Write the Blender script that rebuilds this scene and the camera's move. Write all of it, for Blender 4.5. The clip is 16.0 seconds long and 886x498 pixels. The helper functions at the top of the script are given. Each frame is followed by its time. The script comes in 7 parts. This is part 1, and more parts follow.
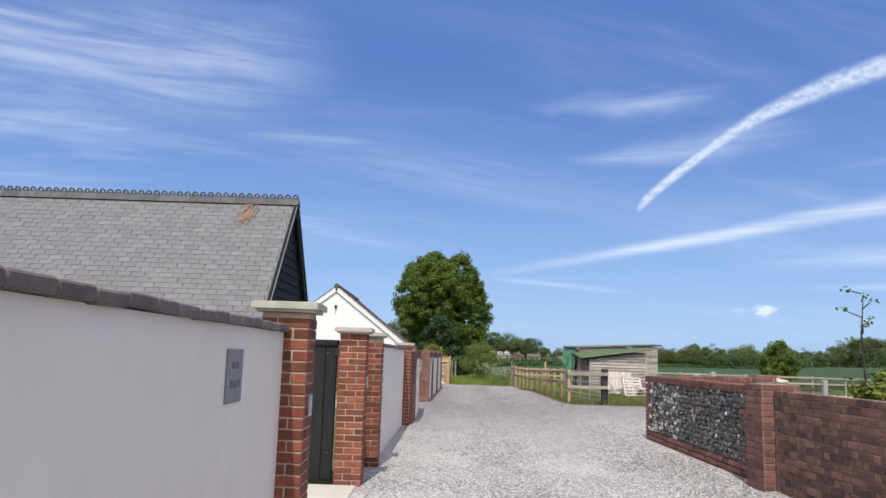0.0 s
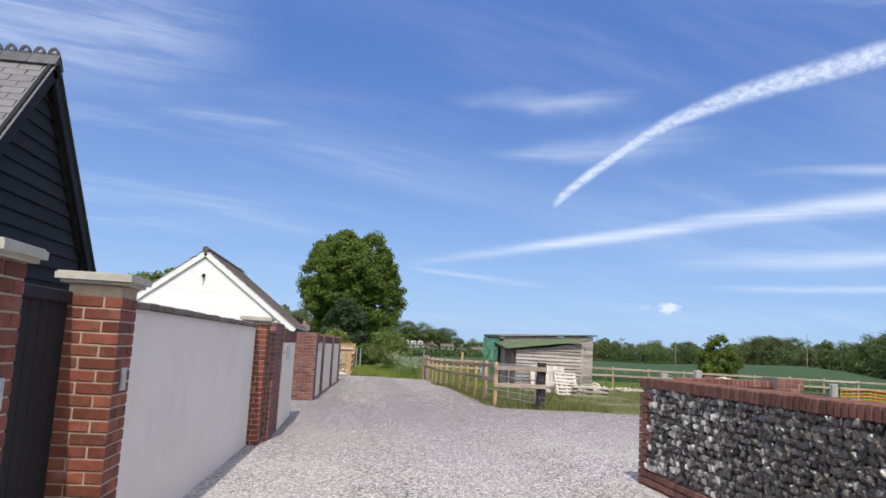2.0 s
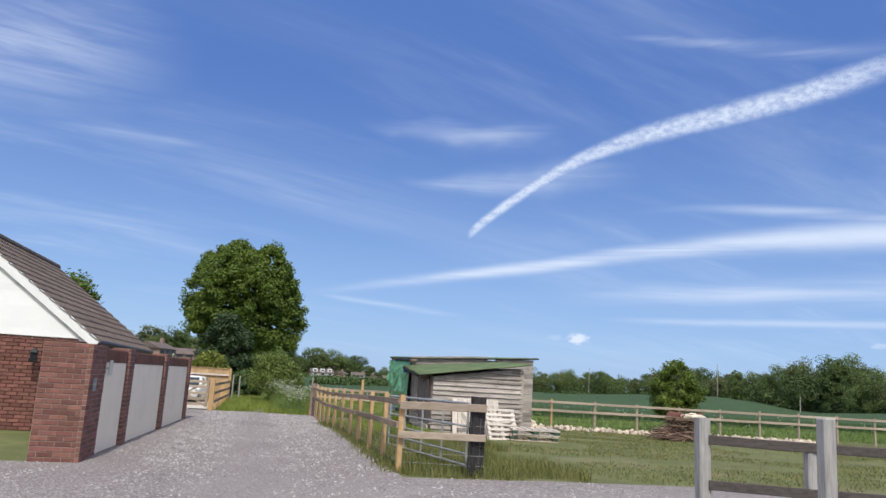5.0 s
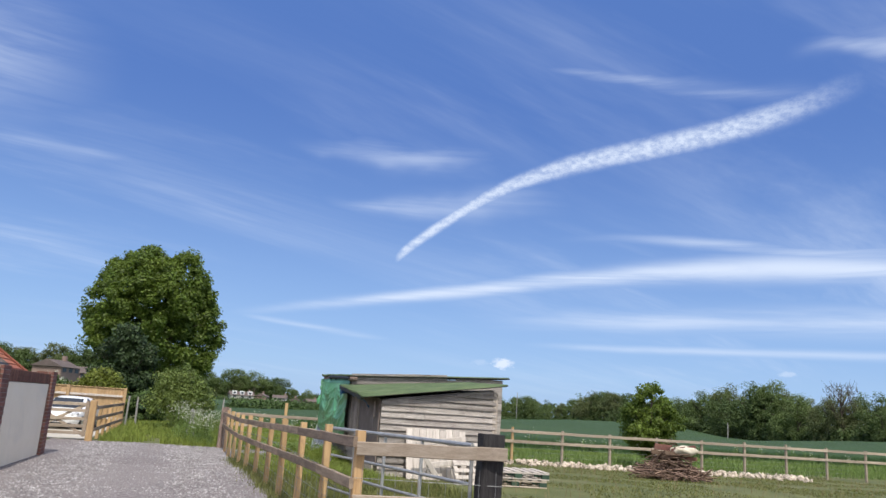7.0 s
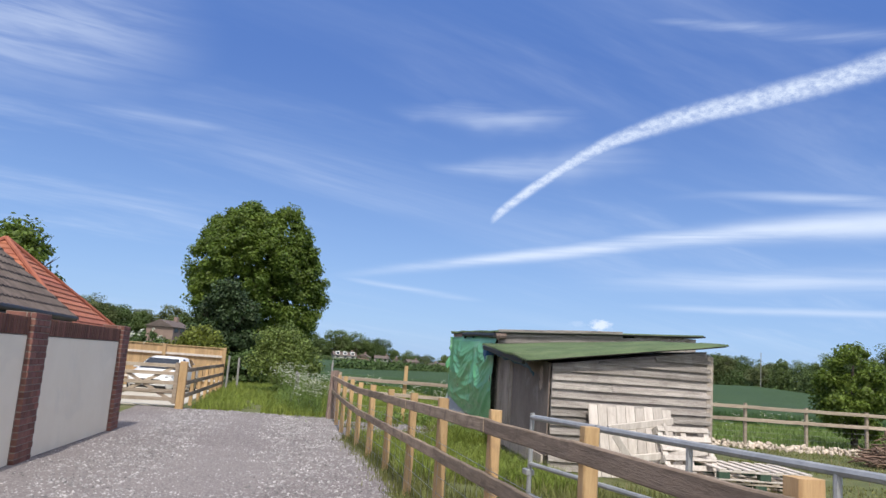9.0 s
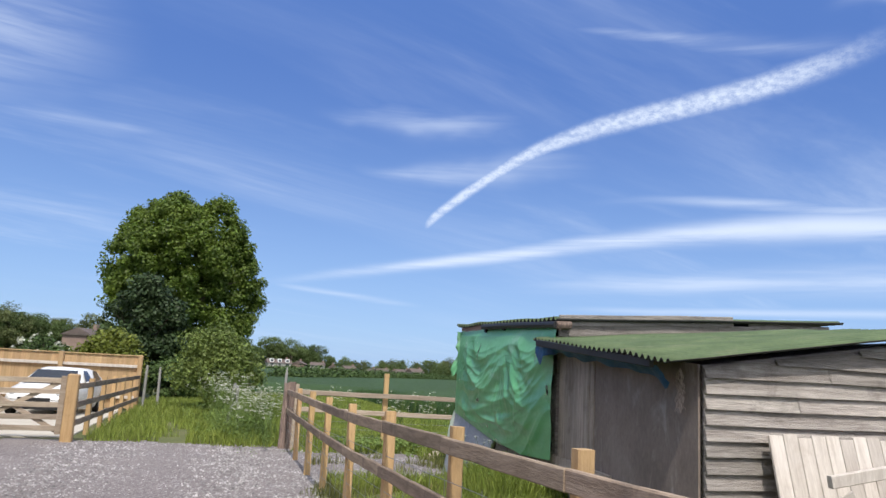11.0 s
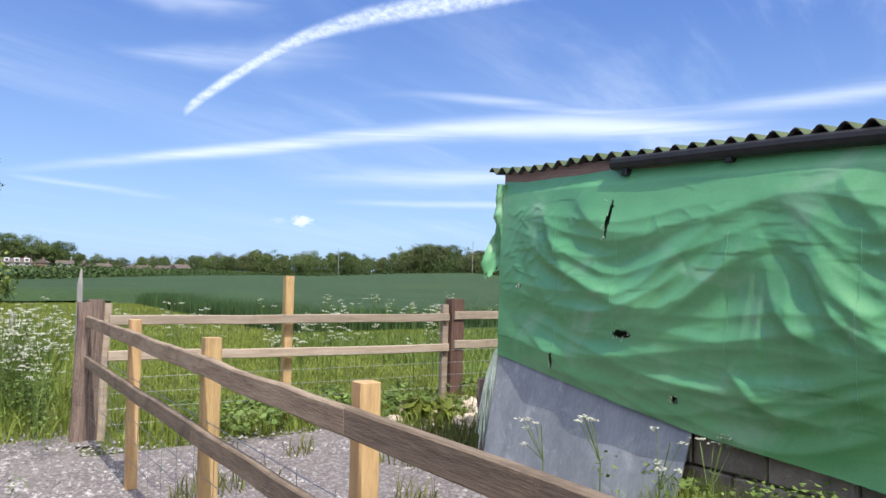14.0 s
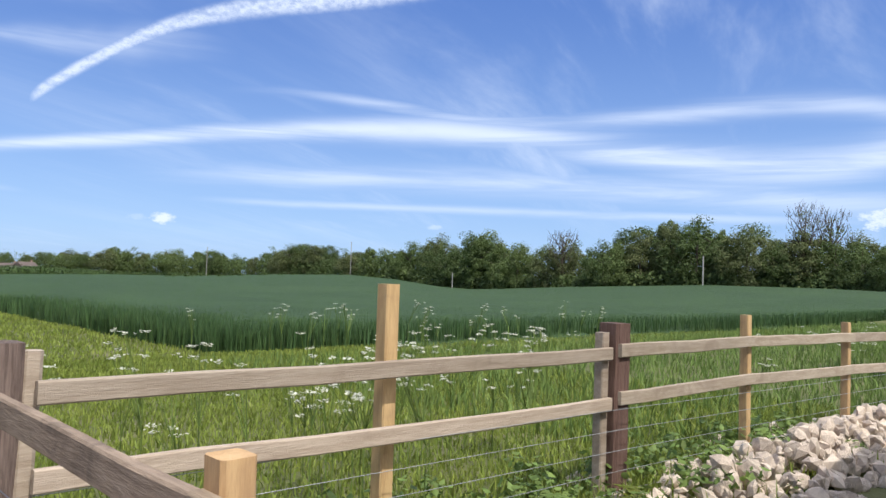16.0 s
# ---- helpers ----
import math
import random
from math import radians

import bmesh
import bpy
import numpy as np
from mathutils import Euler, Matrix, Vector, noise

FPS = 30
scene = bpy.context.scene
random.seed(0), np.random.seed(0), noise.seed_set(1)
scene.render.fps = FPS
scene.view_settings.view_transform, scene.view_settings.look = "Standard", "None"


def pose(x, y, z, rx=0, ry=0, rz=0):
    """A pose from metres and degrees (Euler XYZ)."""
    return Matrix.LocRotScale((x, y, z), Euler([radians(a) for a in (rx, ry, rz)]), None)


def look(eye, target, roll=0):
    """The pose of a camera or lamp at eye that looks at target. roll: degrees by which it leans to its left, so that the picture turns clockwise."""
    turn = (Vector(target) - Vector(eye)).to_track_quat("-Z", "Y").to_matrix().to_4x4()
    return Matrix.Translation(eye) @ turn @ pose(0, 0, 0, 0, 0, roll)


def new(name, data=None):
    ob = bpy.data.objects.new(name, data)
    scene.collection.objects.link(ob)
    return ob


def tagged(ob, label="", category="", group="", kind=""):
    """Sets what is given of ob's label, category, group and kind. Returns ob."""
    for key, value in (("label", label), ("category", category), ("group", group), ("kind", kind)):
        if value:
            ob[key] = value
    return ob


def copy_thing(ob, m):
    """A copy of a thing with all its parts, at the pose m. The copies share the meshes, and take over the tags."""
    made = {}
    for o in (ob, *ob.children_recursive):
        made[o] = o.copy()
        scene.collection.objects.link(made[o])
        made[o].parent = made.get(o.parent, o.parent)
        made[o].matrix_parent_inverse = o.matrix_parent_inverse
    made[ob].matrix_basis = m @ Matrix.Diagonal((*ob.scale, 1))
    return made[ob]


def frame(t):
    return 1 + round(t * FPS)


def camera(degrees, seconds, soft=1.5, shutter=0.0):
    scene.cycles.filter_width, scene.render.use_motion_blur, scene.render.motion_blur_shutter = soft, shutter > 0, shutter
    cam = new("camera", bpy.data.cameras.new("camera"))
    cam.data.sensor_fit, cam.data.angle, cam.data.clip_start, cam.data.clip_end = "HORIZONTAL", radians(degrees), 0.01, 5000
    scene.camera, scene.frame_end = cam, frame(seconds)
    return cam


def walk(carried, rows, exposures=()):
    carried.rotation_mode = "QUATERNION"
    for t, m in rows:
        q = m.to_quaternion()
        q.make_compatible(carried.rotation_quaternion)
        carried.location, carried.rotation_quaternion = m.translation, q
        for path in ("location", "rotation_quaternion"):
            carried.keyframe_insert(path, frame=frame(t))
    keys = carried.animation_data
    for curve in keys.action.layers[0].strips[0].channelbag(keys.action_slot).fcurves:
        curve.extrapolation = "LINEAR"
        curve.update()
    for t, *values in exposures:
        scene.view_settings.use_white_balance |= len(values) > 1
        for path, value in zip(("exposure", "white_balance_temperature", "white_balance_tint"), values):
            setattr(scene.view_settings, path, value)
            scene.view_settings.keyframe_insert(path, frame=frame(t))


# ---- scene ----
cam = camera(61.7, 16.0)
EXPOSURES = [(0, 0.0), (2.5, 0.02), (3.0, -0.08), (5.5, -0.05), (8.5, 0.0), (11, 0.05), (12.5, 0.1), (13.1, 0.3), (15, 0.25), (16, 0.15)]
PATH = [
    (0, (-0.006, 0.094, 1.573), (-0.001, 2.074, 1.857), 1.8),
    (0.5, (0.094, 1.579, 1.566), (0.208, 3.554, 1.856), 2.9),
    (1, (0.21, 3.055, 1.555), (0.372, 5.027, 1.846), 2.7),
    (1.5, (0.38, 4.497, 1.537), (0.565, 6.47, 1.812), 2.6),
    (2, (0.622, 5.913, 1.522), (0.849, 7.882, 1.787), 3.2),
    (2.5, (0.902, 7.283, 1.513), (1.23, 9.237, 1.786), 3.1),
    (3, (1.199, 8.583, 1.509), (1.702, 10.503, 1.757), 3.0),
    (3.2, (1.307, 9.08, 1.507), (1.806, 10.991, 1.824), 3.7),
    (5.3, (2.307, 14.07, 1.476), (2.749, 15.985, 1.847), 3.4),
    (5.5, (2.393, 14.541, 1.474), (2.87, 16.44, 1.882), 4.0),
    (6, (2.575, 15.706, 1.467), (3.21, 17.561, 1.864), 5.8),
    (6.5, (2.69, 16.857, 1.464), (3.422, 18.673, 1.872), 5.8),
    (7, (2.735, 17.983, 1.465), (3.358, 19.835, 1.892), 3.9),
    (7.5, (2.773, 19.085, 1.467), (3.288, 20.972, 1.882), 3.5),
    (8, (2.82, 20.18, 1.478), (3.264, 22.094, 1.849), 4.1),
    (8.5, (2.858, 21.325, 1.487), (3.259, 23.257, 1.81), 4.3),
    (8.7, (2.863, 21.799, 1.487), (3.252, 23.736, 1.796), 4.3),
    (10.8, (2.799, 26.899, 1.445), (3.284, 28.813, 1.765), 3.3),
    (11, (2.8, 27.384, 1.443), (3.358, 29.275, 1.776), 3.1),
    (11.5, (2.819, 28.595, 1.433), (3.593, 30.398, 1.821), 2.7),
    (12, (2.859, 29.778, 1.421), (3.919, 31.419, 1.851), 1.8),
    (12.5, (2.901, 30.919, 1.414), (4.039, 32.531, 1.74), 1.1),
    (13, (2.942, 32.095, 1.424), (4.084, 33.736, 1.483), 3.0),
    (13.5, (2.988, 33.225, 1.465), (4.090, 34.892, 1.555), 2.4),
    (14, (3.022, 34.278, 1.442), (4.156, 35.924, 1.512), 1.3),
    (14.5, (3.046, 35.325, 1.412), (4.245, 36.926, 1.472), 0.7),
    (15, (3.235, 36.346, 1.446), (4.525, 37.873, 1.518), 1.1),
    (15.5, (3.340, 37.322, 1.431), (4.700, 38.787, 1.512), 1.5),
    (16, (3.458, 38.208, 1.426), (4.860, 39.633, 1.511), 1.9),
]
walk(cam, [(t, look(eye, target, roll)) for t, eye, target, roll in PATH], exposures=EXPOSURES)

# ---- light ----
SUN_FROM = Vector((-0.13, -1.0, 1.52)).normalized()
sun_data = bpy.data.lights.new("sun", "SUN")
sun_data.energy, sun_data.angle, sun_data.color = 3.6, radians(0.55), (1.0, 0.95, 0.87)
sun = new("sun", sun_data)
sun.matrix_world = look(SUN_FROM * 60, (0, 0, 0))

world = bpy.data.worlds.new("sky")
scene.world = world
world.use_nodes = True
WT = world.node_tree
WT.nodes.clear()


def node(tree, kind, **values):
    n = tree.nodes.new(kind)
    for key, value in values.items():
        if key in n.inputs:
            n.inputs[key].default_value = value
    return n


def plug(tree, a, b):
    tree.links.new(a, b)
    return b


def calc(tree, op, a, b=0.0, c=0.0):
    """A math node; a, b and c are numbers or sockets."""
    n = tree.nodes.new("ShaderNodeMath")
    n.operation = op
    for k, v in enumerate((a, b, c)):
        if isinstance(v, (int, float)):
            n.inputs[k].default_value = v
        else:
            tree.links.new(v, n.inputs[k])
    return n.outputs[0]


def poly(tree, x, coefs):
    out = coefs[0]
    for c in coefs[1:]:
        out = calc(tree, "MULTIPLY_ADD", out, x, c)
    return out


def ramp_up(tree, x, lo, hi):
    n = tree.nodes.new("ShaderNodeMapRange")
    n.interpolation_type = "SMOOTHSTEP"
    tree.links.new(x, n.inputs["Value"])
    n.inputs["From Min"].default_value, n.inputs["From Max"].default_value = lo, hi
    return n.outputs["Result"]


def blend(tree, fac, a, b, mode="MIX"):
    n = tree.nodes.new("ShaderNodeMix")
    n.data_type, n.blend_type = "RGBA", mode
    for sock, v in ((n.inputs[0], fac), (n.inputs[6], a), (n.inputs[7], b)):
        if isinstance(v, (int, float)):
            sock.default_value = v
        elif isinstance(v, tuple):
            sock.default_value = (*v, 1) if len(v) == 3 else v
        else:
            tree.links.new(v, sock)
    return n.outputs[2]


def noise_at(tree, vec, scale, detail=4.0, rough=0.55, warp=0.0):
    n = node(tree, "ShaderNodeTexNoise", Scale=scale, Detail=detail, Roughness=rough, Distortion=warp)
    tree.links.new(vec, n.inputs["Vector"])
    return n.outputs["Fac"]


def join(tree, x, y, z=0.0):
    n = tree.nodes.new("ShaderNodeCombineXYZ")
    for k, v in enumerate((x, y, z)):
        if isinstance(v, (int, float)):
            n.inputs[k].default_value = v
        else:
            tree.links.new(v, n.inputs[k])
    return n.outputs[0]


def build_sky():
    t = WT
    sky = t.nodes.new("ShaderNodeTexSky")
    sky.sky_type, sky.sun_disc = "NISHITA", False
    sky.sun_elevation = math.asin(SUN_FROM.z)
    sky.sun_rotation = math.atan2(SUN_FROM.x, SUN_FROM.y)
    sky.air_density, sky.dust_density, sky.ozone_density = 1.0, 0.6, 2.2
    co = t.nodes.new("ShaderNodeTexCoord")
    sep = t.nodes.new("ShaderNodeSeparateXYZ")
    t.links.new(co.outputs["Generated"], sep.inputs[0])
    dx, dy, dz = sep.outputs
    az = calc(t, "MULTIPLY", calc(t, "ARCTAN2", dx, dy), 57.2958)
    el = calc(t, "MULTIPLY", calc(t, "ARCSINE", dz), 57.2958)
    flat = calc(t, "ADD", calc(t, "MAXIMUM", dz, 0.0), 0.16)
    px, py = calc(t, "DIVIDE", dx, flat), calc(t, "DIVIDE", dy, flat)
    # high cirrus, drawn out across the wind
    turn_x = calc(t, "ADD", calc(t, "MULTIPLY", px, 0.96), calc(t, "MULTIPLY", py, 0.28))
    turn_y = calc(t, "SUBTRACT", calc(t, "MULTIPLY", py, 0.96), calc(t, "MULTIPLY", px, 0.28))
    long = join(t, calc(t, "MULTIPLY", turn_x, 0.55), calc(t, "MULTIPLY", turn_y, 2.1), 3.3)
    fine = join(t, calc(t, "MULTIPLY", turn_x, 1.4), calc(t, "MULTIPLY", turn_y, 6.0), 1.0)
    veil = noise_at(t, long, 1.0, 6.0, 0.62, 0.5)
    hair = noise_at(t, fine, 1.3, 5.0, 0.6, 0.3)
    broad = noise_at(t, join(t, px, py, 7.7), 0.32, 2.0, 0.5)
    cirrus = calc(t, "MULTIPLY", calc(t, "MULTIPLY", ramp_up(t, veil, 0.42, 0.85), 0.95), calc(t, "MULTIPLY_ADD", hair, 1.1, 0.0))
    cirrus = calc(t, "MULTIPLY", cirrus, ramp_up(t, broad, 0.30, 0.62))
    # streaks: (centre line by azimuth, half width, azimuth from and to, strength, crumbling)
    wob = calc(t, "SUBTRACT", noise_at(t, join(t, calc(t, "MULTIPLY", az, 0.10), calc(t, "MULTIPLY", el, 0.2), 0.4), 1.0, 3.0), 0.5)
    crumb = noise_at(t, join(t, calc(t, "MULTIPLY", az, 1.5), calc(t, "MULTIPLY", el, 2.4), 0.2), 1.0, 6.0, 0.7)
    soft = noise_at(t, join(t, calc(t, "MULTIPLY", az, 0.06), calc(t, "MULTIPLY", el, 0.75), 5.2), 1.0, 5.0, 0.6, 0.4)
    streaks = [
        ([-4.4858e-07, 6.7651e-05, -0.003353, 0.04602, 1.0315, -6.2144], 0.35, 0.42, 0.78, 14.7, 15.6, 40, 51, 0.92, 0.9),
        ([5.6213e-08, -8.6957e-06, 0.00042754, -0.0097808, 0.26831, 5.4435], 0.5, 0.3, 1.2, 1.5, 14, 74, 100, 0.85, 0.1),
        ([-1.0696e-05, 0.0021772, -0.15901, 4.8907, -40.101], 0.6, 0.3, 0.7, 26, 42, 76, 96, 0.55, 0.1),
        ([-0.0015445, 0.1306, 4.8918], 0.5, 0.8, 0.9, 18, 36, 68, 90, 0.6, 0.1),
        ([-0.00050505, 0.039899, 4.6677], 0.3, 0.22, 0.3, 24, 34, 62, 80, 0.5, 0.1),
        ([-0.0909, 6.43], 0.2, 0.16, 0.2, 3.0, 6.0, 10, 16, 0.38, 0.1),
        ([0.02, 19.0], 3.0, 0.35, 0.8, 5, 12, 16, 24, 0.4, 0.1),
        ([0.06, 14.8], 3.0, 0.4, 0.9, 8, 14, 20, 30, 0.34, 0.1),
        ([0.02, 16.2], 1.5, 0.35, 0.5, -20, -12, -9, -4, 0.34, 0.1),
        ([0.12, 25.2], 2.0, 0.5, 0.8, -40, -34, -28, -22, 0.6, 0.1),
        ([0.1, 22.5], 4.0, 3.0, 3.4, -44, -34, -20, -6, 0.5, 0.1),
        ([-0.15, 30.2], 1.5, 0.25, 0.6, 24, 32, 40, 50, 0.34, 0.1),
        ([-0.05, 28.6], 4.0, 0.5, 1.6, 44, 50, 62, 75, 0.5, 0.1),
        ([-0.1, 32.0], 5.0, 1.2, 2.2, 46, 54, 66, 80, 0.35, 0.1),
    ]
    puffs = [(23.75, 3.85, 0.75, 0.42, 0.95), (21.9, 3.8, 0.7, 0.25, 0.22), (43.9, 4.1, 0.6, 0.2, 0.4), (75.8, 5.1, 1.9, 0.85, 0.9)]
    total = cirrus
    for line, drift, w0, w1, a0, a1, b0, b1, strength, rough in streaks:
        mid = poly(t, az, line)
        off = calc(t, "SUBTRACT", calc(t, "MULTIPLY_ADD", wob, drift, el), mid)
        wide = calc(t, "MULTIPLY_ADD", ramp_up(t, az, a0, b0), w1 - w0, w0)
        lobe = calc(t, "EXPONENT", calc(t, "MULTIPLY", calc(t, "POWER", calc(t, "ABSOLUTE", calc(t, "DIVIDE", off, wide)), 2.0 if rough < 0.5 else 3.0), -1.0))
        gate = calc(t, "MULTIPLY", ramp_up(t, az, a0, a1), calc(t, "SUBTRACT", 1.0, ramp_up(t, az, b0, b1)))
        grain = calc(t, "MULTIPLY_ADD", ramp_up(t, crumb if rough > 0.5 else soft, 0.30, 0.68), 0.55 if rough > 0.5 else 0.7, 0.45 if rough > 0.5 else 0.3)
        bit = calc(t, "MULTIPLY", calc(t, "MULTIPLY", lobe, gate), calc(t, "MULTIPLY", grain, strength))
        total = calc(t, "MAXIMUM", total, bit)
    # small cumulus far off
    for ca, ce, wa, we, solid in puffs:
        q = calc(t, "ADD", calc(t, "POWER", calc(t, "DIVIDE", calc(t, "SUBTRACT", az, ca), wa), 2.0), calc(t, "POWER", calc(t, "DIVIDE", calc(t, "SUBTRACT", el, ce), we), 2.0))
        q = calc(t, "MULTIPLY_ADD", calc(t, "SUBTRACT", crumb, 0.5), 4.4, q)
        total = calc(t, "MAXIMUM", total, calc(t, "MULTIPLY", calc(t, "SUBTRACT", 1.0, ramp_up(t, q, 0.0, 1.5)), solid))
    total = calc(t, "MULTIPLY", calc(t, "MINIMUM", total, 1.0), ramp_up(t, el, 0.0, 3.0))
    hue = node(t, "ShaderNodeHueSaturation", Hue=SKY_HUE, Saturation=SKY_SAT, Value=1.0)
    t.links.new(sky.outputs[0], hue.inputs["Color"])
    haze = blend(t, ramp_up(t, el, -2.0, 24.0), HAZE_COLOUR, HIGH_COLOUR)
    low = blend(t, 0.72, hue.outputs[0], haze)
    # broad white glow round the sun, out of view, added as fill light
    near = calc(t, "ADD", calc(t, "ADD", calc(t, "MULTIPLY", dx, SUN_FROM.x), calc(t, "MULTIPLY", dy, SUN_FROM.y)), calc(t, "MULTIPLY", dz, SUN_FROM.z))
    low = blend(t, calc(t, "MULTIPLY", ramp_up(t, near, 0.25, 1.0), 0.9), low, FILL_GLOW_COLOUR)
    color = blend(t, total, low, CLOUD_COLOUR)
    bg = node(t, "ShaderNodeBackground", Strength=SKY_STRENGTH)
    t.links.new(color, bg.inputs["Color"])
    out = t.nodes.new("ShaderNodeOutputWorld")
    t.links.new(bg.outputs[0], out.inputs["Surface"])


SKY_STRENGTH, SKY_HUE, SKY_SAT = 0.10, 0.515, 1.25
HAZE_COLOUR, HIGH_COLOUR, CLOUD_COLOUR, FILL_GLOW_COLOUR = (3.8, 6.15, 10.4), (1.22, 2.5, 6.6), (8.0, 9.0, 10.8), (15.0, 15.0, 15.0)
build_sky()


# ---- materials ----
def surface(name, dark, light, scale=3.0, rough=0.8, bump=0.3, grain=40.0, stretch=(1, 1, 1), vary=0.0, island=0.0, metal=0.0,
            stain=None, stain_scale=0.8, stain_amount=0.4, detail=6.0, deep=0.01, thin=0.0, spec=0.4, own=False):
    """A worn surface: two tones, fine grain with relief, stains, and a tone of its own for each piece."""
    m = bpy.data.materials.new(name)
    m.use_nodes = True
    t = m.node_tree
    p = t.nodes["Principled BSDF"]
    co = t.nodes.new("ShaderNodeTexCoord")
    mp = t.nodes.new("ShaderNodeMapping")
    mp.inputs["Scale"].default_value = stretch
    t.links.new(co.outputs["Object"], mp.inputs["Vector"])
    info = t.nodes.new("ShaderNodeObjectInfo")
    shift = t.nodes.new("ShaderNodeVectorMath")
    shift.operation = "ADD"
    t.links.new(mp.outputs[0], shift.inputs[0])
    t.links.new(join(t, calc(t, "MULTIPLY", info.outputs["Random"], 37.0), calc(t, "MULTIPLY", info.outputs["Random"], 11.0), 0.0), shift.inputs[1])
    v = shift.outputs[0]
    big = noise_at(t, v, scale, detail, 0.6, 0.4)
    small = noise_at(t, v, grain, 4.0, 0.65)
    mix = calc(t, "ADD", calc(t, "MULTIPLY", ramp_up(t, big, 0.28, 0.72), 0.65), calc(t, "MULTIPLY", ramp_up(t, small, 0.3, 0.7), 0.35))
    col = blend(t, mix, dark, light)
    if stain:
        spot = ramp_up(t, noise_at(t, v if own else co.outputs["Object"], stain_scale, 5.0, 0.65, 0.6), 0.52, 0.72)
        col = blend(t, calc(t, "MULTIPLY", spot, stain_amount), col, stain)
    if vary or island:
        r = info.outputs["Random"]
        if island:
            geo = t.nodes.new("ShaderNodeNewGeometry")
            r = geo.outputs["Random Per Island"]
        hs = node(t, "ShaderNodeHueSaturation", Saturation=1.0)
        span = max(vary, island)
        t.links.new(calc(t, "MULTIPLY_ADD", r, 2 * span, 1.0 - span), hs.inputs["Value"])
        t.links.new(calc(t, "MULTIPLY_ADD", calc(t, "FRACT", calc(t, "MULTIPLY", r, 7.3)), 0.02 * span * 2, 0.5 - 0.02 * span), hs.inputs["Hue"])
        t.links.new(col, hs.inputs["Color"])
        col = hs.outputs[0]
    t.links.new(col, p.inputs["Base Color"])
    t.links.new(calc(t, "MULTIPLY_ADD", small, 0.2, rough - 0.1), p.inputs["Roughness"])
    p.inputs["Metallic"].default_value = metal
    p.inputs["Specular IOR Level"].default_value = spec
    if bump:
        b = node(t, "ShaderNodeBump", Strength=bump, Distance=deep)
        t.links.new(calc(t, "ADD", calc(t, "MULTIPLY", big, 0.6), small), b.inputs["Height"])
        t.links.new(b.outputs[0], p.inputs["Normal"])
    if thin:
        tr = t.nodes.new("ShaderNodeBsdfTranslucent")
        t.links.new(col, tr.inputs["Color"])
        ms = t.nodes.new("ShaderNodeMixShader")
        ms.inputs[0].default_value = thin
        t.links.new(p.outputs[0], ms.inputs[1])
        t.links.new(tr.outputs[0], ms.inputs[2])
        t.links.new(ms.outputs[0], t.nodes["Material Output"].inputs["Surface"])
    return m


def gravel_look(name, dark, mid, pale, cell=36.0, patch=0.25, dust=(0.52, 0.49, 0.46)):
    """Loose stones: cells of several tones, dusty patches."""
    m = bpy.data.materials.new(name)
    m.use_nodes = True
    t = m.node_tree
    p = t.nodes["Principled BSDF"]
    co = t.nodes.new("ShaderNodeTexCoord")
    v = co.outputs["Object"]
    cells = node(t, "ShaderNodeTexVoronoi", Scale=cell, Randomness=1.0)
    t.links.new(v, cells.inputs["Vector"])
    tone = t.nodes.new("ShaderNodeSeparateColor")
    t.links.new(cells.outputs["Color"], tone.inputs[0])
    coarse = noise_at(t, v, 9.0, 3.0)
    broad = noise_at(t, v, patch, 5.0, 0.6, 0.5)
    col = blend(t, ramp_up(t, tone.outputs[0], 0.1, 0.55), dark, mid)
    col = blend(t, ramp_up(t, tone.outputs[1], 0.62, 0.85), col, pale)
    col = blend(t, calc(t, "MULTIPLY", ramp_up(t, broad, 0.42, 0.66), 0.55), col, dust)
    col = blend(t, calc(t, "MULTIPLY", ramp_up(t, coarse, 0.5, 0.75), 0.25), col, dark)
    # darker, purplish stone was laid on the far half of the lane
    sp = t.nodes.new("ShaderNodeSeparateXYZ")
    t.links.new(v, sp.inputs[0])
    col = blend(t, calc(t, "MULTIPLY", ramp_up(t, calc(t, "MULTIPLY_ADD", broad, 6.0, sp.outputs[1]), 15.0, 28.0), 0.72), col, (0.145, 0.120, 0.121))
    t.links.new(col, p.inputs["Base Color"])
    p.inputs["Roughness"].default_value = 0.9
    p.inputs["Specular IOR Level"].default_value = 0.25
    b = node(t, "ShaderNodeBump", Strength=0.7, Distance=0.014)
    t.links.new(calc(t, "ADD", calc(t, "MULTIPLY", cells.outputs["Distance"], -1.0), calc(t, "MULTIPLY", coarse, 0.5)), b.inputs["Height"])
    t.links.new(b.outputs[0], p.inputs["Normal"])
    return m


MAT = {}
MAT["brick"] = surface("red brick", (0.125, 0.038, 0.025), (0.265, 0.082, 0.048), 9, 0.88, 0.6, 90, vary=0.36, stain=(0.30, 0.17, 0.12), stain_scale=6, stain_amount=0.5, own=True)
MAT["brick_old"] = surface("weathered brick", (0.085, 0.046, 0.038), (0.225, 0.112, 0.082), 9, 0.9, 0.5, 80, vary=0.45, stain=(0.045, 0.038, 0.036), stain_scale=1.6, stain_amount=0.85)
MAT["brick_dark"] = surface("dark coping brick", (0.10, 0.045, 0.035), (0.19, 0.085, 0.06), 8, 0.88, 0.4, 80, vary=0.3)
MAT["brick_plum"] = surface("plum red brick", (0.135, 0.060, 0.050), (0.245, 0.108, 0.084), 8, 0.88, 0.4, 80, vary=0.3, stain=(0.33, 0.2, 0.16), stain_scale=3)
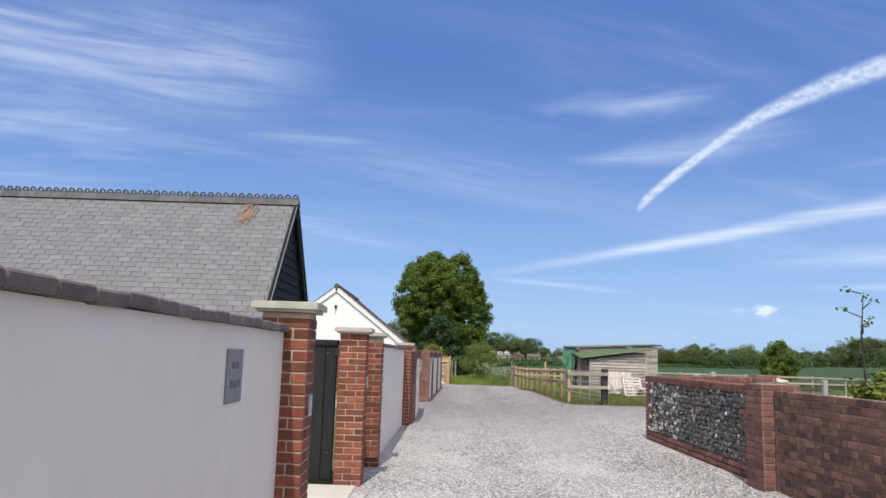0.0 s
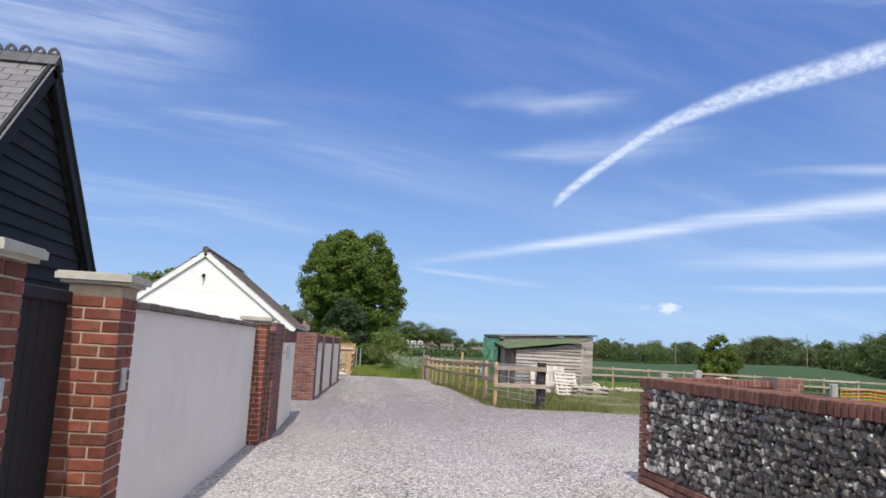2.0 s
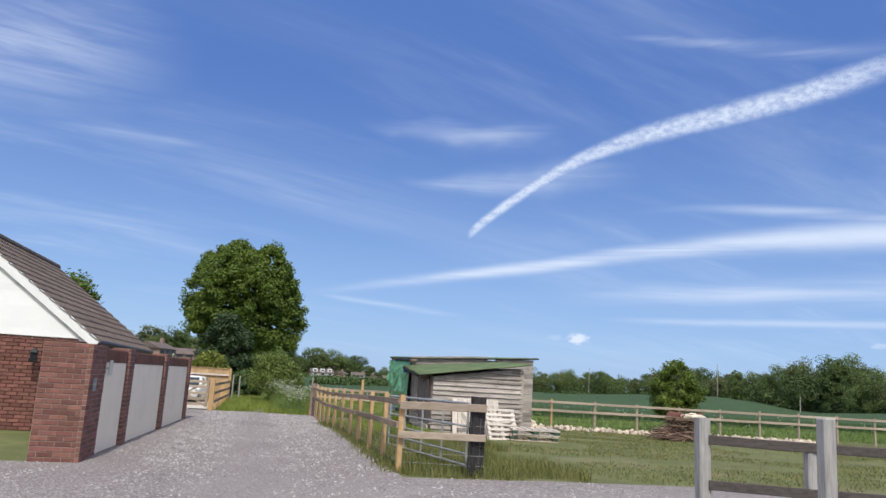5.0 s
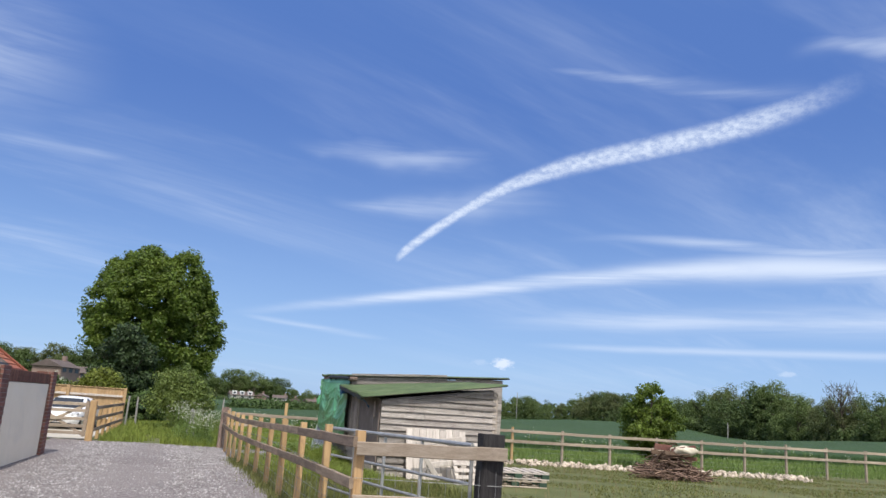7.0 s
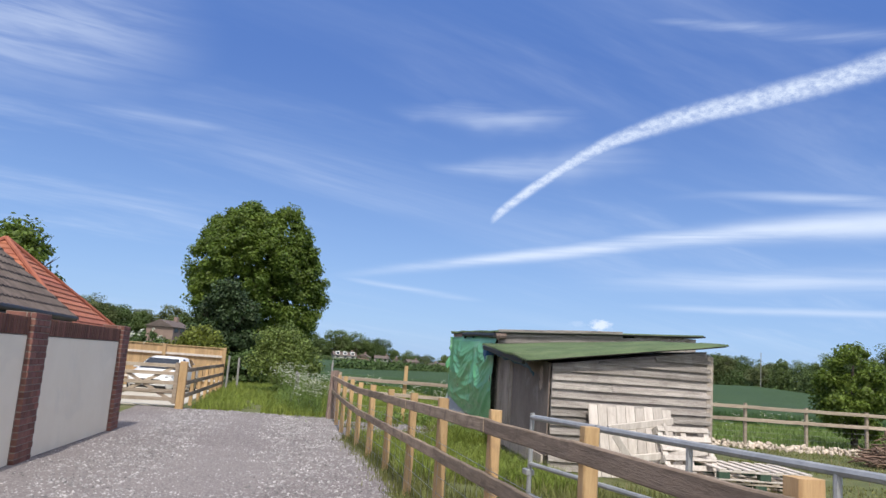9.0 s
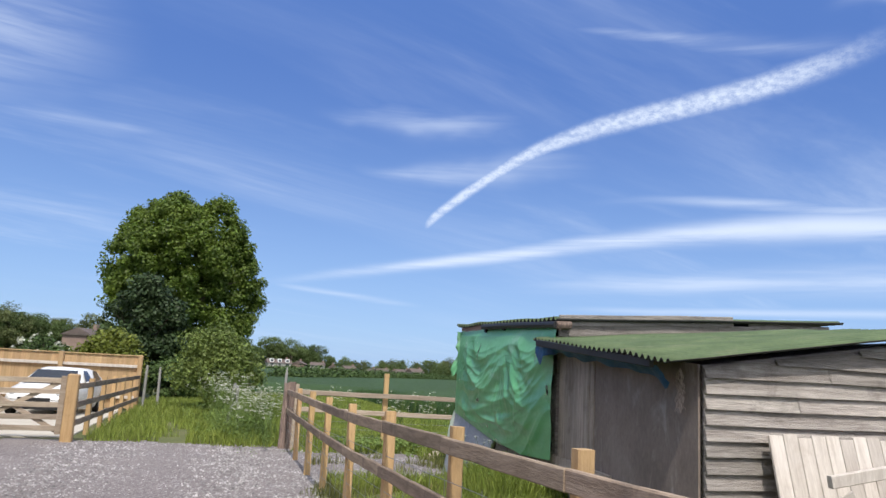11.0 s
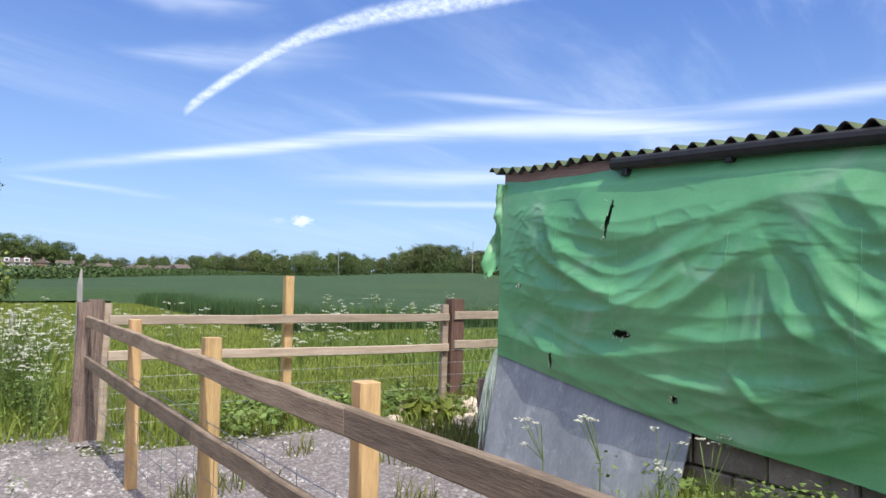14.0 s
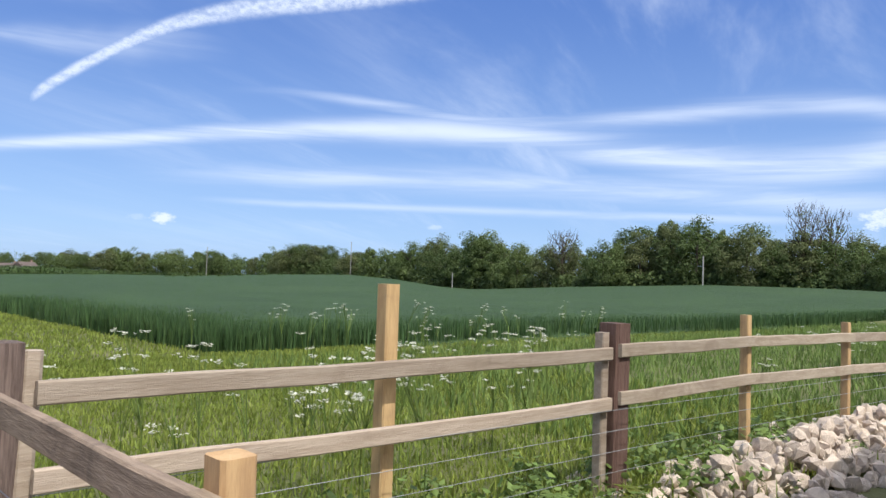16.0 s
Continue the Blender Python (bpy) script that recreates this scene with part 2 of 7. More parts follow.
MAT["brick_rest"] = surface("red brick joined", (0.085, 0.046, 0.038), (0.225, 0.112, 0.082), 9, 0.9, 0.5, 80, island=0.4, stain=(0.045, 0.038, 0.036), stain_scale=1.6, stain_amount=0.85)
MAT["mortar"] = surface("mortar", (0.36, 0.27, 0.19), (0.52, 0.41, 0.30), 12, 0.95, 0.5, 120)
MAT["mortar_grey"] = surface("grey mortar", (0.20, 0.16, 0.135), (0.31, 0.26, 0.22), 10, 0.95, 0.6, 100)
MAT["stone_cap"] = surface("cast stone", (0.36, 0.34, 0.28), (0.52, 0.49, 0.42), 6, 0.85, 0.3, 90, stain=(0.2, 0.19, 0.16), stain_scale=4)
MAT["render_grey"] = surface("pale grey render", (0.75, 0.665, 0.585), (0.81, 0.725, 0.645), 1.6, 0.9, 0.18, 160, stain=(0.68, 0.605, 0.54), stain_scale=0.9, stain_amount=0.5, deep=0.004)
MAT["render_cream"] = surface("cream render", (0.78, 0.69, 0.555), (0.85, 0.765, 0.635), 1.4, 0.9, 0.2, 140, stain=(0.62, 0.57, 0.49), stain_scale=1.1, stain_amount=0.3, deep=0.004)
MAT["coping"] = surface("weathered clay coping", (0.10, 0.085, 0.08), (0.22, 0.175, 0.155), 5, 0.92, 0.6, 60, stain=(0.30, 0.27, 0.22), stain_scale=7, vary=0.2)
MAT["slate"] = surface("grey slate", (0.125, 0.122, 0.128), (0.185, 0.178, 0.182), 5, 0.55, 0.4, 60, vary=0.10, stain=(0.30, 0.285, 0.27), stain_scale=3, stain_amount=0.22)
MAT["slate_rest"] = surface("grey slate joined", (0.125, 0.122, 0.128), (0.185, 0.178, 0.182), 5, 0.55, 0.4, 60, island=0.10)
MAT["rust"] = surface("rust stain", (0.20, 0.115, 0.075), (0.30, 0.175, 0.115), 9, 0.7, 0.3, 50, stretch=(2, 1, 0.5))
MAT["ridge"] = surface("dark ridge tile", (0.055, 0.055, 0.06), (0.11, 0.11, 0.115), 6, 0.7, 0.3, 60, vary=0.2)
MAT["black_board"] = surface("black stained weatherboard", (0.006, 0.007, 0.010), (0.015, 0.017, 0.022), 3, 0.8, 0.5, 30, stretch=(8, 1, 1), vary=0.3)
MAT["black_gate"] = surface("black painted timber", (0.006, 0.006, 0.008), (0.015, 0.015, 0.018), 4, 0.75, 0.3, 40, stretch=(6, 6, 0.8), vary=0.2, stain=(0.06, 0.06, 0.06), stain_scale=6, stain_amount=0.2)
MAT["white_board"] = surface("white weatherboard", (0.80, 0.80, 0.80), (0.86, 0.86, 0.85), 2, 0.6, 0.1, 60, vary=0.03)
MAT["white_paint"] = surface("white gloss paint", (0.75, 0.75, 0.74), (0.82, 0.82, 0.81), 2, 0.4, 0.05, 60)
MAT["roof_brown"] = surface("brown concrete tile", (0.075, 0.058, 0.05), (0.15, 0.115, 0.10), 4, 0.85, 0.4, 40, island=0.18, stain=(0.11, 0.10, 0.09), stain_scale=1.0)
MAT["roof_red"] = surface("red clay tile", (0.27, 0.085, 0.05), (0.40, 0.15, 0.09), 4, 0.85, 0.4, 40, island=0.2)
MAT["metal_dark"] = surface("dark metal", (0.012, 0.012, 0.013), (0.03, 0.03, 0.032), 6, 0.5, 0.1, 60)
MAT["galv"] = surface("galvanised steel", (0.34, 0.34, 0.335), (0.50, 0.50, 0.49), 7, 0.5, 0.15, 50, metal=0.5, stain=(0.25, 0.25, 0.25), stain_scale=6)
MAT["steel"] = surface("brushed steel", (0.45, 0.47, 0.48), (0.6, 0.62, 0.63), 12, 0.4, 0.1, 60, metal=0.9)
MAT["wire"] = surface("fence wire", (0.25, 0.26, 0.26), (0.4, 0.4, 0.4), 9, 0.5, 0.0, 60, metal=0.6)
MAT["new_wood"] = surface("new softwood post", (0.42, 0.26, 0.12), (0.60, 0.41, 0.21), 4, 0.8, 0.4, 26, stretch=(7, 7, 0.7), vary=0.16, stain=(0.30, 0.19, 0.11), stain_scale=5)
MAT["rail_wood"] = surface("weathered rail", (0.165, 0.120, 0.084), (0.36, 0.275, 0.20), 3.6, 0.85, 0.5, 14, stretch=(6, 0.9, 8), vary=0.24, stain=(0.105, 0.078, 0.058), stain_scale=4, stain_amount=0.65)
MAT["rail_wood_x"] = surface("weathered cross rail", (0.29, 0.225, 0.165), (0.48, 0.40, 0.32), 3.2, 0.85, 0.5, 22, stretch=(0.6, 7, 9), vary=0.2, stain=(0.2, 0.145, 0.11), stain_scale=4)
MAT["old_post"] = surface("old split post", (0.13, 0.090, 0.075), (0.40, 0.30, 0.25), 7, 0.9, 0.9, 24, stretch=(9, 9, 0.6), vary=0.2, stain=(0.10, 0.07, 0.058), stain_scale=6, stain_amount=0.7, deep=0.02)
MAT["brown_post"] = surface("treated brown post", (0.105, 0.058, 0.045), (0.21, 0.125, 0.10), 5, 0.85, 0.7, 20, stretch=(8, 8, 0.6), deep=0.02)
MAT["tar_post"] = surface("tarred sleeper post", (0.012, 0.011, 0.012), (0.05, 0.045, 0.045), 5, 0.8, 0.8, 16, stretch=(8, 8, 0.8), deep=0.02)
MAT["grey_post"] = surface("grey weathered post", (0.24, 0.23, 0.22), (0.42, 0.41, 0.39), 5, 0.9, 0.6, 18, stretch=(8, 8, 0.6))
MAT["dark_rail"] = surface("dark creosote rail", (0.04, 0.034, 0.032), (0.10, 0.085, 0.08), 4, 0.85, 0.5, 20, stretch=(0.7, 6, 8))
MAT["shed_plank"] = surface("silvered shed plank", (0.19, 0.162, 0.145), (0.53, 0.48, 0.44), 2.6, 0.9, 0.8, 18, stretch=(0.55, 6, 9), vary=0.3, stain=(0.12, 0.10, 0.09), stain_scale=3, stain_amount=0.5, deep=0.02)
MAT["shed_plank_y"] = surface("silvered upright plank", (0.31, 0.255, 0.21), (0.60, 0.515, 0.44), 3.0, 0.9, 0.8, 18, stretch=(9, 9, 0.6), vary=0.15, stain=(0.12, 0.09, 0.07), stain_scale=3, deep=0.02)
MAT["fascia"] = surface("old fascia board", (0.20, 0.13, 0.105), (0.36, 0.25, 0.20), 3, 0.9, 0.7, 18, stretch=(8, 0.7, 8), vary=0.15)
MAT["hard_board"] = surface("weathered brown board", (0.185, 0.145, 0.122), (0.32, 0.26, 0.225), 1.6, 0.85, 0.4, 26, stretch=(1, 1.2, 0.6), stain=(0.47, 0.42, 0.375), stain_scale=2.6, stain_amount=0.75, own=True)
MAT["corrugated"] = surface("mossy green corrugated sheet", (0.050, 0.082, 0.035), (0.115, 0.16, 0.072), 2.2, 0.7, 0.35, 30, stain=(0.18, 0.19, 0.11), stain_scale=2.4)
# near-black copy of the sheet: shade below the roofs put into the colour
MAT["corrugated_shade"] = surface("shaded sheet underside and edges", (0.03, 0.03, 0.03), (0.07, 0.07, 0.065), 3, 0.9, 0.3, 30)
MAT["tarp"] = surface("green tarpaulin", (0.088, 0.31, 0.130), (0.17, 0.47, 0.21), 1.6, 0.32, 0.10, 150, stretch=(1, 0.6, 1.4), stain=(0.33, 0.52, 0.36), stain_scale=1.7, stain_amount=0.55, deep=0.004, spec=0.8)
MAT["tarp_seam"] = surface("tarpaulin seam", (0.16, 0.40, 0.25), (0.26, 0.50, 0.36), 8, 0.6, 0.2, 60)
MAT["frayed"] = surface("frayed plastic", (0.34, 0.42, 0.38), (0.58, 0.64, 0.60), 8, 0.6, 0.1, 60)
MAT["blue_tarp"] = surface("blue tarpaulin", (0.010, 0.050, 0.125), (0.022, 0.10, 0.23), 4, 0.45, 0.4, 50)
MAT["sheet"] = surface("grey sheet steel", (0.23, 0.255, 0.29), (0.40, 0.425, 0.465), 3.0, 0.5, 0.2, 40, stretch=(1, 1.4, 0.5), metal=0.15, stain=(0.52, 0.54, 0.56), stain_scale=7, stain_amount=0.7)
MAT["pale_plank"] = surface("bleached plank", (0.46, 0.40, 0.355), (0.68, 0.62, 0.565), 3, 0.9, 0.6, 18, stretch=(7, 7, 0.7), vary=0.14, stain=(0.40, 0.33, 0.28), stain_scale=4)
MAT["pallet_wood"] = surface("pallet wood", (0.42, 0.34, 0.27), (0.62, 0.53, 0.44), 3, 0.9, 0.5, 18, stretch=(0.8, 4, 6), vary=0.2)
MAT["pallet_green"] = surface("green pallet block", (0.03, 0.06, 0.04), (0.06, 0.10, 0.07), 3, 0.9, 0.4, 18)
MAT["board_fence"] = surface("new closeboard", (0.36, 0.235, 0.12), (0.52, 0.36, 0.20), 3, 0.85, 0.4, 20, stretch=(9, 9, 0.6), vary=0.16)
MAT["concrete"] = surface("pale concrete", (0.44, 0.40, 0.34), (0.58, 0.54, 0.47), 2.5, 0.9, 0.4, 70)
MAT["concrete_block"] = surface("dirty concrete block", (0.20, 0.165, 0.14), (0.36, 0.31, 0.27), 5, 0.9, 0.5, 60, vary=0.2, stain=(0.10, 0.08, 0.065), stain_scale=4, stain_amount=0.5)
MAT["chalk"] = surface("chalk rubble", (0.46, 0.37, 0.29), (0.72, 0.62, 0.52), 4, 0.92, 0.6, 40, island=0.18)
MAT["flint"] = surface("knapped flint", (0.012, 0.011, 0.012), (0.14, 0.125, 0.112), 0.9, 0.28, 0.3, 4, vary=0.6, stain=(0.74, 0.70, 0.62), stain_scale=0.8, stain_amount=0.9, own=True)
MAT["flint_pale"] = surface("white rind flint", (0.16, 0.15, 0.14), (0.74, 0.70, 0.64), 0.9, 0.5, 0.3, 4, vary=0.3)
MAT["flint_rest"] = surface("knapped flint joined", (0.012, 0.011, 0.012), (0.15, 0.135, 0.12), 15, 0.28, 0.3, 40, island=0.6, stain=(0.72, 0.68, 0.60), stain_scale=11, stain_amount=0.95)
MAT["soil"] = surface("rough pasture soil", (0.075, 0.090, 0.028), (0.155, 0.165, 0.06), 1.2, 0.95, 0.7, 30, stain=(0.22, 0.19, 0.12), stain_scale=0.55, stain_amount=0.6, deep=0.03)
MAT["field"] = surface("young wheat canopy", (0.024, 0.054, 0.015), (0.046, 0.090, 0.024), 0.25, 0.85, 1.0, 3.0, deep=0.25, stain=(0.060, 0.104, 0.028), stain_scale=0.04)
MAT["wheat"] = surface("young wheat blades", (0.040, 0.088, 0.028), (0.078, 0.145, 0.046), 1.5, 0.6, 0.0, 20, island=0.35, thin=0.3)
MAT["grass"] = surface("meadow grass", (0.15, 0.205, 0.032), (0.30, 0.355, 0.072), 0.8, 0.6, 0.0, 12, island=0.4, thin=0.35)
MAT["dry_grass"] = surface("thin paddock grass", (0.105, 0.125, 0.030), (0.225, 0.225, 0.075), 0.8, 0.7, 0.0, 12, island=0.4, thin=0.3)
MAT["weed"] = surface("rank green weeds", (0.105, 0.17, 0.038), (0.225, 0.315, 0.08), 1.5, 0.6, 0.0, 12, island=0.35, thin=0.3)
MAT["dry"] = surface("dry stems", (0.16, 0.115, 0.06), (0.30, 0.22, 0.12), 2, 0.85, 0.0, 12, island=0.3)
MAT["flower"] = surface("white flower heads", (0.56, 0.57, 0.46), (0.76, 0.76, 0.66), 8, 0.8, 0.0, 30, island=0.15, thin=0.3)
MAT["bark"] = surface("bark", (0.045, 0.036, 0.028), (0.11, 0.09, 0.07), 3, 0.95, 0.9, 12, stretch=(4, 4, 0.7), deep=0.04)
MAT["leaf_tree"] = surface("maple leaves", (0.070, 0.118, 0.015), (0.165, 0.228, 0.036), 0.5, 0.55, 0.0, 6, island=0.4, thin=0.4)
MAT["leaf_dark"] = surface("dark evergreen leaves", (0.022, 0.044, 0.014), (0.052, 0.085, 0.028), 0.8, 0.6, 0.0, 6, island=0.35, thin=0.2)
MAT["leaf_bright"] = surface("bright hedge leaves", (0.115, 0.145, 0.02), (0.22, 0.25, 0.042), 1, 0.55, 0.0, 6, island=0.35, thin=0.35)
MAT["leaf_far"] = surface("distant wood leaves", (0.058, 0.095, 0.028), (0.13, 0.18, 0.055), 0.12, 0.7, 0.0, 1.0, island=0.35, vary=0.0, thin=0.3)
MAT["leaf_far_c"] = surface("distant light leaves", (0.085, 0.13, 0.036), (0.185, 0.24, 0.08), 0.12, 0.7, 0.0, 1.0, island=0.3, thin=0.35)
MAT["leaf_willow"] = surface("willow leaves", (0.11, 0.16, 0.034), (0.225, 0.285, 0.075), 1, 0.55, 0.0, 6, island=0.35, thin=0.4)
MAT["leaf_far_b"] = surface("distant olive leaves", (0.095, 0.12, 0.042), (0.18, 0.205, 0.08), 0.12, 0.7, 0.0, 1.0, island=0.3, thin=0.3)
MAT["hedge"] = surface("hedge leaves", (0.040, 0.075, 0.018), (0.085, 0.135, 0.034), 0.4, 0.7, 0.0, 3, island=0.35, thin=0.2)
MAT["car_paint"] = surface("white car paint", (0.78, 0.78, 0.78), (0.82, 0.82, 0.82), 1, 0.25, 0.0, 10, spec=0.6)
MAT["glass"] = surface("dark car glass", (0.02, 0.024, 0.028), (0.03, 0.035, 0.04), 1, 0.15, 0.0, 10, spec=0.8)
MAT["rubber"] = surface("tyre rubber", (0.012, 0.012, 0.012), (0.025, 0.025, 0.025), 5, 0.9, 0.1, 30)
MAT["lamp_glass"] = surface("headlamp lens", (0.35, 0.36, 0.37), (0.55, 0.56, 0.57), 6, 0.2, 0.0, 30, spec=0.7)
MAT["orange"] = surface("orange plastic netting", (0.62, 0.20, 0.02), (0.78, 0.29, 0.04), 5, 0.6, 0.0, 30)
MAT["house_wall"] = surface("distant house wall", (0.36, 0.34, 0.315), (0.52, 0.50, 0.47), 0.6, 0.9, 0.0, 4)
MAT["house_brick"] = surface("distant brick wall", (0.22, 0.15, 0.125), (0.32, 0.23, 0.19), 0.6, 0.9, 0.0, 4)
MAT["house_roof"] = surface("distant tiled roof", (0.09, 0.07, 0.065), (0.16, 0.125, 0.11), 0.6, 0.9, 0.0, 4)
MAT["window"] = surface("distant window", (0.05, 0.06, 0.07), (0.09, 0.10, 0.12), 1, 0.2, 0.0, 4)
MAT["stick"] = surface("cut branches", (0.10, 0.062, 0.045), (0.24, 0.16, 0.12), 5, 0.9, 0.2, 20, island=0.4)
MAT["sack"] = surface("pale sacking", (0.50, 0.44, 0.34), (0.66, 0.60, 0.49), 4, 0.9, 0.3, 30)
MAT["grey_plate"] = surface("grey metal plate", (0.17, 0.17, 0.17), (0.29, 0.29, 0.285), 7, 0.6, 0.3, 50, stain=(0.10, 0.10, 0.10), stain_scale=9)
MAT["twine"] = surface("baling twine", (0.42, 0.33, 0.27), (0.56, 0.46, 0.39), 8, 0.9, 0.0, 30)
MAT["gravel"] = gravel_look("lane gravel", (0.15, 0.132, 0.132), (0.33, 0.302, 0.295), (0.64, 0.605, 0.575), 44.0)
MAT["stones"] = surface("loose lane stones", (0.15, 0.138, 0.14), (0.41, 0.385, 0.38), 3, 0.85, 0.2, 60, island=0.55)


# ---- mesh helpers ----
def part(name, bm, material, parent=None, label="", smooth=False):
    """Links a bmesh, or a mesh, as one object, under parent if there is one."""
    me = bm
    if isinstance(bm, bmesh.types.BMesh):
        me = bpy.data.meshes.new(name)
        bm.to_mesh(me)
        bm.free()
    if not me.materials:
        me.materials.append(MAT[material])
    if smooth:
        me.shade_smooth()
    ob = new(name, me)
    if parent:
        ob.parent = parent
    if label:
        ob["label"] = label
    return ob


def thing(name, label, category, at=(0, 0, 0), group="", kind=""):
    ob = new(name)
    ob.location = at
    ob.empty_display_size = 0.1
    return tagged(ob, label, category, group, kind)


def quick_mesh(name, verts, faces, smooth=False):
    me = bpy.data.meshes.new(name)
    me.from_pydata([tuple(v) for v in verts], [], [tuple(f) for f in faces])
    if smooth:
        me.shade_smooth()
    return me


def tri_mesh(name, verts, tris):
    """A mesh from arrays of places and triangles, laid in at once."""
    me = bpy.data.meshes.new(name)
    nv, nf = len(verts), len(tris)
    me.vertices.add(nv)
    me.vertices.foreach_set("co", np.asarray(verts, np.float32).ravel())
    me.loops.add(nf * 3)
    me.loops.foreach_set("vertex_index", np.asarray(tris, np.int32).ravel())
    me.polygons.add(nf)
    me.polygons.foreach_set("loop_start", np.arange(0, nf * 3, 3, dtype=np.int32))
    me.update(calc_edges=True)
    return me


def add_box(bm, x0, x1, y0, y1, z0, z1, m=None):
    vs = [bm.verts.new((m @ Vector(p)) if m else p) for p in
          ((x0, y0, z0), (x1, y0, z0), (x1, y1, z0), (x0, y1, z0), (x0, y0, z1), (x1, y0, z1), (x1, y1, z1), (x0, y1, z1))]
    for f in ((3, 2, 1, 0), (4, 5, 6, 7), (0, 1, 5, 4), (1, 2, 6, 5), (2, 3, 7, 6), (3, 0, 4, 7)):
        bm.faces.new([vs[k] for k in f])


def box(x0, x1, y0, y1, z0, z1, bevel=0.0, m=None):
    bm = bmesh.new()
    add_box(bm, x0, x1, y0, y1, z0, z1, m)
    if bevel:
        bmesh.ops.bevel(bm, geom=list(bm.edges), offset=bevel, segments=1, affect="EDGES")
    return bm


def beam(a, b, width, height, bevel=0.006, sag=0.0, rough=0.0, up=(0, 0, 1), cuts=6, seed=0):
    """A sawn board from a to b, width across and height upright, slightly bent and uneven."""
    a, b = Vector(a), Vector(b)
    d = b - a
    ln = d.length
    d.normalize()
    side = d.cross(Vector(up)).normalized()
    top = side.cross(d)
    rnd = random.Random(seed)
    bm = bmesh.new()
    c = bevel
    ring_shape = [(-width / 2 + c, -height / 2), (width / 2 - c, -height / 2), (width / 2, -height / 2 + c), (width / 2, height / 2 - c),
                  (width / 2 - c, height / 2), (-width / 2 + c, height / 2), (-width / 2, height / 2 - c), (-width / 2, -height / 2 + c)]
    rings = []
    for i in range(cuts + 1):
        f = i / cuts
        mid = a + d * (ln * f) - top * (sag * 4 * f * (1 - f)) + side * (rnd.uniform(-1, 1) * rough) + top * (rnd.uniform(-1, 1) * rough)
        rings.append([bm.verts.new(mid + side * u + top * v) for u, v in ring_shape])
    for r0, r1 in zip(rings, rings[1:]):
        for k in range(8):
            bm.faces.new((r0[k], r0[(k + 1) % 8], r1[(k + 1) % 8], r1[k]))
    bm.faces.new(list(reversed(rings[0])))
    bm.faces.new(rings[-1])
    bmesh.ops.recalc_face_normals(bm, faces=list(bm.faces))
    return bm


def tube(points, radius, sides=8, taper=None, bm=None):
    """A round bar along points."""
    bm = bm or bmesh.new()
    pts = [Vector(p) for p in points]
    rings = []
    for i, p in enumerate(pts):
        d = (pts[min(i + 1, len(pts) - 1)] - pts[max(i - 1, 0)]).normalized()
        u = d.orthogonal().normalized()
        if abs(d.z) < 0.9:
            u = d.cross(Vector((0, 0, 1))).normalized()
        v = d.cross(u)
        r = radius if taper is None else radius * taper[i]
        rings.append([bm.verts.new(p + (u * math.cos(k * math.tau / sides) + v * math.sin(k * math.tau / sides)) * r) for k in range(sides)])
    for r0, r1 in zip(rings, rings[1:]):
        for k in range(sides):
            bm.faces.new((r0[k], r1[k], r1[(k + 1) % sides], r0[(k + 1) % sides]))
    bm.faces.new(rings[0])
    bm.faces.new(list(reversed(rings[-1])))
    return bm


def chamfered(name, sx, sy, sz, c=0.006):
    """A block with worn edges, standing about its middle: 44 triangles, shared by all alike pieces."""
    key = (name, round(sx, 4), round(sy, 4), round(sz, 4))
    if key in BLOCKS:
        return BLOCKS[key]
    verts, index = [], {}
    for ax in range(3):
        for px in (-1, 1):
            for py in (-1, 1):
                for pz in (-1, 1):
                    s, h = (px, py, pz), (sx / 2, sy / 2, sz / 2)
                    index[(s, ax)] = len(verts)
                    verts.append(tuple(s[k] * (h[k] - (0 if k == ax else c)) for k in range(3)))
    faces = []
    for ax in range(3):
        u, w = (ax + 1) % 3, (ax + 2) % 3
        for sg in (-1, 1):
            ring = []
            for a, b in ((-1, -1), (1, -1), (1, 1), (-1, 1)):
                s = [0, 0, 0]
                s[ax], s[u], s[w] = sg, a, b
                ring.append(index[(tuple(s), ax)])
            faces.append(ring if sg > 0 else ring[::-1])
    for ax in range(3):
        u, w = (ax + 1) % 3, (ax + 2) % 3
        for a in (-1, 1):
            for b in (-1, 1):
                s0, s1 = [0, 0, 0], [0, 0, 0]
                s0[ax], s1[ax] = -1, 1
                s0[u] = s1[u] = a
                s0[w] = s1[w] = b
                q = [index[(tuple(s0), u)], index[(tuple(s1), u)], index[(tuple(s1), w)], index[(tuple(s0), w)]]
                faces.append(q if a * b > 0 else q[::-1])
    for px in (-1, 1):
        for py in (-1, 1):
            for pz in (-1, 1):
                q = [index[((px, py, pz), k)] for k in range(3)]
                faces.append(q if px * py * pz > 0 else q[::-1])
    BLOCKS[key] = quick_mesh(name, verts, faces)
    return BLOCKS[key]


BLOCKS = {}


def piece(name, mesh, material, parent, m):
    if not mesh.materials:
        mesh.materials.append(MAT[material])
    ob = new(name, mesh)
    ob.parent = parent
    ob.matrix_basis = m
    return ob


def step(x, lo, hi):
    f = min(1.0, max(0.0, (x - lo) / (hi - lo)))
    return f * f * (3 - 2 * f)


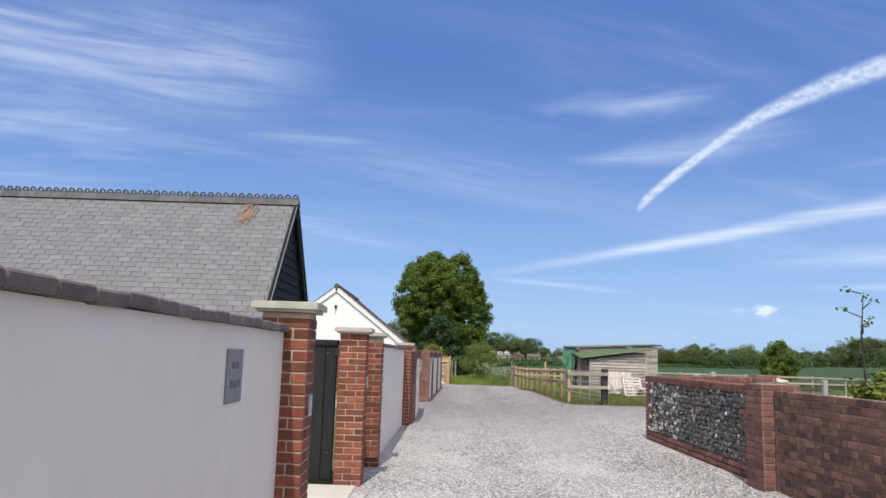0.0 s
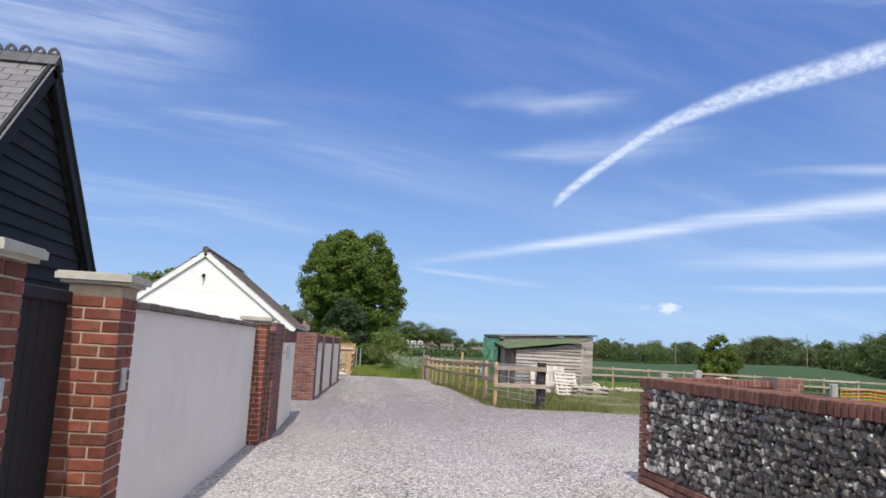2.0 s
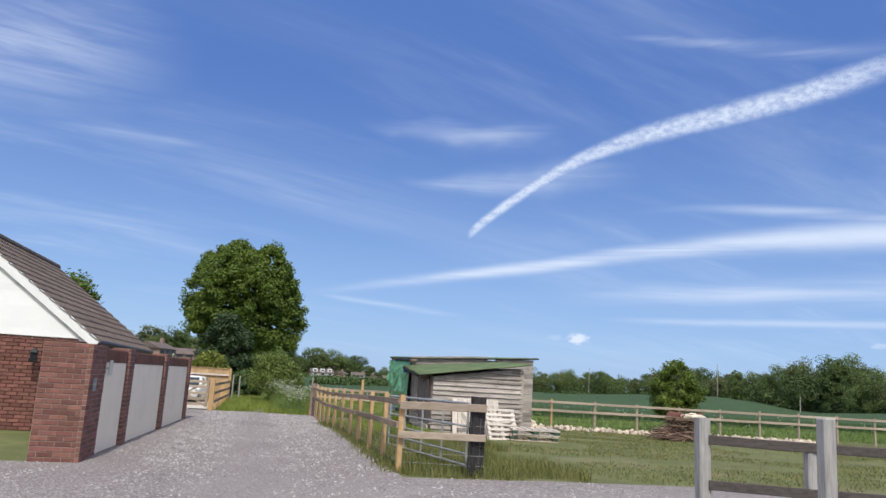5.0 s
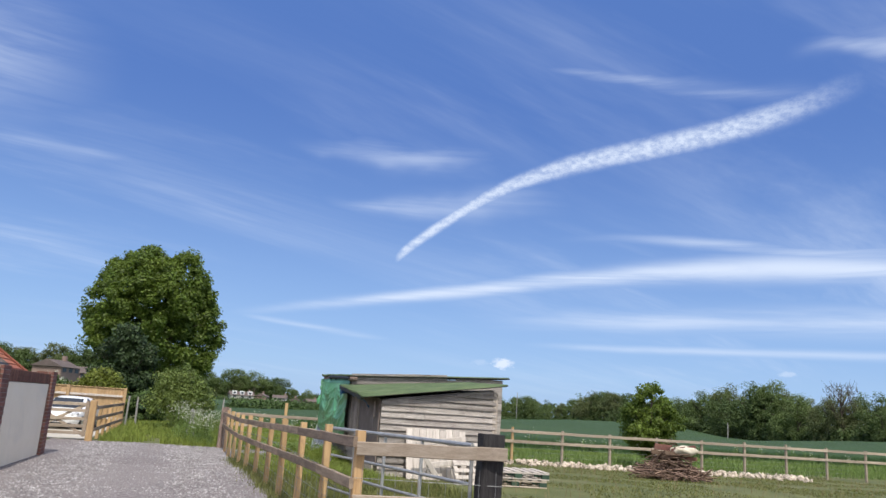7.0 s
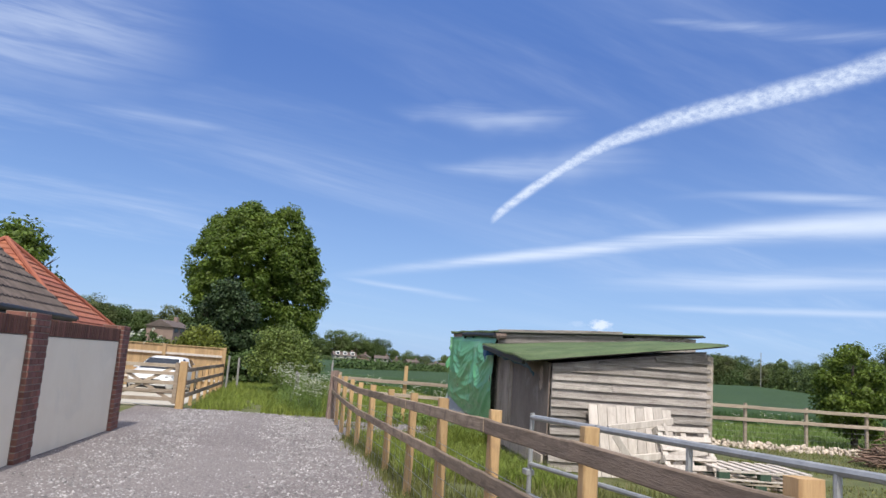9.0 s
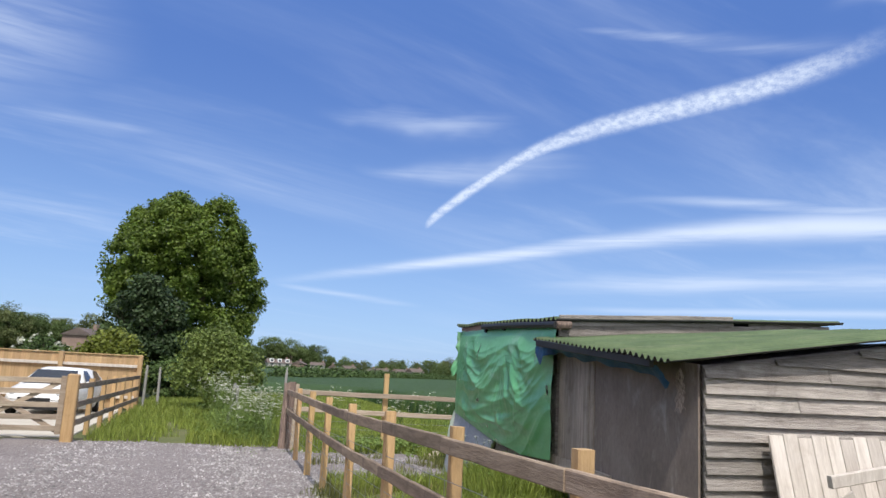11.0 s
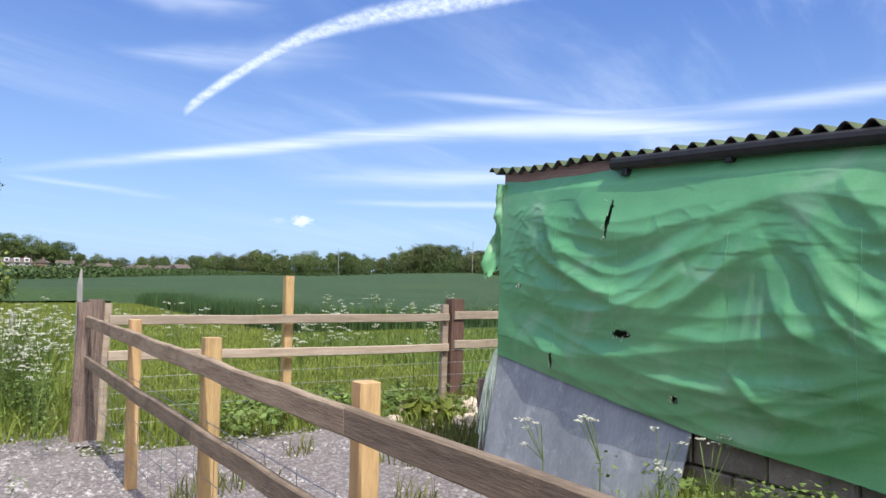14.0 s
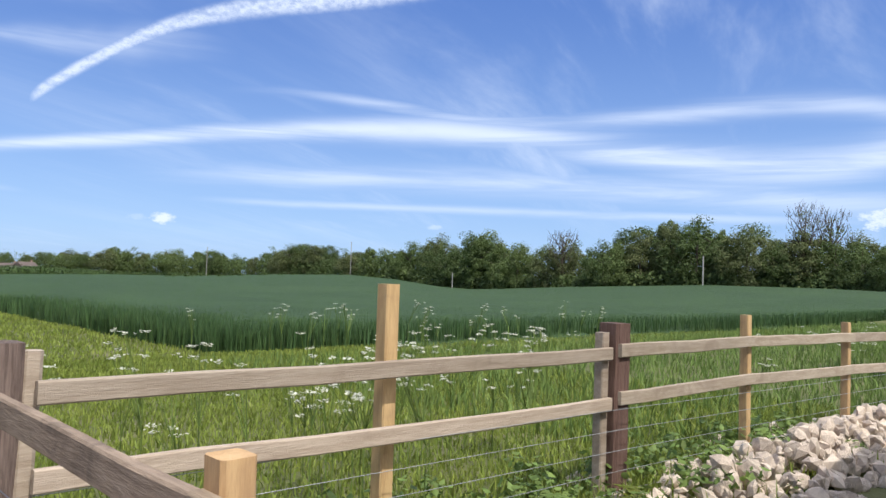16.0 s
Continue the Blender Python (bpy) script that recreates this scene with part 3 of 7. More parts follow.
def ground_z(x, y):
    """Height of the ground: the lane is level, the paddock lies a little higher, far fields roll."""
    z = 0.17 * step(x, 2.6, 4.0) * (1 - step(y, 31, 38))
    z += 0.02 * noise.noise((x * 0.4, y * 0.4, 0)) * step(abs(x - 1.5), 2.5, 5)
    d = math.hypot(x - 3.4, y - 38)
    if d < 25:
        return z
    a = math.degrees(math.atan2(x - 3.4, y - 38))
    rim = mean_of(FIELD_RIM, a)
    lobe = (0.9 + rim * math.tan(radians(mean_of(FIELD_CREST, a)))) * step(d, 25, rim)
    side = step(a, 10, 22) * (1 - step(a, 120, 160))
    return z + lobe * side


def mean_of(table, a):
    for (a0, v0), (a1, v1) in zip(table, table[1:]):
        if a <= a1:
            return v0 + (v1 - v0) * max(0.0, (a - a0) / (a1 - a0))
    return table[-1][1]


# the wheat field's rim by bearing: its distance, and its rise seen from the corner of the fence
FIELD_RIM = [(-60, 175), (0, 255), (12, 270), (26, 240), (35, 195), (46, 140), (56, 113), (76, 104), (95, 100)]
FIELD_CREST = [(10, -0.2), (14, -0.25), (19, -0.32), (25.5, -0.28), (32, 0.06), (37.5, 0.19), (41, -0.04), (45.3, -0.59), (48, -0.55), (54, -0.17), (64, 0.3), (71.5, 0.31), (75.5, 0.22), (90, 0.15), (120, 0.0)]


# ---- ground ----
def axis_steps(stops):
    out = []
    for (a, b, s) in stops:
        n = max(1, round((b - a) / s))
        out += [a + (b - a) * i / n for i in range(n)]
    return out + [stops[-1][1]]


def build_ground():
    xs = axis_steps([(-2500, -300, 500), (-300, -40, 40), (-40, -6, 4), (-6, 14, 0.5), (14, 40, 2), (40, 200, 7), (200, 500, 50), (500, 3000, 500)])
    ys = axis_steps([(-1500, -100, 400), (-100, -10, 15), (-10, 56, 0.6), (56, 90, 3), (90, 300, 8), (300, 600, 60), (600, 3500, 600)])
    verts = [(x, y, ground_z(x, y) - 0.03 * (lane_left(y) - 0.3 < x < lane_right(y) - 0.2 and y < 41)) for y in ys for x in xs]
    w = len(xs)
    faces = [(j * w + i, j * w + i + 1, (j + 1) * w + i + 1, (j + 1) * w + i) for j in range(len(ys) - 1) for i in range(w - 1)]
    return tagged(part("ground", quick_mesh("ground", verts, faces, True), "soil"), "rough grassy ground running out to the fields", "ground", kind="structure")


def lane_right(y):
    if y < 14.2:
        return 4.0
    if y < 23.6:
        return 9.5
    return 4.15 + 0.12 * noise.noise((0, y * 0.9, 3))


def lane_left(y):
    if 21.4 < y < 25.4:
        return -4.5
    return -0.45 - 0.6 * (1 - step(y, 0, 20)) + 0.03 * (y - 25) * step(y, 25, 26)


build_ground()


def build_lane():
    s = 0.2
    cells, verts, faces = {}, [], []

    def vert(i, j):
        if (i, j) not in cells:
            x, y = i * s, j * s
            x += 0.05 * noise.noise((x * 2, y * 2, 5))
            y += 0.05 * noise.noise((x * 2, y * 2, 9))
            rut = 0.015 * math.sin((x - 1.6) * 3.0) * (1 - step(abs(x - 1.6), 1.5, 3))
            cells[(i, j)] = len(verts)
            verts.append((x, y, ground_z(x, y) + 0.014 + rut * 0.4 + 0.008 * noise.noise((x * 1.3, y * 1.3, 2))))
        return cells[(i, j)]

    for j in range(-50, 210):
        for i in range(-24, 60):
            x, y = (i + 0.5) * s, (j + 0.5) * s
            edge = 0.18 * noise.noise((x * 1.1, y * 1.1, 8))
            end = 41.6 + 0.25 * noise.noise((x, 0, 4)) - 0.12 * max(0, x - 1.5)
            on = lane_left(y) - 0.4 < x < lane_right(y) + edge and y < end
            patch = 4.1 < x < 6.3 + edge and 37.2 + edge * 2 < y < 40.5 + edge * 2
            if on or patch:
                faces.append((vert(i, j), vert(i + 1, j), vert(i + 1, j + 1), vert(i, j + 1)))
    return tagged(part("gravel_lane", quick_mesh("gravel_lane", verts, faces, True), "gravel"), "pale grey loose gravel lane", "lane", kind="structure")


build_lane()


def scatter_stones():
    """Loose stones on the lane, as small uneven lumps."""
    rng = np.random.default_rng(5)
    n = 80000
    y = 3 + 38.5 * rng.random(n) ** 1.15
    y[-5000:] = 36.5 + 4.5 * rng.random(5000)
    x = np.array([lane_left(v) + 0.05 for v in y]) + rng.random(n) * np.array([min(lane_right(v), 7.5) - lane_left(v) for v in y])
    x[-5000:] = 3.0 + 3.3 * rng.random(5000)
    size = 0.0085 + 0.015 * rng.random(n) ** 2
    z = np.array([ground_z(a, b) for a, b in zip(x, y)]) + 0.012
    base = np.array([(1, 0, 0), (0, 1, 0), (-1, 0, 0), (0, -1, 0), (0, 0, 0.75), (0, 0, -0.3)], float)
    tri = np.array([(0, 1, 4), (1, 2, 4), (2, 3, 4), (3, 0, 4)])
    ang = rng.random(n) * 6.283
    jit = 0.6 + 0.8 * rng.random((n, 6, 1))
    v = base[None] * jit * size[:, None, None]
    c, s = np.cos(ang)[:, None], np.sin(ang)[:, None]
    vx, vy = v[:, :, 0] * c - v[:, :, 1] * s, v[:, :, 0] * s + v[:, :, 1] * c
    verts = np.stack([vx + x[:, None], vy + y[:, None], v[:, :, 2] + z[:, None]], 2).reshape(-1, 3)
    tris = (tri[None] + 6 * np.arange(n)[:, None, None]).reshape(-1, 3)
    tagged(part("loose_stones", tri_mesh("loose_stones", verts, tris), "stones"), "loose grey and white gravel stones on the lane", "gravel", kind="stuff")


scatter_stones()


# ---- left side: render walls, brick piers, gates ----
PIER_PITCH = 0.075


def pier(name, cx, cy, top, base=0.0, mat="brick", label="", cap=True, group="brick gate piers"):
    """A one-and-a-half brick square pier: bricks laid in a pinwheel, mortar core, cast stone cap."""
    ob = thing(name, label, "pier", (cx, cy, base), group)
    part("mortar_core", box(-0.157, 0.157, -0.157, 0.157, 0, top - base, 0), "mortar", ob, "pale mortar joints")
    brick = chamfered("brick", 0.213, 0.1025, 0.064, 0.005)
    rows = int((top - base) / PIER_PITCH)
    rnd = random.Random(name + str(cy))
    for k in range(rows):
        z = (k + 0.5) * PIER_PITCH
        for q in range(4):
            flip = 1 if k % 2 else -1
            off = Vector((0.0565 * flip, -0.1125, z))
            m = Matrix.Rotation(q * math.pi / 2, 4, "Z") @ Matrix.Translation(off + Vector((0, rnd.uniform(-0.002, 0.002), 0))) @ Matrix.Rotation(rnd.uniform(-0.008, 0.008), 4, "Z")
            piece("brick", brick, mat, ob, m)
    if cap:
        h = top - base
        bm = box(-0.20, 0.20, -0.20, 0.20, h + 0.004, h + 0.03, 0.004)
        add_box(bm, -0.225, 0.225, -0.225, 0.225, h + 0.026, h + 0.075)
        bmesh.ops.bevel(bm, geom=[e for e in bm.edges if min(v.co.z for v in e.verts) > h + 0.07], offset=0.01, segments=2, affect="EDGES")
        part("cap", bm, "stone_cap", ob, "pale cast stone cap")
    return ob


pier("gate_pier", -1.055, 5.355, 1.83, label="red brick gate pier with a cast stone cap at the drive")
pier("gate_pier", -1.035, 9.335, 1.80, label="red brick gate pier with stone cap and hinge bracket")
pier("gate_pier", -0.955, 10.845, 1.79, label="red brick gate pier with stone cap by the side gate")
pier("gate_pier", -0.765, 17.115, 1.75, label="orange red brick end pier with a flat cast stone cap")

for cx, cy, z in ((-0.888, 5.36, 1.20), (-0.868, 9.34, 1.22), (-0.788, 10.85, 1.22)):
    lamp = thing("pier_light", "small square steel recessed light plate in a brick pier", "light", (cx, cy, z), "pier lights")
    part("frame", box(-0.004, 0.010, -0.05, 0.05, -0.07, 0.07, 0.003), "steel", lamp)
    part("lens", box(0.010, 0.013, -0.036, 0.036, -0.055, 0.055, 0.001), "lamp_glass", lamp, "frosted lens")


def long_wall(name, a, b, top, thick, material, label, coping="coping"):
    """A rendered wall from a to b (plan), face on the right of that line, with uneven coping tiles."""
    a, b = Vector((*a, 0)), Vector((*b, 0))
    d = (b - a).normalized()
    out = Vector((d.y, -d.x, 0))
    ln = (b - a).length
    ob = thing(name, label, "wall", a, kind="structure")
    m = Matrix(((d.x, out.x, 0, 0), (d.y, out.y, 0, 0), (0, 0, 1, 0), (0, 0, 0, 1)))
    bm = bmesh.new()
    n = max(2, int(ln / 0.4))
    face = []
    for i in range(n + 1):
        f = ln * i / n
        face.append([bm.verts.new(m @ Vector((f, o + (0.004 * noise.noise((f * 2, z * 3, o)) if o == 0 else 0), z))) for o, z in ((0, -0.1), (0, 0.5), (0, 1.1), (0, top - 0.055), (-thick, top - 0.055), (-thick, -0.1))])
    for r0, r1 in zip(face, face[1:]):
        for k in range(5):
            bm.faces.new((r0[k], r0[k + 1], r1[k + 1], r1[k]))
    bm.faces.new(face[0])
    bm.faces.new(list(reversed(face[-1])))
    bmesh.ops.recalc_face_normals(bm, faces=list(bm.faces))
    part("rendered_face", bm, material, ob)
    rnd = random.Random(name)
    x = 0.0
    while x < ln - 0.05:
        w = min(rnd.uniform(0.22, 0.25), ln - x)
        tile = chamfered("coping_tile", round(w, 2) - 0.008, thick + 0.07, 0.05, 0.008)
        piece("coping_tile", tile, coping, ob, m @ Matrix.Translation((x + w / 2, -thick / 2 + 0.005, top - 0.028 + rnd.uniform(-0.006, 0.006))) @ Matrix.Rotation(rnd.uniform(-0.03, 0.03), 4, "Y"))
        x += w
    return ob


long_wall("wall_lane", (-1.06, -9.0), (-1.06, 5.19), 1.75, 0.22, "render_grey", "smooth pale grey rendered wall with a weathered tile coping")
long_wall("wall_yard", (-0.88, 11.02), (-0.76, 16.94), 1.73, 0.2, "render_grey", "smooth pale grey rendered wall with a thin tile coping")

plate = thing("wall_plate", "dark grey metal cover plate on the pale rendered wall", "plate", (-1.058, 3.95, 1.44))
part("plate", box(0, 0.012, -0.11, 0.17, -0.14, 0.13, 0.003), "grey_plate", plate)
for y, z, w in ((-0.02, 0.05, 0.05), (0.05, 0.05, 0.045), (-0.03, -0.045, 0.05), (0.035, -0.05, 0.04), (0.10, -0.045, 0.045)):
    part("text_bar", box(0.012, 0.0135, y - w / 2, y + w / 2, z - 0.018, z + 0.018), "coping", plate, "dark etched mark")


def board_gate(name, origin, along, width, height, label, boards, bottom=0.04, back=1):
    """A boarded gate leaf: tongue-and-groove boards in a frame with a top rail."""
    ob = thing(name, label, "gate", origin)
    turn = Matrix.Rotation(math.atan2(along[1], along[0]), 4, "Z")
    ob.matrix_basis = Matrix.Translation(origin) @ turn
    w = width / boards
    board = chamfered("gate_board", round(w - 0.006, 4), 0.022, height - 0.09, 0.005)
    for i in range(boards):
        piece("gate_board", board, "black_gate", ob, Matrix.Translation(((i + 0.5) * w, 0, bottom + (height - 0.06) / 2)))
    part("top_rail", box(-0.02, width + 0.02, -0.035, 0.035, height - 0.07, height, 0.006), "black_gate", ob)
    for x in (0.0, width - 0.09):
        part("stile", box(x, x + 0.09, *sorted((0.0125 * back, 0.05 * back)), bottom, height - 0.072, 0.004), "black_gate", ob)
    part("backing", box(0.02, width - 0.02, *sorted((0.0115 * back, 0.02 * back)), bottom + 0.02, height - 0.075, 0), "black_gate", ob)
    part("brace", beam((0.05, 0.037 * back, 0.3), (width - 0.05, 0.037 * back, height - 0.35), 0.03, 0.09), "black_gate", ob)
    return ob


leaf = board_gate("drive_gate", (-1.24, 9.30, 0.0), (-1, 0, 0), 2.35, 1.72, "black painted boarded drive gate standing open", 17, back=-1)
leaf.rotation_euler = (0, 0, math.pi)
part("hinge_bracket", box(-0.07, 0.03, -0.05, 0.05, 1.52, 1.62, 0.01), "metal_dark", leaf, "black iron hinge bracket")
rs = random.Random(77)
specks = bmesh.new()
for _ in range(34):
    sx, sz, r = rs.uniform(0.05, 2.3), rs.uniform(0.25, 1.62), rs.uniform(0.0018, 0.0045)
    bmesh.ops.create_icosphere(specks, subdivisions=1, radius=1.0, matrix=Matrix.Translation((sx, 0.0118, sz)) @ Matrix.Diagonal((r, 0.002, r * rs.uniform(0.8, 2.0), 1)))
tagged(part("paint_specks", specks, "white_paint", leaf, "small white specks"), kind="stuff")
side_gate = board_gate("side_gate", (-1.12, 9.485, 0.0), (0, 1, 0), 1.21, 1.74, "black painted boarded side gate between brick piers", 9)

slab = tagged(part("drive_slab", box(-4.5, -0.92, 5.6, 9.1, -0.05, 0.035, 0.01), "concrete"), "pale concrete threshold of the drive", "paving", kind="structure")


def coursed(name, label, x0, x1, y0, y1, z0, z1, mat, mortar, category="wall", faces="xy", pitch=0.075, kind="", depth=0.05, group=""):
    """A block of brickwork: every brick on its +x and -y faces is a piece of its own."""
    ob = thing(name, label, category, (x0, y0, z0), group, kind)
    lx, ly, h = x1 - x0, y1 - y0, z1 - z0
    part("mortar_core", box(0, lx - 0.008, 0.008, ly, 0, h), mortar, ob, "mortar joints")
    rows = max(1, round(h / pitch))
    ph = h / rows
    rnd = random.Random(name + str(y0))
    for r in range(rows):
        z = (r + 0.5) * ph
        half = 0.1125 if r % 2 else 0.0
        if "x" in faces:
            y = -half
            while y < ly - 0.02:
                a, b = max(0.0, y), min(ly, y + 0.225)
                w = round(b - a - 0.011, 3)
                if w > 0.03:
                    piece("brick", chamfered("brick", 0.06, w, round(ph - 0.011, 4), 0.005), mat, ob, Matrix.Translation((lx - 0.03 + rnd.uniform(-0.002, 0.002), (a + b) / 2, z)))
                y += 0.225
        if "y" in faces:
            x = -half
            while x < lx - 0.065:
                a, b = max(0.0, x), min(lx - 0.06, x + 0.225)
                w = round(b - a - 0.011, 3)
                if w > 0.03:
                    piece("brick", chamfered("brick", w, 0.06, round(ph - 0.011, 4), 0.005), mat, ob, Matrix.Translation(((a + b) / 2, 0.03 + rnd.uniform(-0.002, 0.002), z)))
                x += 0.225
    return ob


# ---- left side: brick and panel boundary ----
coursed("panel_pier", "plum red brick pier without a cap at the drive", -1.05, -0.52, 17.45, 18.80, 0, 1.77, "brick_plum", "mortar_grey", "pier")


def panel_bay(x, y0, y1, slant, end_top=1.71):
    """A cream rendered panel under a band of dark soldier bricks."""
    ob = thing("panel_bay", "cream rendered wall panel under a dark brick band", "wall panel", (x, y0, 0), "wall panels")
    ob.rotation_euler = (0, 0, -slant)
    ln = y1 - y0
    part("panel", box(-0.2, 0.0, 0.004, ln - 0.004, 0.02, 1.47, 0.004), "render_cream", ob)
    part("plinth", box(-0.2, -0.02, 0.006, ln - 0.006, -0.1, 0.02), "brick_dark", ob)
    brick = chamfered("band_brick", 0.235, 0.066, 0.205, 0.006)
    n = int(ln / 0.075)
    part("band_mortar", box(-0.21, -0.008, 0.004, ln - 0.004, 1.472, 1.68), "mortar_grey", ob)
    for i in range(n):
        piece("band_brick", brick, "brick_dark", ob, Matrix.Translation((-0.105, (i + 0.5) * ln / n, 1.585)))
    return ob


panel_bay(-0.50, 18.80, 21.3, 0.0)
coursed("panel_pier", "plum red brick corner pier at the drive opening", -0.95, -0.26, 25.42, 26.5, 0, 1.73, "brick_plum", "mortar_grey", "pier")
SLANT = 0.046
for y0, y1 in ((26.5, 28.05), (28.6, 31.9), (32.5, 35.85)):
    panel_bay(-0.30 + SLANT * (y0 - 26.1), y0, y1, math.atan(SLANT))
for y0, y1 in ((28.05, 28.6), (31.9, 32.5), (35.85, 36.4)):
    x = -0.24 + SLANT * (y0 - 26.1)
    coursed("panel_pier", "narrow plum red brick pier between cream panels", x - 0.33, x, y0, y1, 0, 1.74, "brick_plum", "mortar_grey", "pier", group="panel piers")

for y, x, z in ((18.92, -0.50, 1.30), (26.62, -0.28, 1.38)):
    wl = thing("wall_light", "small steel cylinder wall light on the boundary", "light", (x, y, z), "wall lights")
    part("bracket", box(0, 0.05, -0.02, 0.02, -0.02, 0.02, 0.004), "steel", wl)
    part("cylinder", tube([(0.07, 0, -0.12), (0.07, 0, 0.13)], 0.03, 12), "steel", wl)
sign = thing("number_plate", "small dark slate sign with pale edge on the brick pier", "sign", (-0.258, 25.75, 1.13))
part("slate", box(0, 0.012, -0.13, 0.13, -0.10, 0.10, 0.003), "grey_plate", sign)
part("text_bar", box(0.012, 0.014, -0.07, 0.07, -0.02, 0.02), "stone_cap", sign)


# ---- black barn ----
def build_barn():
    yr, zr, ze, xe, x0 = 14.25, 4.42, 2.12, -2.84, -13.0
    run = 2.05
    ob = thing("barn", "black weatherboarded barn with a grey slate roof", "barn", (xe, yr, 0))
    part("wall", box(x0 - xe, -0.12, -run + 0.2, run - 0.2, -0.1, ze + 0.05), "black_board", ob)
    # gable boards
    n = 15
    for i in range(n):
        z0 = ze - 0.25 + (zr - ze + 0.15) * i / n
        half = min(run - 0.16, (zr - z0 - 0.30) / (zr - ze) * run)
        if half > 0.1:
            bm = bmesh.new()
            add_box(bm, -0.12, -0.06, -half, half, z0, z0 + 0.18, Matrix.Rotation(0.0, 4, "Y"))
            for v in bm.verts:
                if v.co.z > z0 + 0.1:
                    v.co.x -= 0.028
                    v.co.y *= max(0.0, (zr - z0 - 0.48) / max(0.05, zr - z0 - 0.30))
            part("weatherboard", bm, "black_board", ob)
    core = bmesh.new()
    pts = [(-run, ze), (run, ze), (0, zr)]
    for xx in (x0 - xe, -0.13):
        for y, z in pts:
            core.verts.new((xx, y, z - 0.06))
    core.verts.ensure_lookup_table()
    for f in ((0, 1, 2), (5, 4, 3), (0, 3, 4, 1), (1, 4, 5, 2), (2, 5, 3, 0)):
        core.faces.new([core.verts[k] for k in f])
    bmesh.ops.recalc_face_normals(core, faces=list(core.faces))
    part("roof_deck", core, "black_board", ob)
    for sgn in (-1, 1):
        part("bargeboard", beam((0.0, 0, zr - 0.08), (0.0, sgn * (run + 0.1), ze - 0.19), 0.045, 0.2), "black_board", ob)
        part("gutter", tube([(x0 - xe, sgn * (run + 0.14), ze - 0.12), (0.0, sgn * (run + 0.14), ze - 0.12)], 0.05, 8), "metal_dark", ob)
    slope = math.hypot(run + 0.12, (zr - ze) * (run + 0.12) / run)
    ang = math.atan2(zr - ze, run)
    rows, gauge, w = 26, slope / 26, 0.24
    slate = chamfered("slate", w - 0.009, gauge * 1.3, 0.012, 0.002)
    half_slate = chamfered("slate", w / 2 - 0.009, gauge * 1.3, 0.012, 0.002)
    rest_v, rest_f = [], []
    rnd = random.Random(3)
    count = 0
    # the slope to the south, and a joined one to the north
    for side in (-1, 1):
        for r in range(rows):
            s = (r + 0.5) * gauge
            y, z = side * s * math.cos(ang), zr - s * math.sin(ang)
            cols = int((xe - x0 + 0.06) / w)
            if side < 0 and r % 2:
                piece("slate", half_slate, "slate", ob, Matrix.Translation((0.05 - w / 4, y, z + 0.018)) @ Matrix.Rotation(-side * ang + side * 0.04, 4, "X"))
            for c in range(cols):
                x = 0.05 - (c + 0.5 + (0.5 * (r % 2) if side < 0 else 0.0)) * w
                m = Matrix.Translation((x, y, z + 0.018)) @ Matrix.Rotation(-side * ang + side * 0.04, 4, "X") @ Matrix.Rotation(rnd.uniform(-0.006, 0.006), 4, "Z")
                if side < 0 and count < 300 and x > -4.6:
                    piece("slate", slate, "slate", ob, m)
                    count += 1
                else:
                    b = len(rest_v)
                    hx, hy = w / 2 - 0.0045, gauge * 0.65
                    rest_v += [m @ Vector(p) for p in ((-hx, -hy, 0.005), (hx, -hy, 0.005), (hx, hy, 0.005), (-hx, hy, 0.005), (-hx, -hy, -0.005), (hx, -hy, -0.005), (hx, hy, -0.005), (-hx, hy, -0.005))]
                    rest_f += [(b, b + 1, b + 2, b + 3), (b + 4, b + 5, b + 1, b), (b + 6, b + 7, b + 3, b + 2), (b + 5, b + 6, b + 2, b + 1), (b + 7, b + 4, b, b + 3)]
    tagged(part("slate_rest", quick_mesh("slate_rest", rest_v, rest_f), "slate_rest", ob), kind="stuff")
    # crested ridge tiles
    w = 0.30
    for i in range(int((xe - x0) / w)):
        x = 0.05 - i * w
        bm = bmesh.new()
        prof = [(-0.13, -0.10), (0, 0.05), (0.13, -0.10), (0.10, -0.115), (0, 0.025), (-0.10, -0.115)]
        a = [bm.verts.new((x, y, zr + 0.03 + z)) for y, z in prof]
        b = [bm.verts.new((x - w + 0.006, y, zr + 0.03 + z)) for y, z in prof]
        for k in range(6):
            bm.faces.new((a[k], b[k], b[(k + 1) % 6], a[(k + 1) % 6]))
        bm.faces.new(a[::-1])
        bm.faces.new(b)
        # two little pierced crests, as rings
        for c in (0.25, 0.75):
            cx = x - w * c
            outer = [(0.065 * math.cos(q), 0.085 * math.sin(q)) for q in [math.pi * k / 8 for k in range(9)]]
            inner = [(0.028 * math.cos(q), 0.018 + 0.036 * math.sin(q)) for q in [math.pi * k / 8 for k in range(9)]]
            for yy, rev in ((-0.012, False), (0.012, True)):
                o = [bm.verts.new((cx + u, yy, zr + 0.075 + v)) for u, v in outer]
                n2 = [bm.verts.new((cx + u, yy, zr + 0.075 + v)) for u, v in inner]
                for k in range(8):
                    q = (o[k], o[k + 1], n2[k + 1], n2[k])
                    bm.faces.new(q if rev else q[::-1])
                if rev:
                    for k in range(8):
                        bm.faces.new((oo[k], oo[k + 1], o[k + 1], o[k]))
                oo = o
            add_box(bm, cx - 0.065, cx + 0.065, -0.012, 0.012, zr + 0.06, zr + 0.092)
        part("ridge_tile", bm, "ridge", ob)
    # rust run below the ridge
    bm = bmesh.new()
    rnd = random.Random(8)
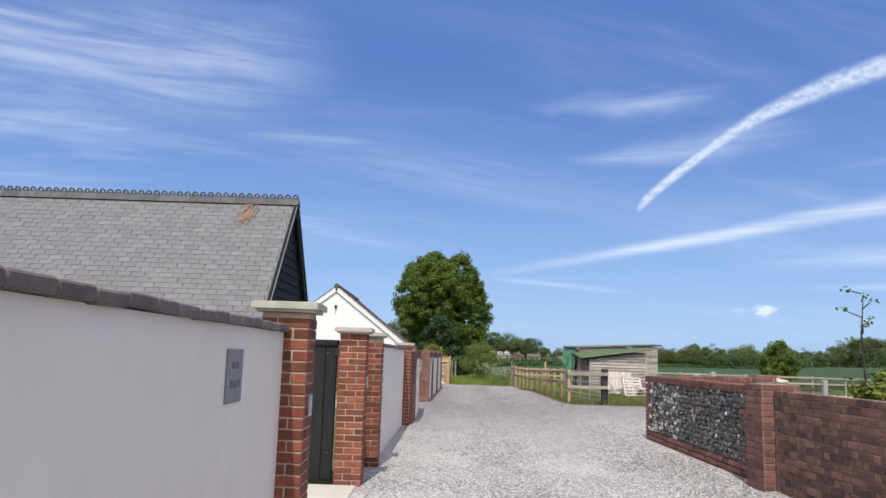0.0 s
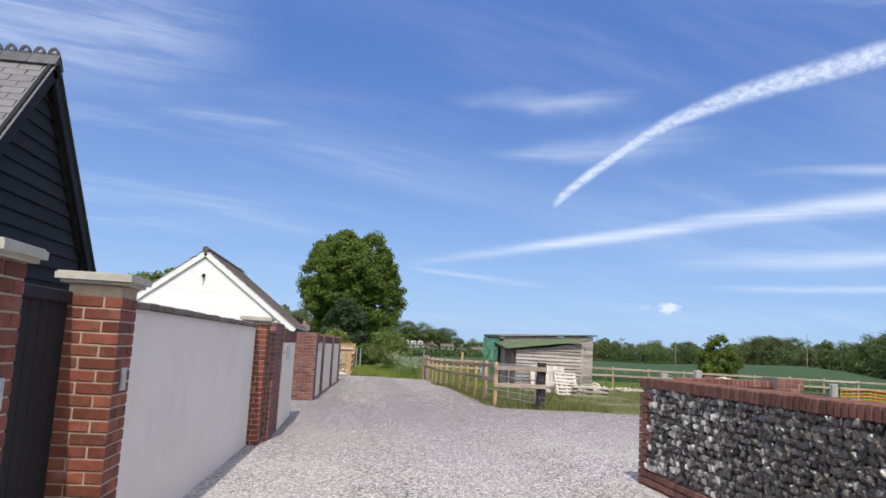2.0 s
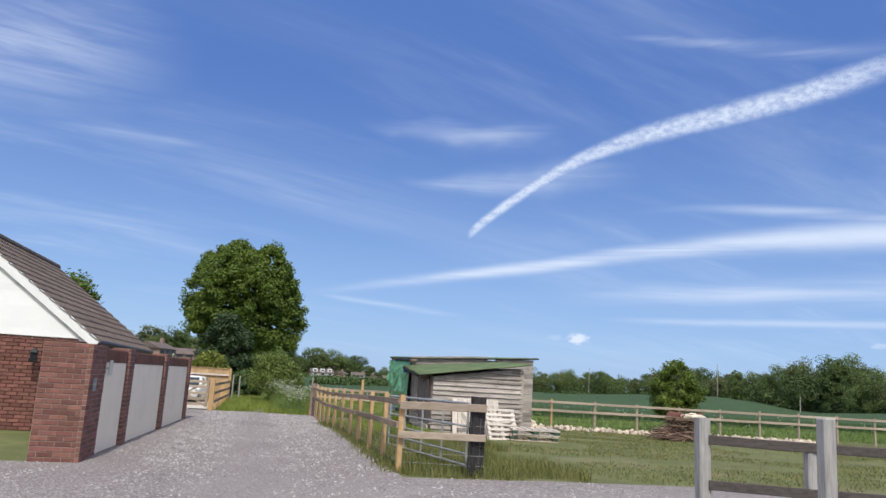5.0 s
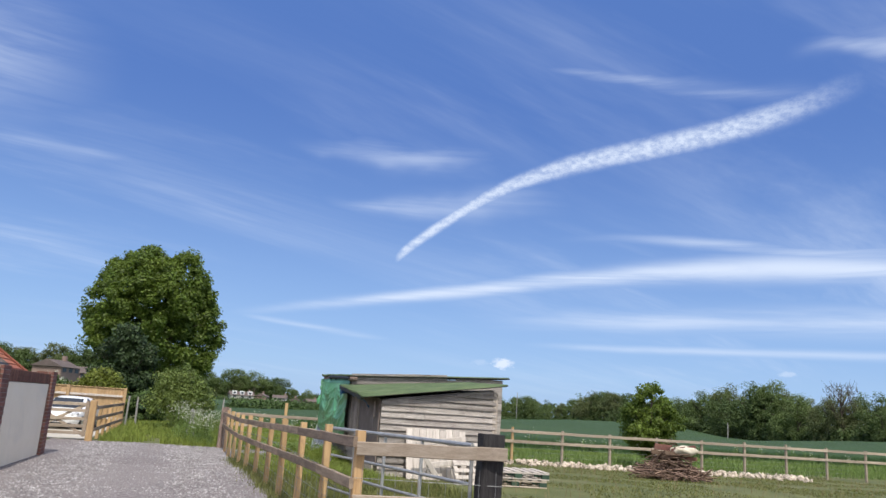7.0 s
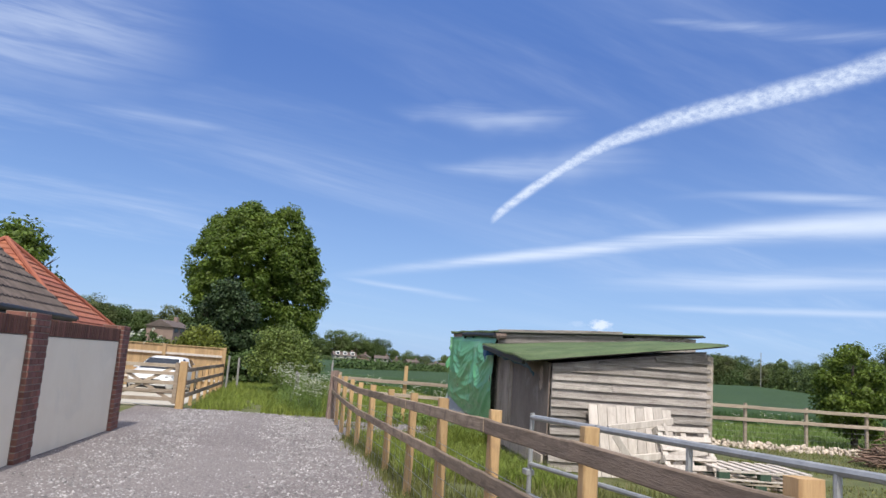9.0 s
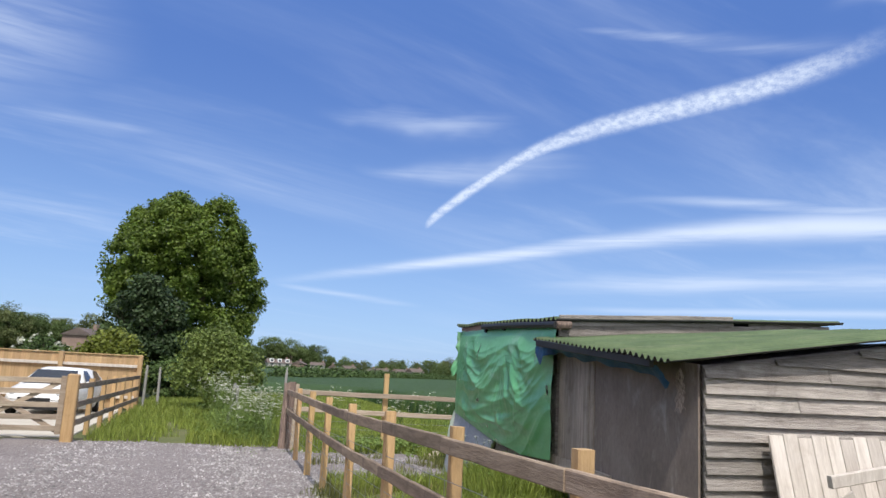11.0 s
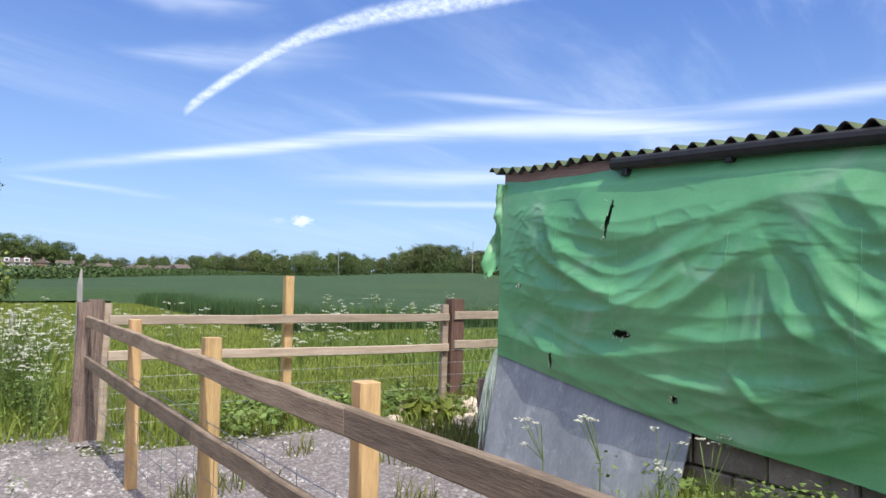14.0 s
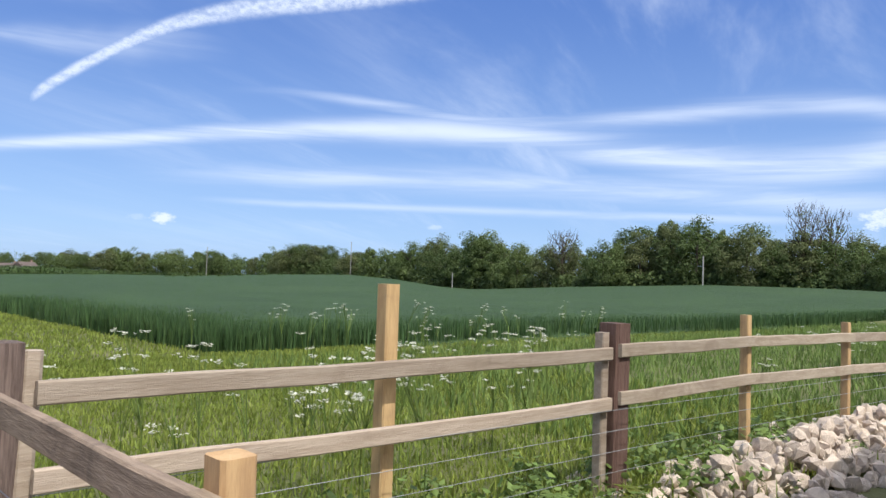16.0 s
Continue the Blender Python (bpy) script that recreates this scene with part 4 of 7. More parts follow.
    for i in range(54):
        s0 = rnd.uniform(0.12, 0.62)
        s1 = s0 + rnd.uniform(0.06, 0.30)
        x = -0.78 + rnd.gauss(0, 0.075) - 0.16 * s0
        wd = rnd.uniform(0.006, 0.022)
        q = []
        for xx, s in ((x - wd / 2, s0), (x + wd / 2, s0), (x + wd / 2 - 0.16 * (s1 - s0), s1), (x - wd / 2 - 0.16 * (s1 - s0), s1)):
            q.append(bm.verts.new((xx, -s * math.cos(ang), zr - s * math.sin(ang) + 0.062 + 0.0002 * i)))
        bm.faces.new(q)
    part("rust_stain", bm, "rust", ob, "rust brown run on the slates")
    return ob


build_barn()


# ---- white gabled house ----
def build_house():
    xr, zr, xe, ze, y0, y1 = -4.22, 4.22, -1.24, 1.90, 30.4, 38.2
    half = xe - xr
    slope = (zr - ze) / half
    ob = thing("house", "low brick house with white boarded gable and brown tiled roof", "house", (xr, y0, 0))
    w = half - 0.35
    part("wall", box(-w, w, 0.05, y1 - y0, -0.1, 1.98), "brick_plum", ob, "red brick wall")
    # brick courses of the gable wall are pieces on its southern face
    for r in range(25):
        z = 0.04 + r * 0.0765
        for c in range(26):
            x = w - (c + 0.5 + 0.5 * (r % 2)) * 0.225
            if x - 0.11 > -w and 26 - c > 14:
                piece("brick", chamfered("brick", 0.214, 0.05, 0.0655, 0.005), "brick_plum", ob, Matrix.Translation((x, 0.045, z)))
    for i in range(16):
        z = 1.92 + i * 0.15
        hw = min(w + 0.12, (zr - 0.10 - z) / slope)
        hw1 = max(0.02, min(w + 0.12, (zr - 0.10 - z - 0.15) / slope))
        if hw < 0.05:
            break
        bm = bmesh.new()
        a = [bm.verts.new(p) for p in ((-hw, -0.0100, z), (hw, -0.0100, z), (hw1, -0.0085, z + 0.155), (-hw1, -0.0085, z + 0.155))]
        b = [bm.verts.new(p) for p in ((-hw, 0.05, z), (hw, 0.05, z), (hw1, 0.05, z + 0.155), (-hw1, 0.05, z + 0.155))]
        bm.faces.new(a)
        bm.faces.new(b[::-1])
        for k in range(4):
            bm.faces.new((a[(k + 1) % 4], a[k], b[k], b[(k + 1) % 4]))
        part("weatherboard", bm, "white_board", ob)
    bm = bmesh.new()
    for y in (0.03, y1 - y0):
        for x, z in ((-half, ze), (half, ze), (0, zr - 0.05)):
            bm.verts.new((x * 0.985, y, z - 0.03))
    bm.verts.ensure_lookup_table()
    for f in ((0, 1, 2), (5, 4, 3), (0, 3, 4, 1), (1, 4, 5, 2), (2, 5, 3, 0)):
        bm.faces.new([bm.verts[k] for k in f])
    bmesh.ops.recalc_face_normals(bm, faces=list(bm.faces))
    part("roof_core", bm, "white_board", ob)
    for sgn in (-1, 1):
        part("bargeboard", beam((sgn * 0.0, -0.06, zr - 0.08), (sgn * (half + 0.02), -0.06, ze - 0.08), 0.04, 0.19), "white_paint", ob, "white bargeboard")
        part("fascia", box(sgn * half - 0.02, sgn * half + 0.02, 0, y1 - y0, ze - 0.16, ze - 0.02, 0.004), "metal_dark", ob)
        part("gutter", tube([(sgn * (half + 0.06), -0.05, ze - 0.03), (sgn * (half + 0.06), y1 - y0, ze - 0.05)], 0.055, 10), "metal_dark", ob, "black gutter")
    part("downpipe", tube([(half + 0.06, 0.06, ze - 0.05), (half - 0.12, 0.05, ze - 0.28), (w + 0.06, 0.02, ze - 0.4), (w + 0.06, 0.02, 0.05)], 0.035, 8), "metal_dark", ob, "black downpipe")
    # courses of pantiles: each course is one stepped strip
    ang = math.atan(slope)
    ln = (half + 0.08) / math.cos(ang)
    rows = 14
    for sgn in (-1, 1):
        verts, faces = [], []
        for r in range(rows):
            for j in range(40):
                a0, a1 = -0.10 + j * (y1 - y0 + 0.2) / 40, -0.10 + (j + 0.96) * (y1 - y0 + 0.2) / 40
                s0, s1 = r * ln / rows, (r + 1) * ln / rows + 0.03
                b = len(verts)
                for s, lift in ((s0, 0.02), (s1, 0.055)):
                    for yy, hump in ((a0, 0.0), (a0 + (a1 - a0) * 0.3, 0.028), (a0 + (a1 - a0) * 0.65, 0.018), (a1, -0.004)):
                        verts.append((sgn * (s * math.cos(ang)), yy, zr - s * math.sin(ang) + (lift + hump)))
                for k in range(3):
                    faces.append((b + k, b + k + 1, b + 5 + k, b + 4 + k))
                for k in range(4):
                    v = verts[b + 4 + k]
                    verts.append((v[0], v[1], v[2] - 0.05))
                for k in range(3):
                    faces.append((b + 4 + k, b + 5 + k, b + 9 + k, b + 8 + k))
        tagged(part("roof_tiles", quick_mesh("roof_tiles", verts, faces), "roof_brown", ob), kind="stuff")
    bm = tube([(0, -0.12, zr + 0.03), (0, y1 - y0, zr + 0.03)], 0.10, 10)
    part("ridge_tiles", bm, "roof_brown", ob)
    vent = part("gable_vent", tube([(0.0, -0.05, 3.36), (0.0, -0.05, 3.46)], 0.05, 10), "metal_dark", ob, "small black gable lamp")
    part("cable", tube([(0, -0.02, 3.1), (0, -0.02, 3.36)], 0.012, 6), "grey_plate", ob)
    lan = thing("wall_lantern", "black coach lantern on the brick gable wall", "lantern", (-2.35, 30.36, 1.52))
    part("bracket", tube([(0, 0.04, 0.1), (0, -0.10, 0.14), (0, -0.14, 0.1)], 0.012, 6), "metal_dark", lan)
    part("glass", box(-0.06, 0.06, -0.20, -0.08, -0.14, 0.06, 0.01), "glass", lan)
    part("hood", tube([(0, -0.14, 0.06), (0, -0.14, 0.16)], 0.1, 8, [1.0, 0.15]), "metal_dark", lan)
    return ob


build_house()


def hip_house():
    x0, x1, y0, y1, ze, zr = -7.6, -2.2, 42.0, 47.4, 1.72, 4.0
    ob = thing("annexe", "red brick outbuilding with a hipped red tile roof", "house", (x0, y0, 0))
    lx, ly = x1 - x0, y1 - y0
    part("wall", box(0.3, lx - 0.3, 0.3, ly - 0.3, -0.1, ze + 0.02), "brick_plum", ob, "red brick wall")
    c = Vector((lx / 2, ly / 2, zr))
    corners = [Vector((0, 0, ze)), Vector((lx, 0, ze)), Vector((lx, ly, ze)), Vector((0, ly, ze))]
    for k in range(4):
        a, b = corners[k], corners[(k + 1) % 4]
        verts, faces = [], []
        rows = 15
        for r in range(rows):
            f0, f1 = r / rows, (r + 1) / rows
            p = [a.lerp(c, f0), b.lerp(c, f0), b.lerp(c, f1), a.lerp(c, f1)]
            q = len(verts)
            verts += [p[0] + Vector((0, 0, 0.05)), p[1] + Vector((0, 0, 0.05)), p[2] + Vector((0, 0, 0.01)), p[3] + Vector((0, 0, 0.01)), p[0] - Vector((0, 0, 0.02)), p[1] - Vector((0, 0, 0.02))]
            faces += [(q, q + 1, q + 2, q + 3), (q + 4, q + 5, q + 1, q)]
        tagged(part("roof_tiles", quick_mesh("roof_tiles", verts, faces), "roof_red", ob), kind="stuff")
        hip = tube([a + Vector((0, 0, 0.05)), c + Vector((0, 0, 0.05))], 0.07, 8)
        part("hip_tiles", hip, "roof_red", ob)
    part("gutter", tube([corners[0], corners[1], corners[2]], 0.05, 8), "metal_dark", ob)


hip_house()


# ---- right side: flint panel and brick wall ----
def build_flint():
    x, y0, y1, zb, zt = 3.86, 9.0, 14.0, 0.12, 1.32
    ob = thing("flint_wall", "flint panelled garden wall with brick quoins, plinth and coping", "wall", (x, y0, 0), kind="structure")
    ln = y1 - y0
    part("wall_core", box(0.03, 0.33, 0.01, ln - 0.01, zb - 0.2, zt - 0.08), "mortar_grey", ob)
    bk = lambda w: chamfered("brick", 0.06, round(w, 3), 0.064, 0.006)
    rnd = random.Random(4)
    # plinth courses
    for r in range(3):
        n = int(ln / 0.225)
        for i in range(n):
            piece("brick", bk(0.214), "brick_plum", ob, Matrix.Translation((0.02 + rnd.uniform(-0.003, 0.003), (i + 0.5) * ln / n, zb + 0.04 + r * 0.075)))
    # quoins at the two ends, toothed
    for r in range(11):
        z = zb + 0.265 + r * 0.075
        w = 0.33 if (r // 3) % 2 else 0.225
        for k in range(2 if w > 0.3 else 1):
            piece("brick", bk(0.214 if k == 0 else 0.10), "brick_plum", ob, Matrix.Translation((0.02, ln - 0.11 - (0.165 * k), z)))
        w = 0.33 if (r // 3) % 2 == 0 else 0.225
        for k in range(2 if w > 0.3 else 1):
            piece("brick", bk(0.214 if k == 0 else 0.10), "brick_plum", ob, Matrix.Translation((0.02, 0.33 + 0.11 + 0.165 * k, z)))
        piece("brick", chamfered("brick", 0.214, 0.06, 0.064, 0.006), "brick_plum", ob, Matrix.Translation((0.12, ln - 0.02, z)))
    # soldier coping
    n = int(ln / 0.076)
    cop = chamfered("coping_brick", 0.36, 0.066, 0.105, 0.008)
    for i in range(n):
        piece("coping_brick", cop, "brick_dark", ob, Matrix.Translation((0.165, (i + 0.5) * ln / n, zt - 0.05 + rnd.uniform(-0.003, 0.003))) @ Matrix.Rotation(rnd.uniform(-0.02, 0.02), 4, "X"))
    # flints
    kinds = []
    for k in range(12):
        bm = bmesh.new()
        bmesh.ops.create_icosphere(bm, subdivisions=1, radius=1.08)
        cut = Vector((-1, rnd.uniform(-0.35, 0.35), rnd.uniform(-0.35, 0.35))).normalized()
        lim = rnd.uniform(0.45, 0.7)
        for v in bm.verts:
            d = v.co.dot(cut)
            if d > lim:
                v.co -= cut * (d - lim)
            v.co *= 1 + 0.30 * noise.noise(v.co * 1.7 + Vector((k * 7, 0, 0)))
        me = bpy.data.meshes.new("flint")
        bm.to_mesh(me)
        bm.free()
        me.materials.append(MAT["flint_pale" if k % 4 == 0 else "flint"])
        kinds.append(me)
    spots = []
    z = zb + 0.275
    while z < zt - 0.115:
        y = 0.36 + rnd.uniform(0, 0.04)
        while y < ln - 0.26:
            w = rnd.uniform(0.055, 0.10)
            spots.append((y + w / 2, z + rnd.uniform(-0.012, 0.012), w, rnd.uniform(0.055, 0.085)))
            y += w * 0.92
        z += 0.066
    spots.sort(key=lambda s: -s[0] + (0 if 1.2 < s[0] else 100))
    rest_v, rest_f = [], []
    for k, (y, zz, w, h) in enumerate(spots):
        m = Matrix.Translation((0.03 - rnd.uniform(0, 0.02), y, zz)) @ Matrix.Rotation(rnd.uniform(-0.5, 0.5), 4, "X") @ Matrix.Rotation(rnd.uniform(-0.3, 0.3), 4, "Z") @ Matrix.Diagonal((0.045, w * 0.56, h * 0.56, 1))
        if k < 300:
            piece("flint", rnd.choice(kinds), "flint", ob, m)
        else:
            me = rnd.choice(kinds)
            b = len(rest_v)
            rest_v += [m @ v.co for v in me.vertices]
            rest_f += [tuple(b + i for i in p.vertices) for p in me.polygons]
    tagged(part("flints", quick_mesh("flints", rest_v, rest_f), "flint_rest", ob), kind="stuff")
    return ob


build_flint()


def brick_wall_right():
    x, y0, y1, zb, zt = 3.84, -8.0, 8.68, 0.12, 1.30
    ob = thing("wall_right", "old weathered brick garden wall with dark stained bricks", "wall", (x, 0, 0), kind="structure")
    part("mortar_core", box(0.008, 0.32, y0, y1, zb - 0.2, zt - 0.02), "mortar_grey", ob)
    rnd = random.Random(6)
    rows = 15
    ph = (zt - zb) / rows
    rest_v, rest_f, n = [], [], 0
    for r in range(rows):
        # stretchers and headers in turn
        c, yb = r % 2, y1 - 0.06 * (r % 2)
        while yb > y0 + 0.1:
            ln = 0.112 if c % 2 else 0.225
            ya = yb - ln
            m = Matrix.Translation((0.03 + rnd.uniform(-0.004, 0.004), (ya + yb) / 2, zb + (r + 0.5) * ph)) @ Matrix.Rotation(rnd.uniform(-0.015, 0.015), 4, "X")
            if ya > 5.4:
                piece("brick", chamfered("brick", 0.07, round(ln - 0.012, 4), round(ph - 0.011, 4), 0.007), "brick_old", ob, m)
            else:
                b = len(rest_v)
                rest_v += [m @ Vector((a * 0.035, q * (ln / 2 - 0.006), s * (ph / 2 - 0.006))) for a in (-1, 1) for q in (-1, 1) for s in (-1, 1)]
                rest_f += [(b, b + 1, b + 3, b + 2), (b + 1, b + 5, b + 7, b + 3), (b, b + 2, b + 6, b + 4), (b, b + 4, b + 5, b + 1), (b + 2, b + 3, b + 7, b + 6)]
            c += 1
            yb = ya
    tagged(part("brick_rest", quick_mesh("brick_rest", rest_v, rest_f), "brick_rest", ob), kind="stuff")
    pr = coursed("wall_pier", "plum and orange brick pier joining flint panel and brick wall", 3.72, 4.16, 8.7, 9.16, 0.1, 1.36, "brick_plum", "mortar_grey", "pier")
    # its lane face
    for r in range(17):
        z = 0.037 + r * 0.0741
        for k in range(2):
            piece("brick", chamfered("brick", 0.06, 0.219, 0.0631, 0.006), "brick_plum", pr, Matrix.Translation((0.018, 0.12 + 0.23 * k, z)))


brick_wall_right()


def far_garden_wall():
    """A low return wall with a pier behind the flint panel."""
    ob = thing("return_wall", "low red brick return wall with a brick coping", "wall", (0, 0, 0))
    rnd = random.Random(9)
    pts = [(4.3, 14.0 - 0.1), (5.2, 15.9), (6.1, 16.6), (7.0, 16.75)]
    for (xa, ya), (xb, yb) in zip(pts[1:], pts[2:]):
        d = Vector((xb - xa, yb - ya, 0))
        ln = d.length
        ang = math.atan2(d.y, d.x)
        base = Matrix.Translation((xa, ya, 0)) @ Matrix.Rotation(ang, 4, "Z")
        bm = bmesh.new()
        add_box(bm, 0, ln, -0.1, 0.1, 0.0, 1.2, base)
        part("wall_body", bm, "brick_plum", ob)
        for i in range(int(ln / 0.076)):
            piece("coping_brick", chamfered("coping_brick", 0.066, 0.24, 0.1, 0.008), "brick_plum", ob, base @ Matrix.Translation(((i + 0.5) * 0.076, 0, 1.25)))
    coursed("wall_pier", "stub red brick pier with a rough mortar top", 7.0, 7.42, 16.5, 16.95, 0.1, 1.36, "brick_plum", "mortar_grey", "pier")


far_garden_wall()


# ---- fences ----
def post(parent, x, y, top, w=0.085, mat="new_wood", name="post", lean=(0, 0), base=None, label="", slant=0.0):
    z0 = (ground_z(x, y) if base is None else base) - 0.15
    bm = beam((x, y, z0), (x + lean[0], y + lean[1], top), w, w, 0.008, 0, 0.002, up=(0, 1, 0), cuts=4, seed=int(x * 71 + y * 13))
    if slant:
        for v in bm.verts:
            if v.co.z > top - 0.05:
                v.co.z += (v.co.x - x) * slant
    return part(name, bm, mat, parent, label)


def lane_fence():
    ob = thing("lane_fence", "lane fence of new posts and weathered timber rails", "fence", (0, 0, 0))
    ys = [24.3, 25.75, 27.2, 28.65, 30.05, 31.55, 33.1, 34.7, 36.3, 37.8, 39.42]
    fx = lambda y: 4.245 - 0.115 * step(y, 24, 36) + 0.03 * step(y, 38, 41)
    tops = []
    for i, y in enumerate(ys):
        top = 1.112 + 0.15 * (1 - step(y, 24, 36)) + 0.008 * math.sin(i * 2.3)
        tops.append(top)
        post(ob, fx(y), y, top, 0.08 if i % 3 == 0 else 0.072, lean=(0.01 * math.sin(i * 1.7), 0.012 * math.cos(i * 2.1)))
    ends = [(24.25, tops[0]), *((y, 1.09 + 0.16 * (1 - step(y, 24, 36)) + 0.004 * math.sin(y * 5)) for y in ys[1:]), (41.12, 1.09)]
    for i in range(0, len(ends) - 1):
        (ya, ta), (yb, tb) = ends[i], ends[i + 1]
        for drop, h in ((0.092, 0.088), (0.42, 0.088)):
            off = 0.06 + (0.0 if i % 2 else 0.002)
            part("rail", beam((fx(ya) - off, ya - 0.02, ta - drop), (fx(yb) - off, yb + 0.015, tb - drop), 0.036, h, 0.006, 0.003, 0.004, seed=i * 7 + int(drop * 10)), "rail_wood", ob)
    for k in range(5):
        z = 0.22 + 0.13 * k
        part("wire", tube([(fx(q) - 0.035, q, z + 0.12 * (1 - step(q, 31, 36))) for q in (24.3, 28, 31, 33.5, 36, 38.5, 41.0)], 0.0022, 4), "wire", ob)
    for k in range(56):
        y = 24.4 + k * 0.3
        g = 0.12 * (1 - step(y, 31, 36))
        part("wire", tube([(fx(y) - 0.035, y, g), (fx(y) - 0.035, y, g + 0.76)], 0.0018, 3), "wire", ob)
    return ob


lane_fence()


def gate_section():
    ob = thing("gate_fence", "short two rail fence bay with wire mesh", "fence", (0, 0, 0))
    a, b = Vector((4.2, 24.22, 0)), Vector((5.42, 23.9, 0))
    for z, h in ((1.12, 0.11), (0.70, 0.10)):
        part("rail", beam(a + Vector((0, 0, z)), b + Vector((0, 0, z + 0.02)), 0.036, h, 0.006, 0, 0.003, seed=int(z * 50)), "rail_wood_x", ob)
    for k in range(6):
        z = 0.18 + 0.14 * k
        part("wire", tube([a + Vector((0, 0.04, z)), b + Vector((0, 0.04, z))], 0.0022, 4), "wire", ob)
    for k in range(9):
        p = a.lerp(b, (k + 0.5) / 9)
        part("wire", tube([p + Vector((0, 0.04, 0.15)), p + Vector((0, 0.04, 1.0))], 0.0018, 3), "wire", ob)
    tp = thing("gate_post", "black tarred sleeper gate post with a weathered top", "post", (5.32, 24.06, 0))
    part("post", beam((0, 0, 0.0), (0.02, 0, 1.30), 0.20, 0.17, 0.02, 0, 0.008, up=(0, 1, 0), cuts=8, seed=3), "tar_post", tp)


gate_section()


def field_gate():
    ob = thing("field_gate", "galvanised tubular field gate swung open behind the fence", "gate", (0, 0, 0))
    a, b = Vector((5.24, 24.25, 0)), Vector((4.68, 27.8, 0))
    top = 1.19
    for k, z in enumerate((0.30, 0.46, 0.64, 0.86, top)):
        part("bar", tube([a + Vector((0, 0, z)), b + Vector((0, 0, z - 0.03))], 0.021 if z == top else 0.016, 8), "galv", ob)
    for f in (0.0, 0.27, 0.52, 0.76, 1.0):
        p = a.lerp(b, f)
        part("upright", tube([p + Vector((0, 0, 0.27)), p + Vector((0, 0, top))], 0.018, 8), "galv", ob)
    part("latch", box(b.x - 0.03, b.x + 0.03, b.y - 0.02, b.y + 0.08, 0.75, 0.79, 0.004), "galv", ob)


field_gate()


def far_fence():
    ob = thing("paddock_fence", "long two rail paddock fence of pale timber", "fence", (0, 0, 0))
    posts = [(7.74, 40.90)]
    for x in (9.73, 11.45, 13.05, 14.72, 16.4, 18.1, *(19.8 + 1.66 * k for k in range(12))):
        posts.append((x, 40.86 - 0.15 * (min(x, 14.7) - 9.73) - 0.09 * max(0.0, x - 14.7)))
    for i, (x, y) in enumerate(posts[1:]):
        post(ob, x, y + 0.03, 1.10 + (0.09 if i == 0 else 0.02 * math.sin(i)) + 0.03 * (i < 2), 0.075, "new_wood" if i < 3 else "rail_wood_x")
    for i, ((xa, ya), (xb, yb)) in enumerate(zip(posts, posts[1:])):
        for z in (1.005, 0.69):
            part("rail", beam((xa - 0.01, ya - 0.035, z), (xb + 0.01, yb - 0.035, z), 0.036, 0.088, 0.005, 0.004, 0.004, seed=i + int(z * 9)), "rail_wood_x", ob)
    for k in range(5):
        z = 0.12 + 0.13 * k
        part("wire", tube([(4.2, 41.02, z), (7.65, 40.8, z), (14.7, 40.1, z), (25.7, 39.1, z)], 0.002, 4), "wire", ob)
    ob2 = thing("corner_fence", "weathered two rail fence between old corner posts", "fence", (0, 0, 0))
    for z in (1.005, 0.71):
        part("rail", beam((4.26, 40.95, z), (7.68, 40.90, z - (0.02 if z > 1 else 0.056)), 0.036, 0.083, 0.006, 0.006, 0.005, seed=int(z * 31)), "rail_wood_x", ob2)
    post(ob2, 5.88, 41.05, 1.40, 0.085, "new_wood", "tall_post", label="tall new softwood post")
    bp = thing("brown_post", "thick dark brown treated timber post", "post", (7.79, 40.95, 0))
    part("post", beam((0, 0, -0.1), (0.01, 0, 1.18), 0.165, 0.16, 0.02, 0, 0.004, up=(0, 1, 0), cuts=6, seed=9), "brown_post", bp)
    part("side_post", beam((-0.13, 0.01, -0.1), (-0.125, 0.01, 1.12), 0.075, 0.07, 0.008, 0, 0.002, up=(0, 1, 0), cuts=4, seed=10), "rail_wood_x", bp)
    cp = thing("corner_post", "cluster of old split grey corner posts with a pointed stake", "post", (4.15, 41.0, 0))
    for k, (dx, dy, w, h) in enumerate(((-0.07, 0.0, 0.10, 1.15), (0.02, 0.05, 0.13, 1.17), (0.11, 0.02, 0.07, 1.14))):
        part("post", beam((dx - 0.03, dy, -0.1), (dx, dy, h), w, w, 0.015, 0, 0.006, up=(0, 1, 0), cuts=7, seed=20 + k), "old_post" if k < 2 else "rail_wood_x", cp)
    part("stake", tube([(-0.10, 0.12, 0), (-0.095, 0.12, 1.30), (-0.09, 0.12, 1.43)], 0.027, 7, [1, 0.9, 0.15]), "grey_post", cp)


far_fence()

# ---- paddock entrance on the right ----
eg = thing("entrance_fence", "grey weathered gate post with dark creosoted rails", "fence", (0, 0, 0))
part("post", beam((7.40, 21.5, 0), (7.38, 21.5, 1.25), 0.15, 0.15, 0.02, 0, 0.004, up=(0, 1, 0), cuts=5, seed=2), "grey_post", eg)
part("short_post", beam((8.55, 21.1, 0), (8.55, 21.1, 1.02), 0.12, 0.12, 0.02, 0, 0.004, up=(0, 1, 0), cuts=5, seed=4), "grey_post", eg)
for z in (1.0, 0.48):
    part("rail", beam((7.42, 21.42, z), (10.6, 20.35, z - 0.02), 0.04, 0.11, 0.006, 0.01, 0.003, seed=int(z * 17)), "dark_rail", eg)
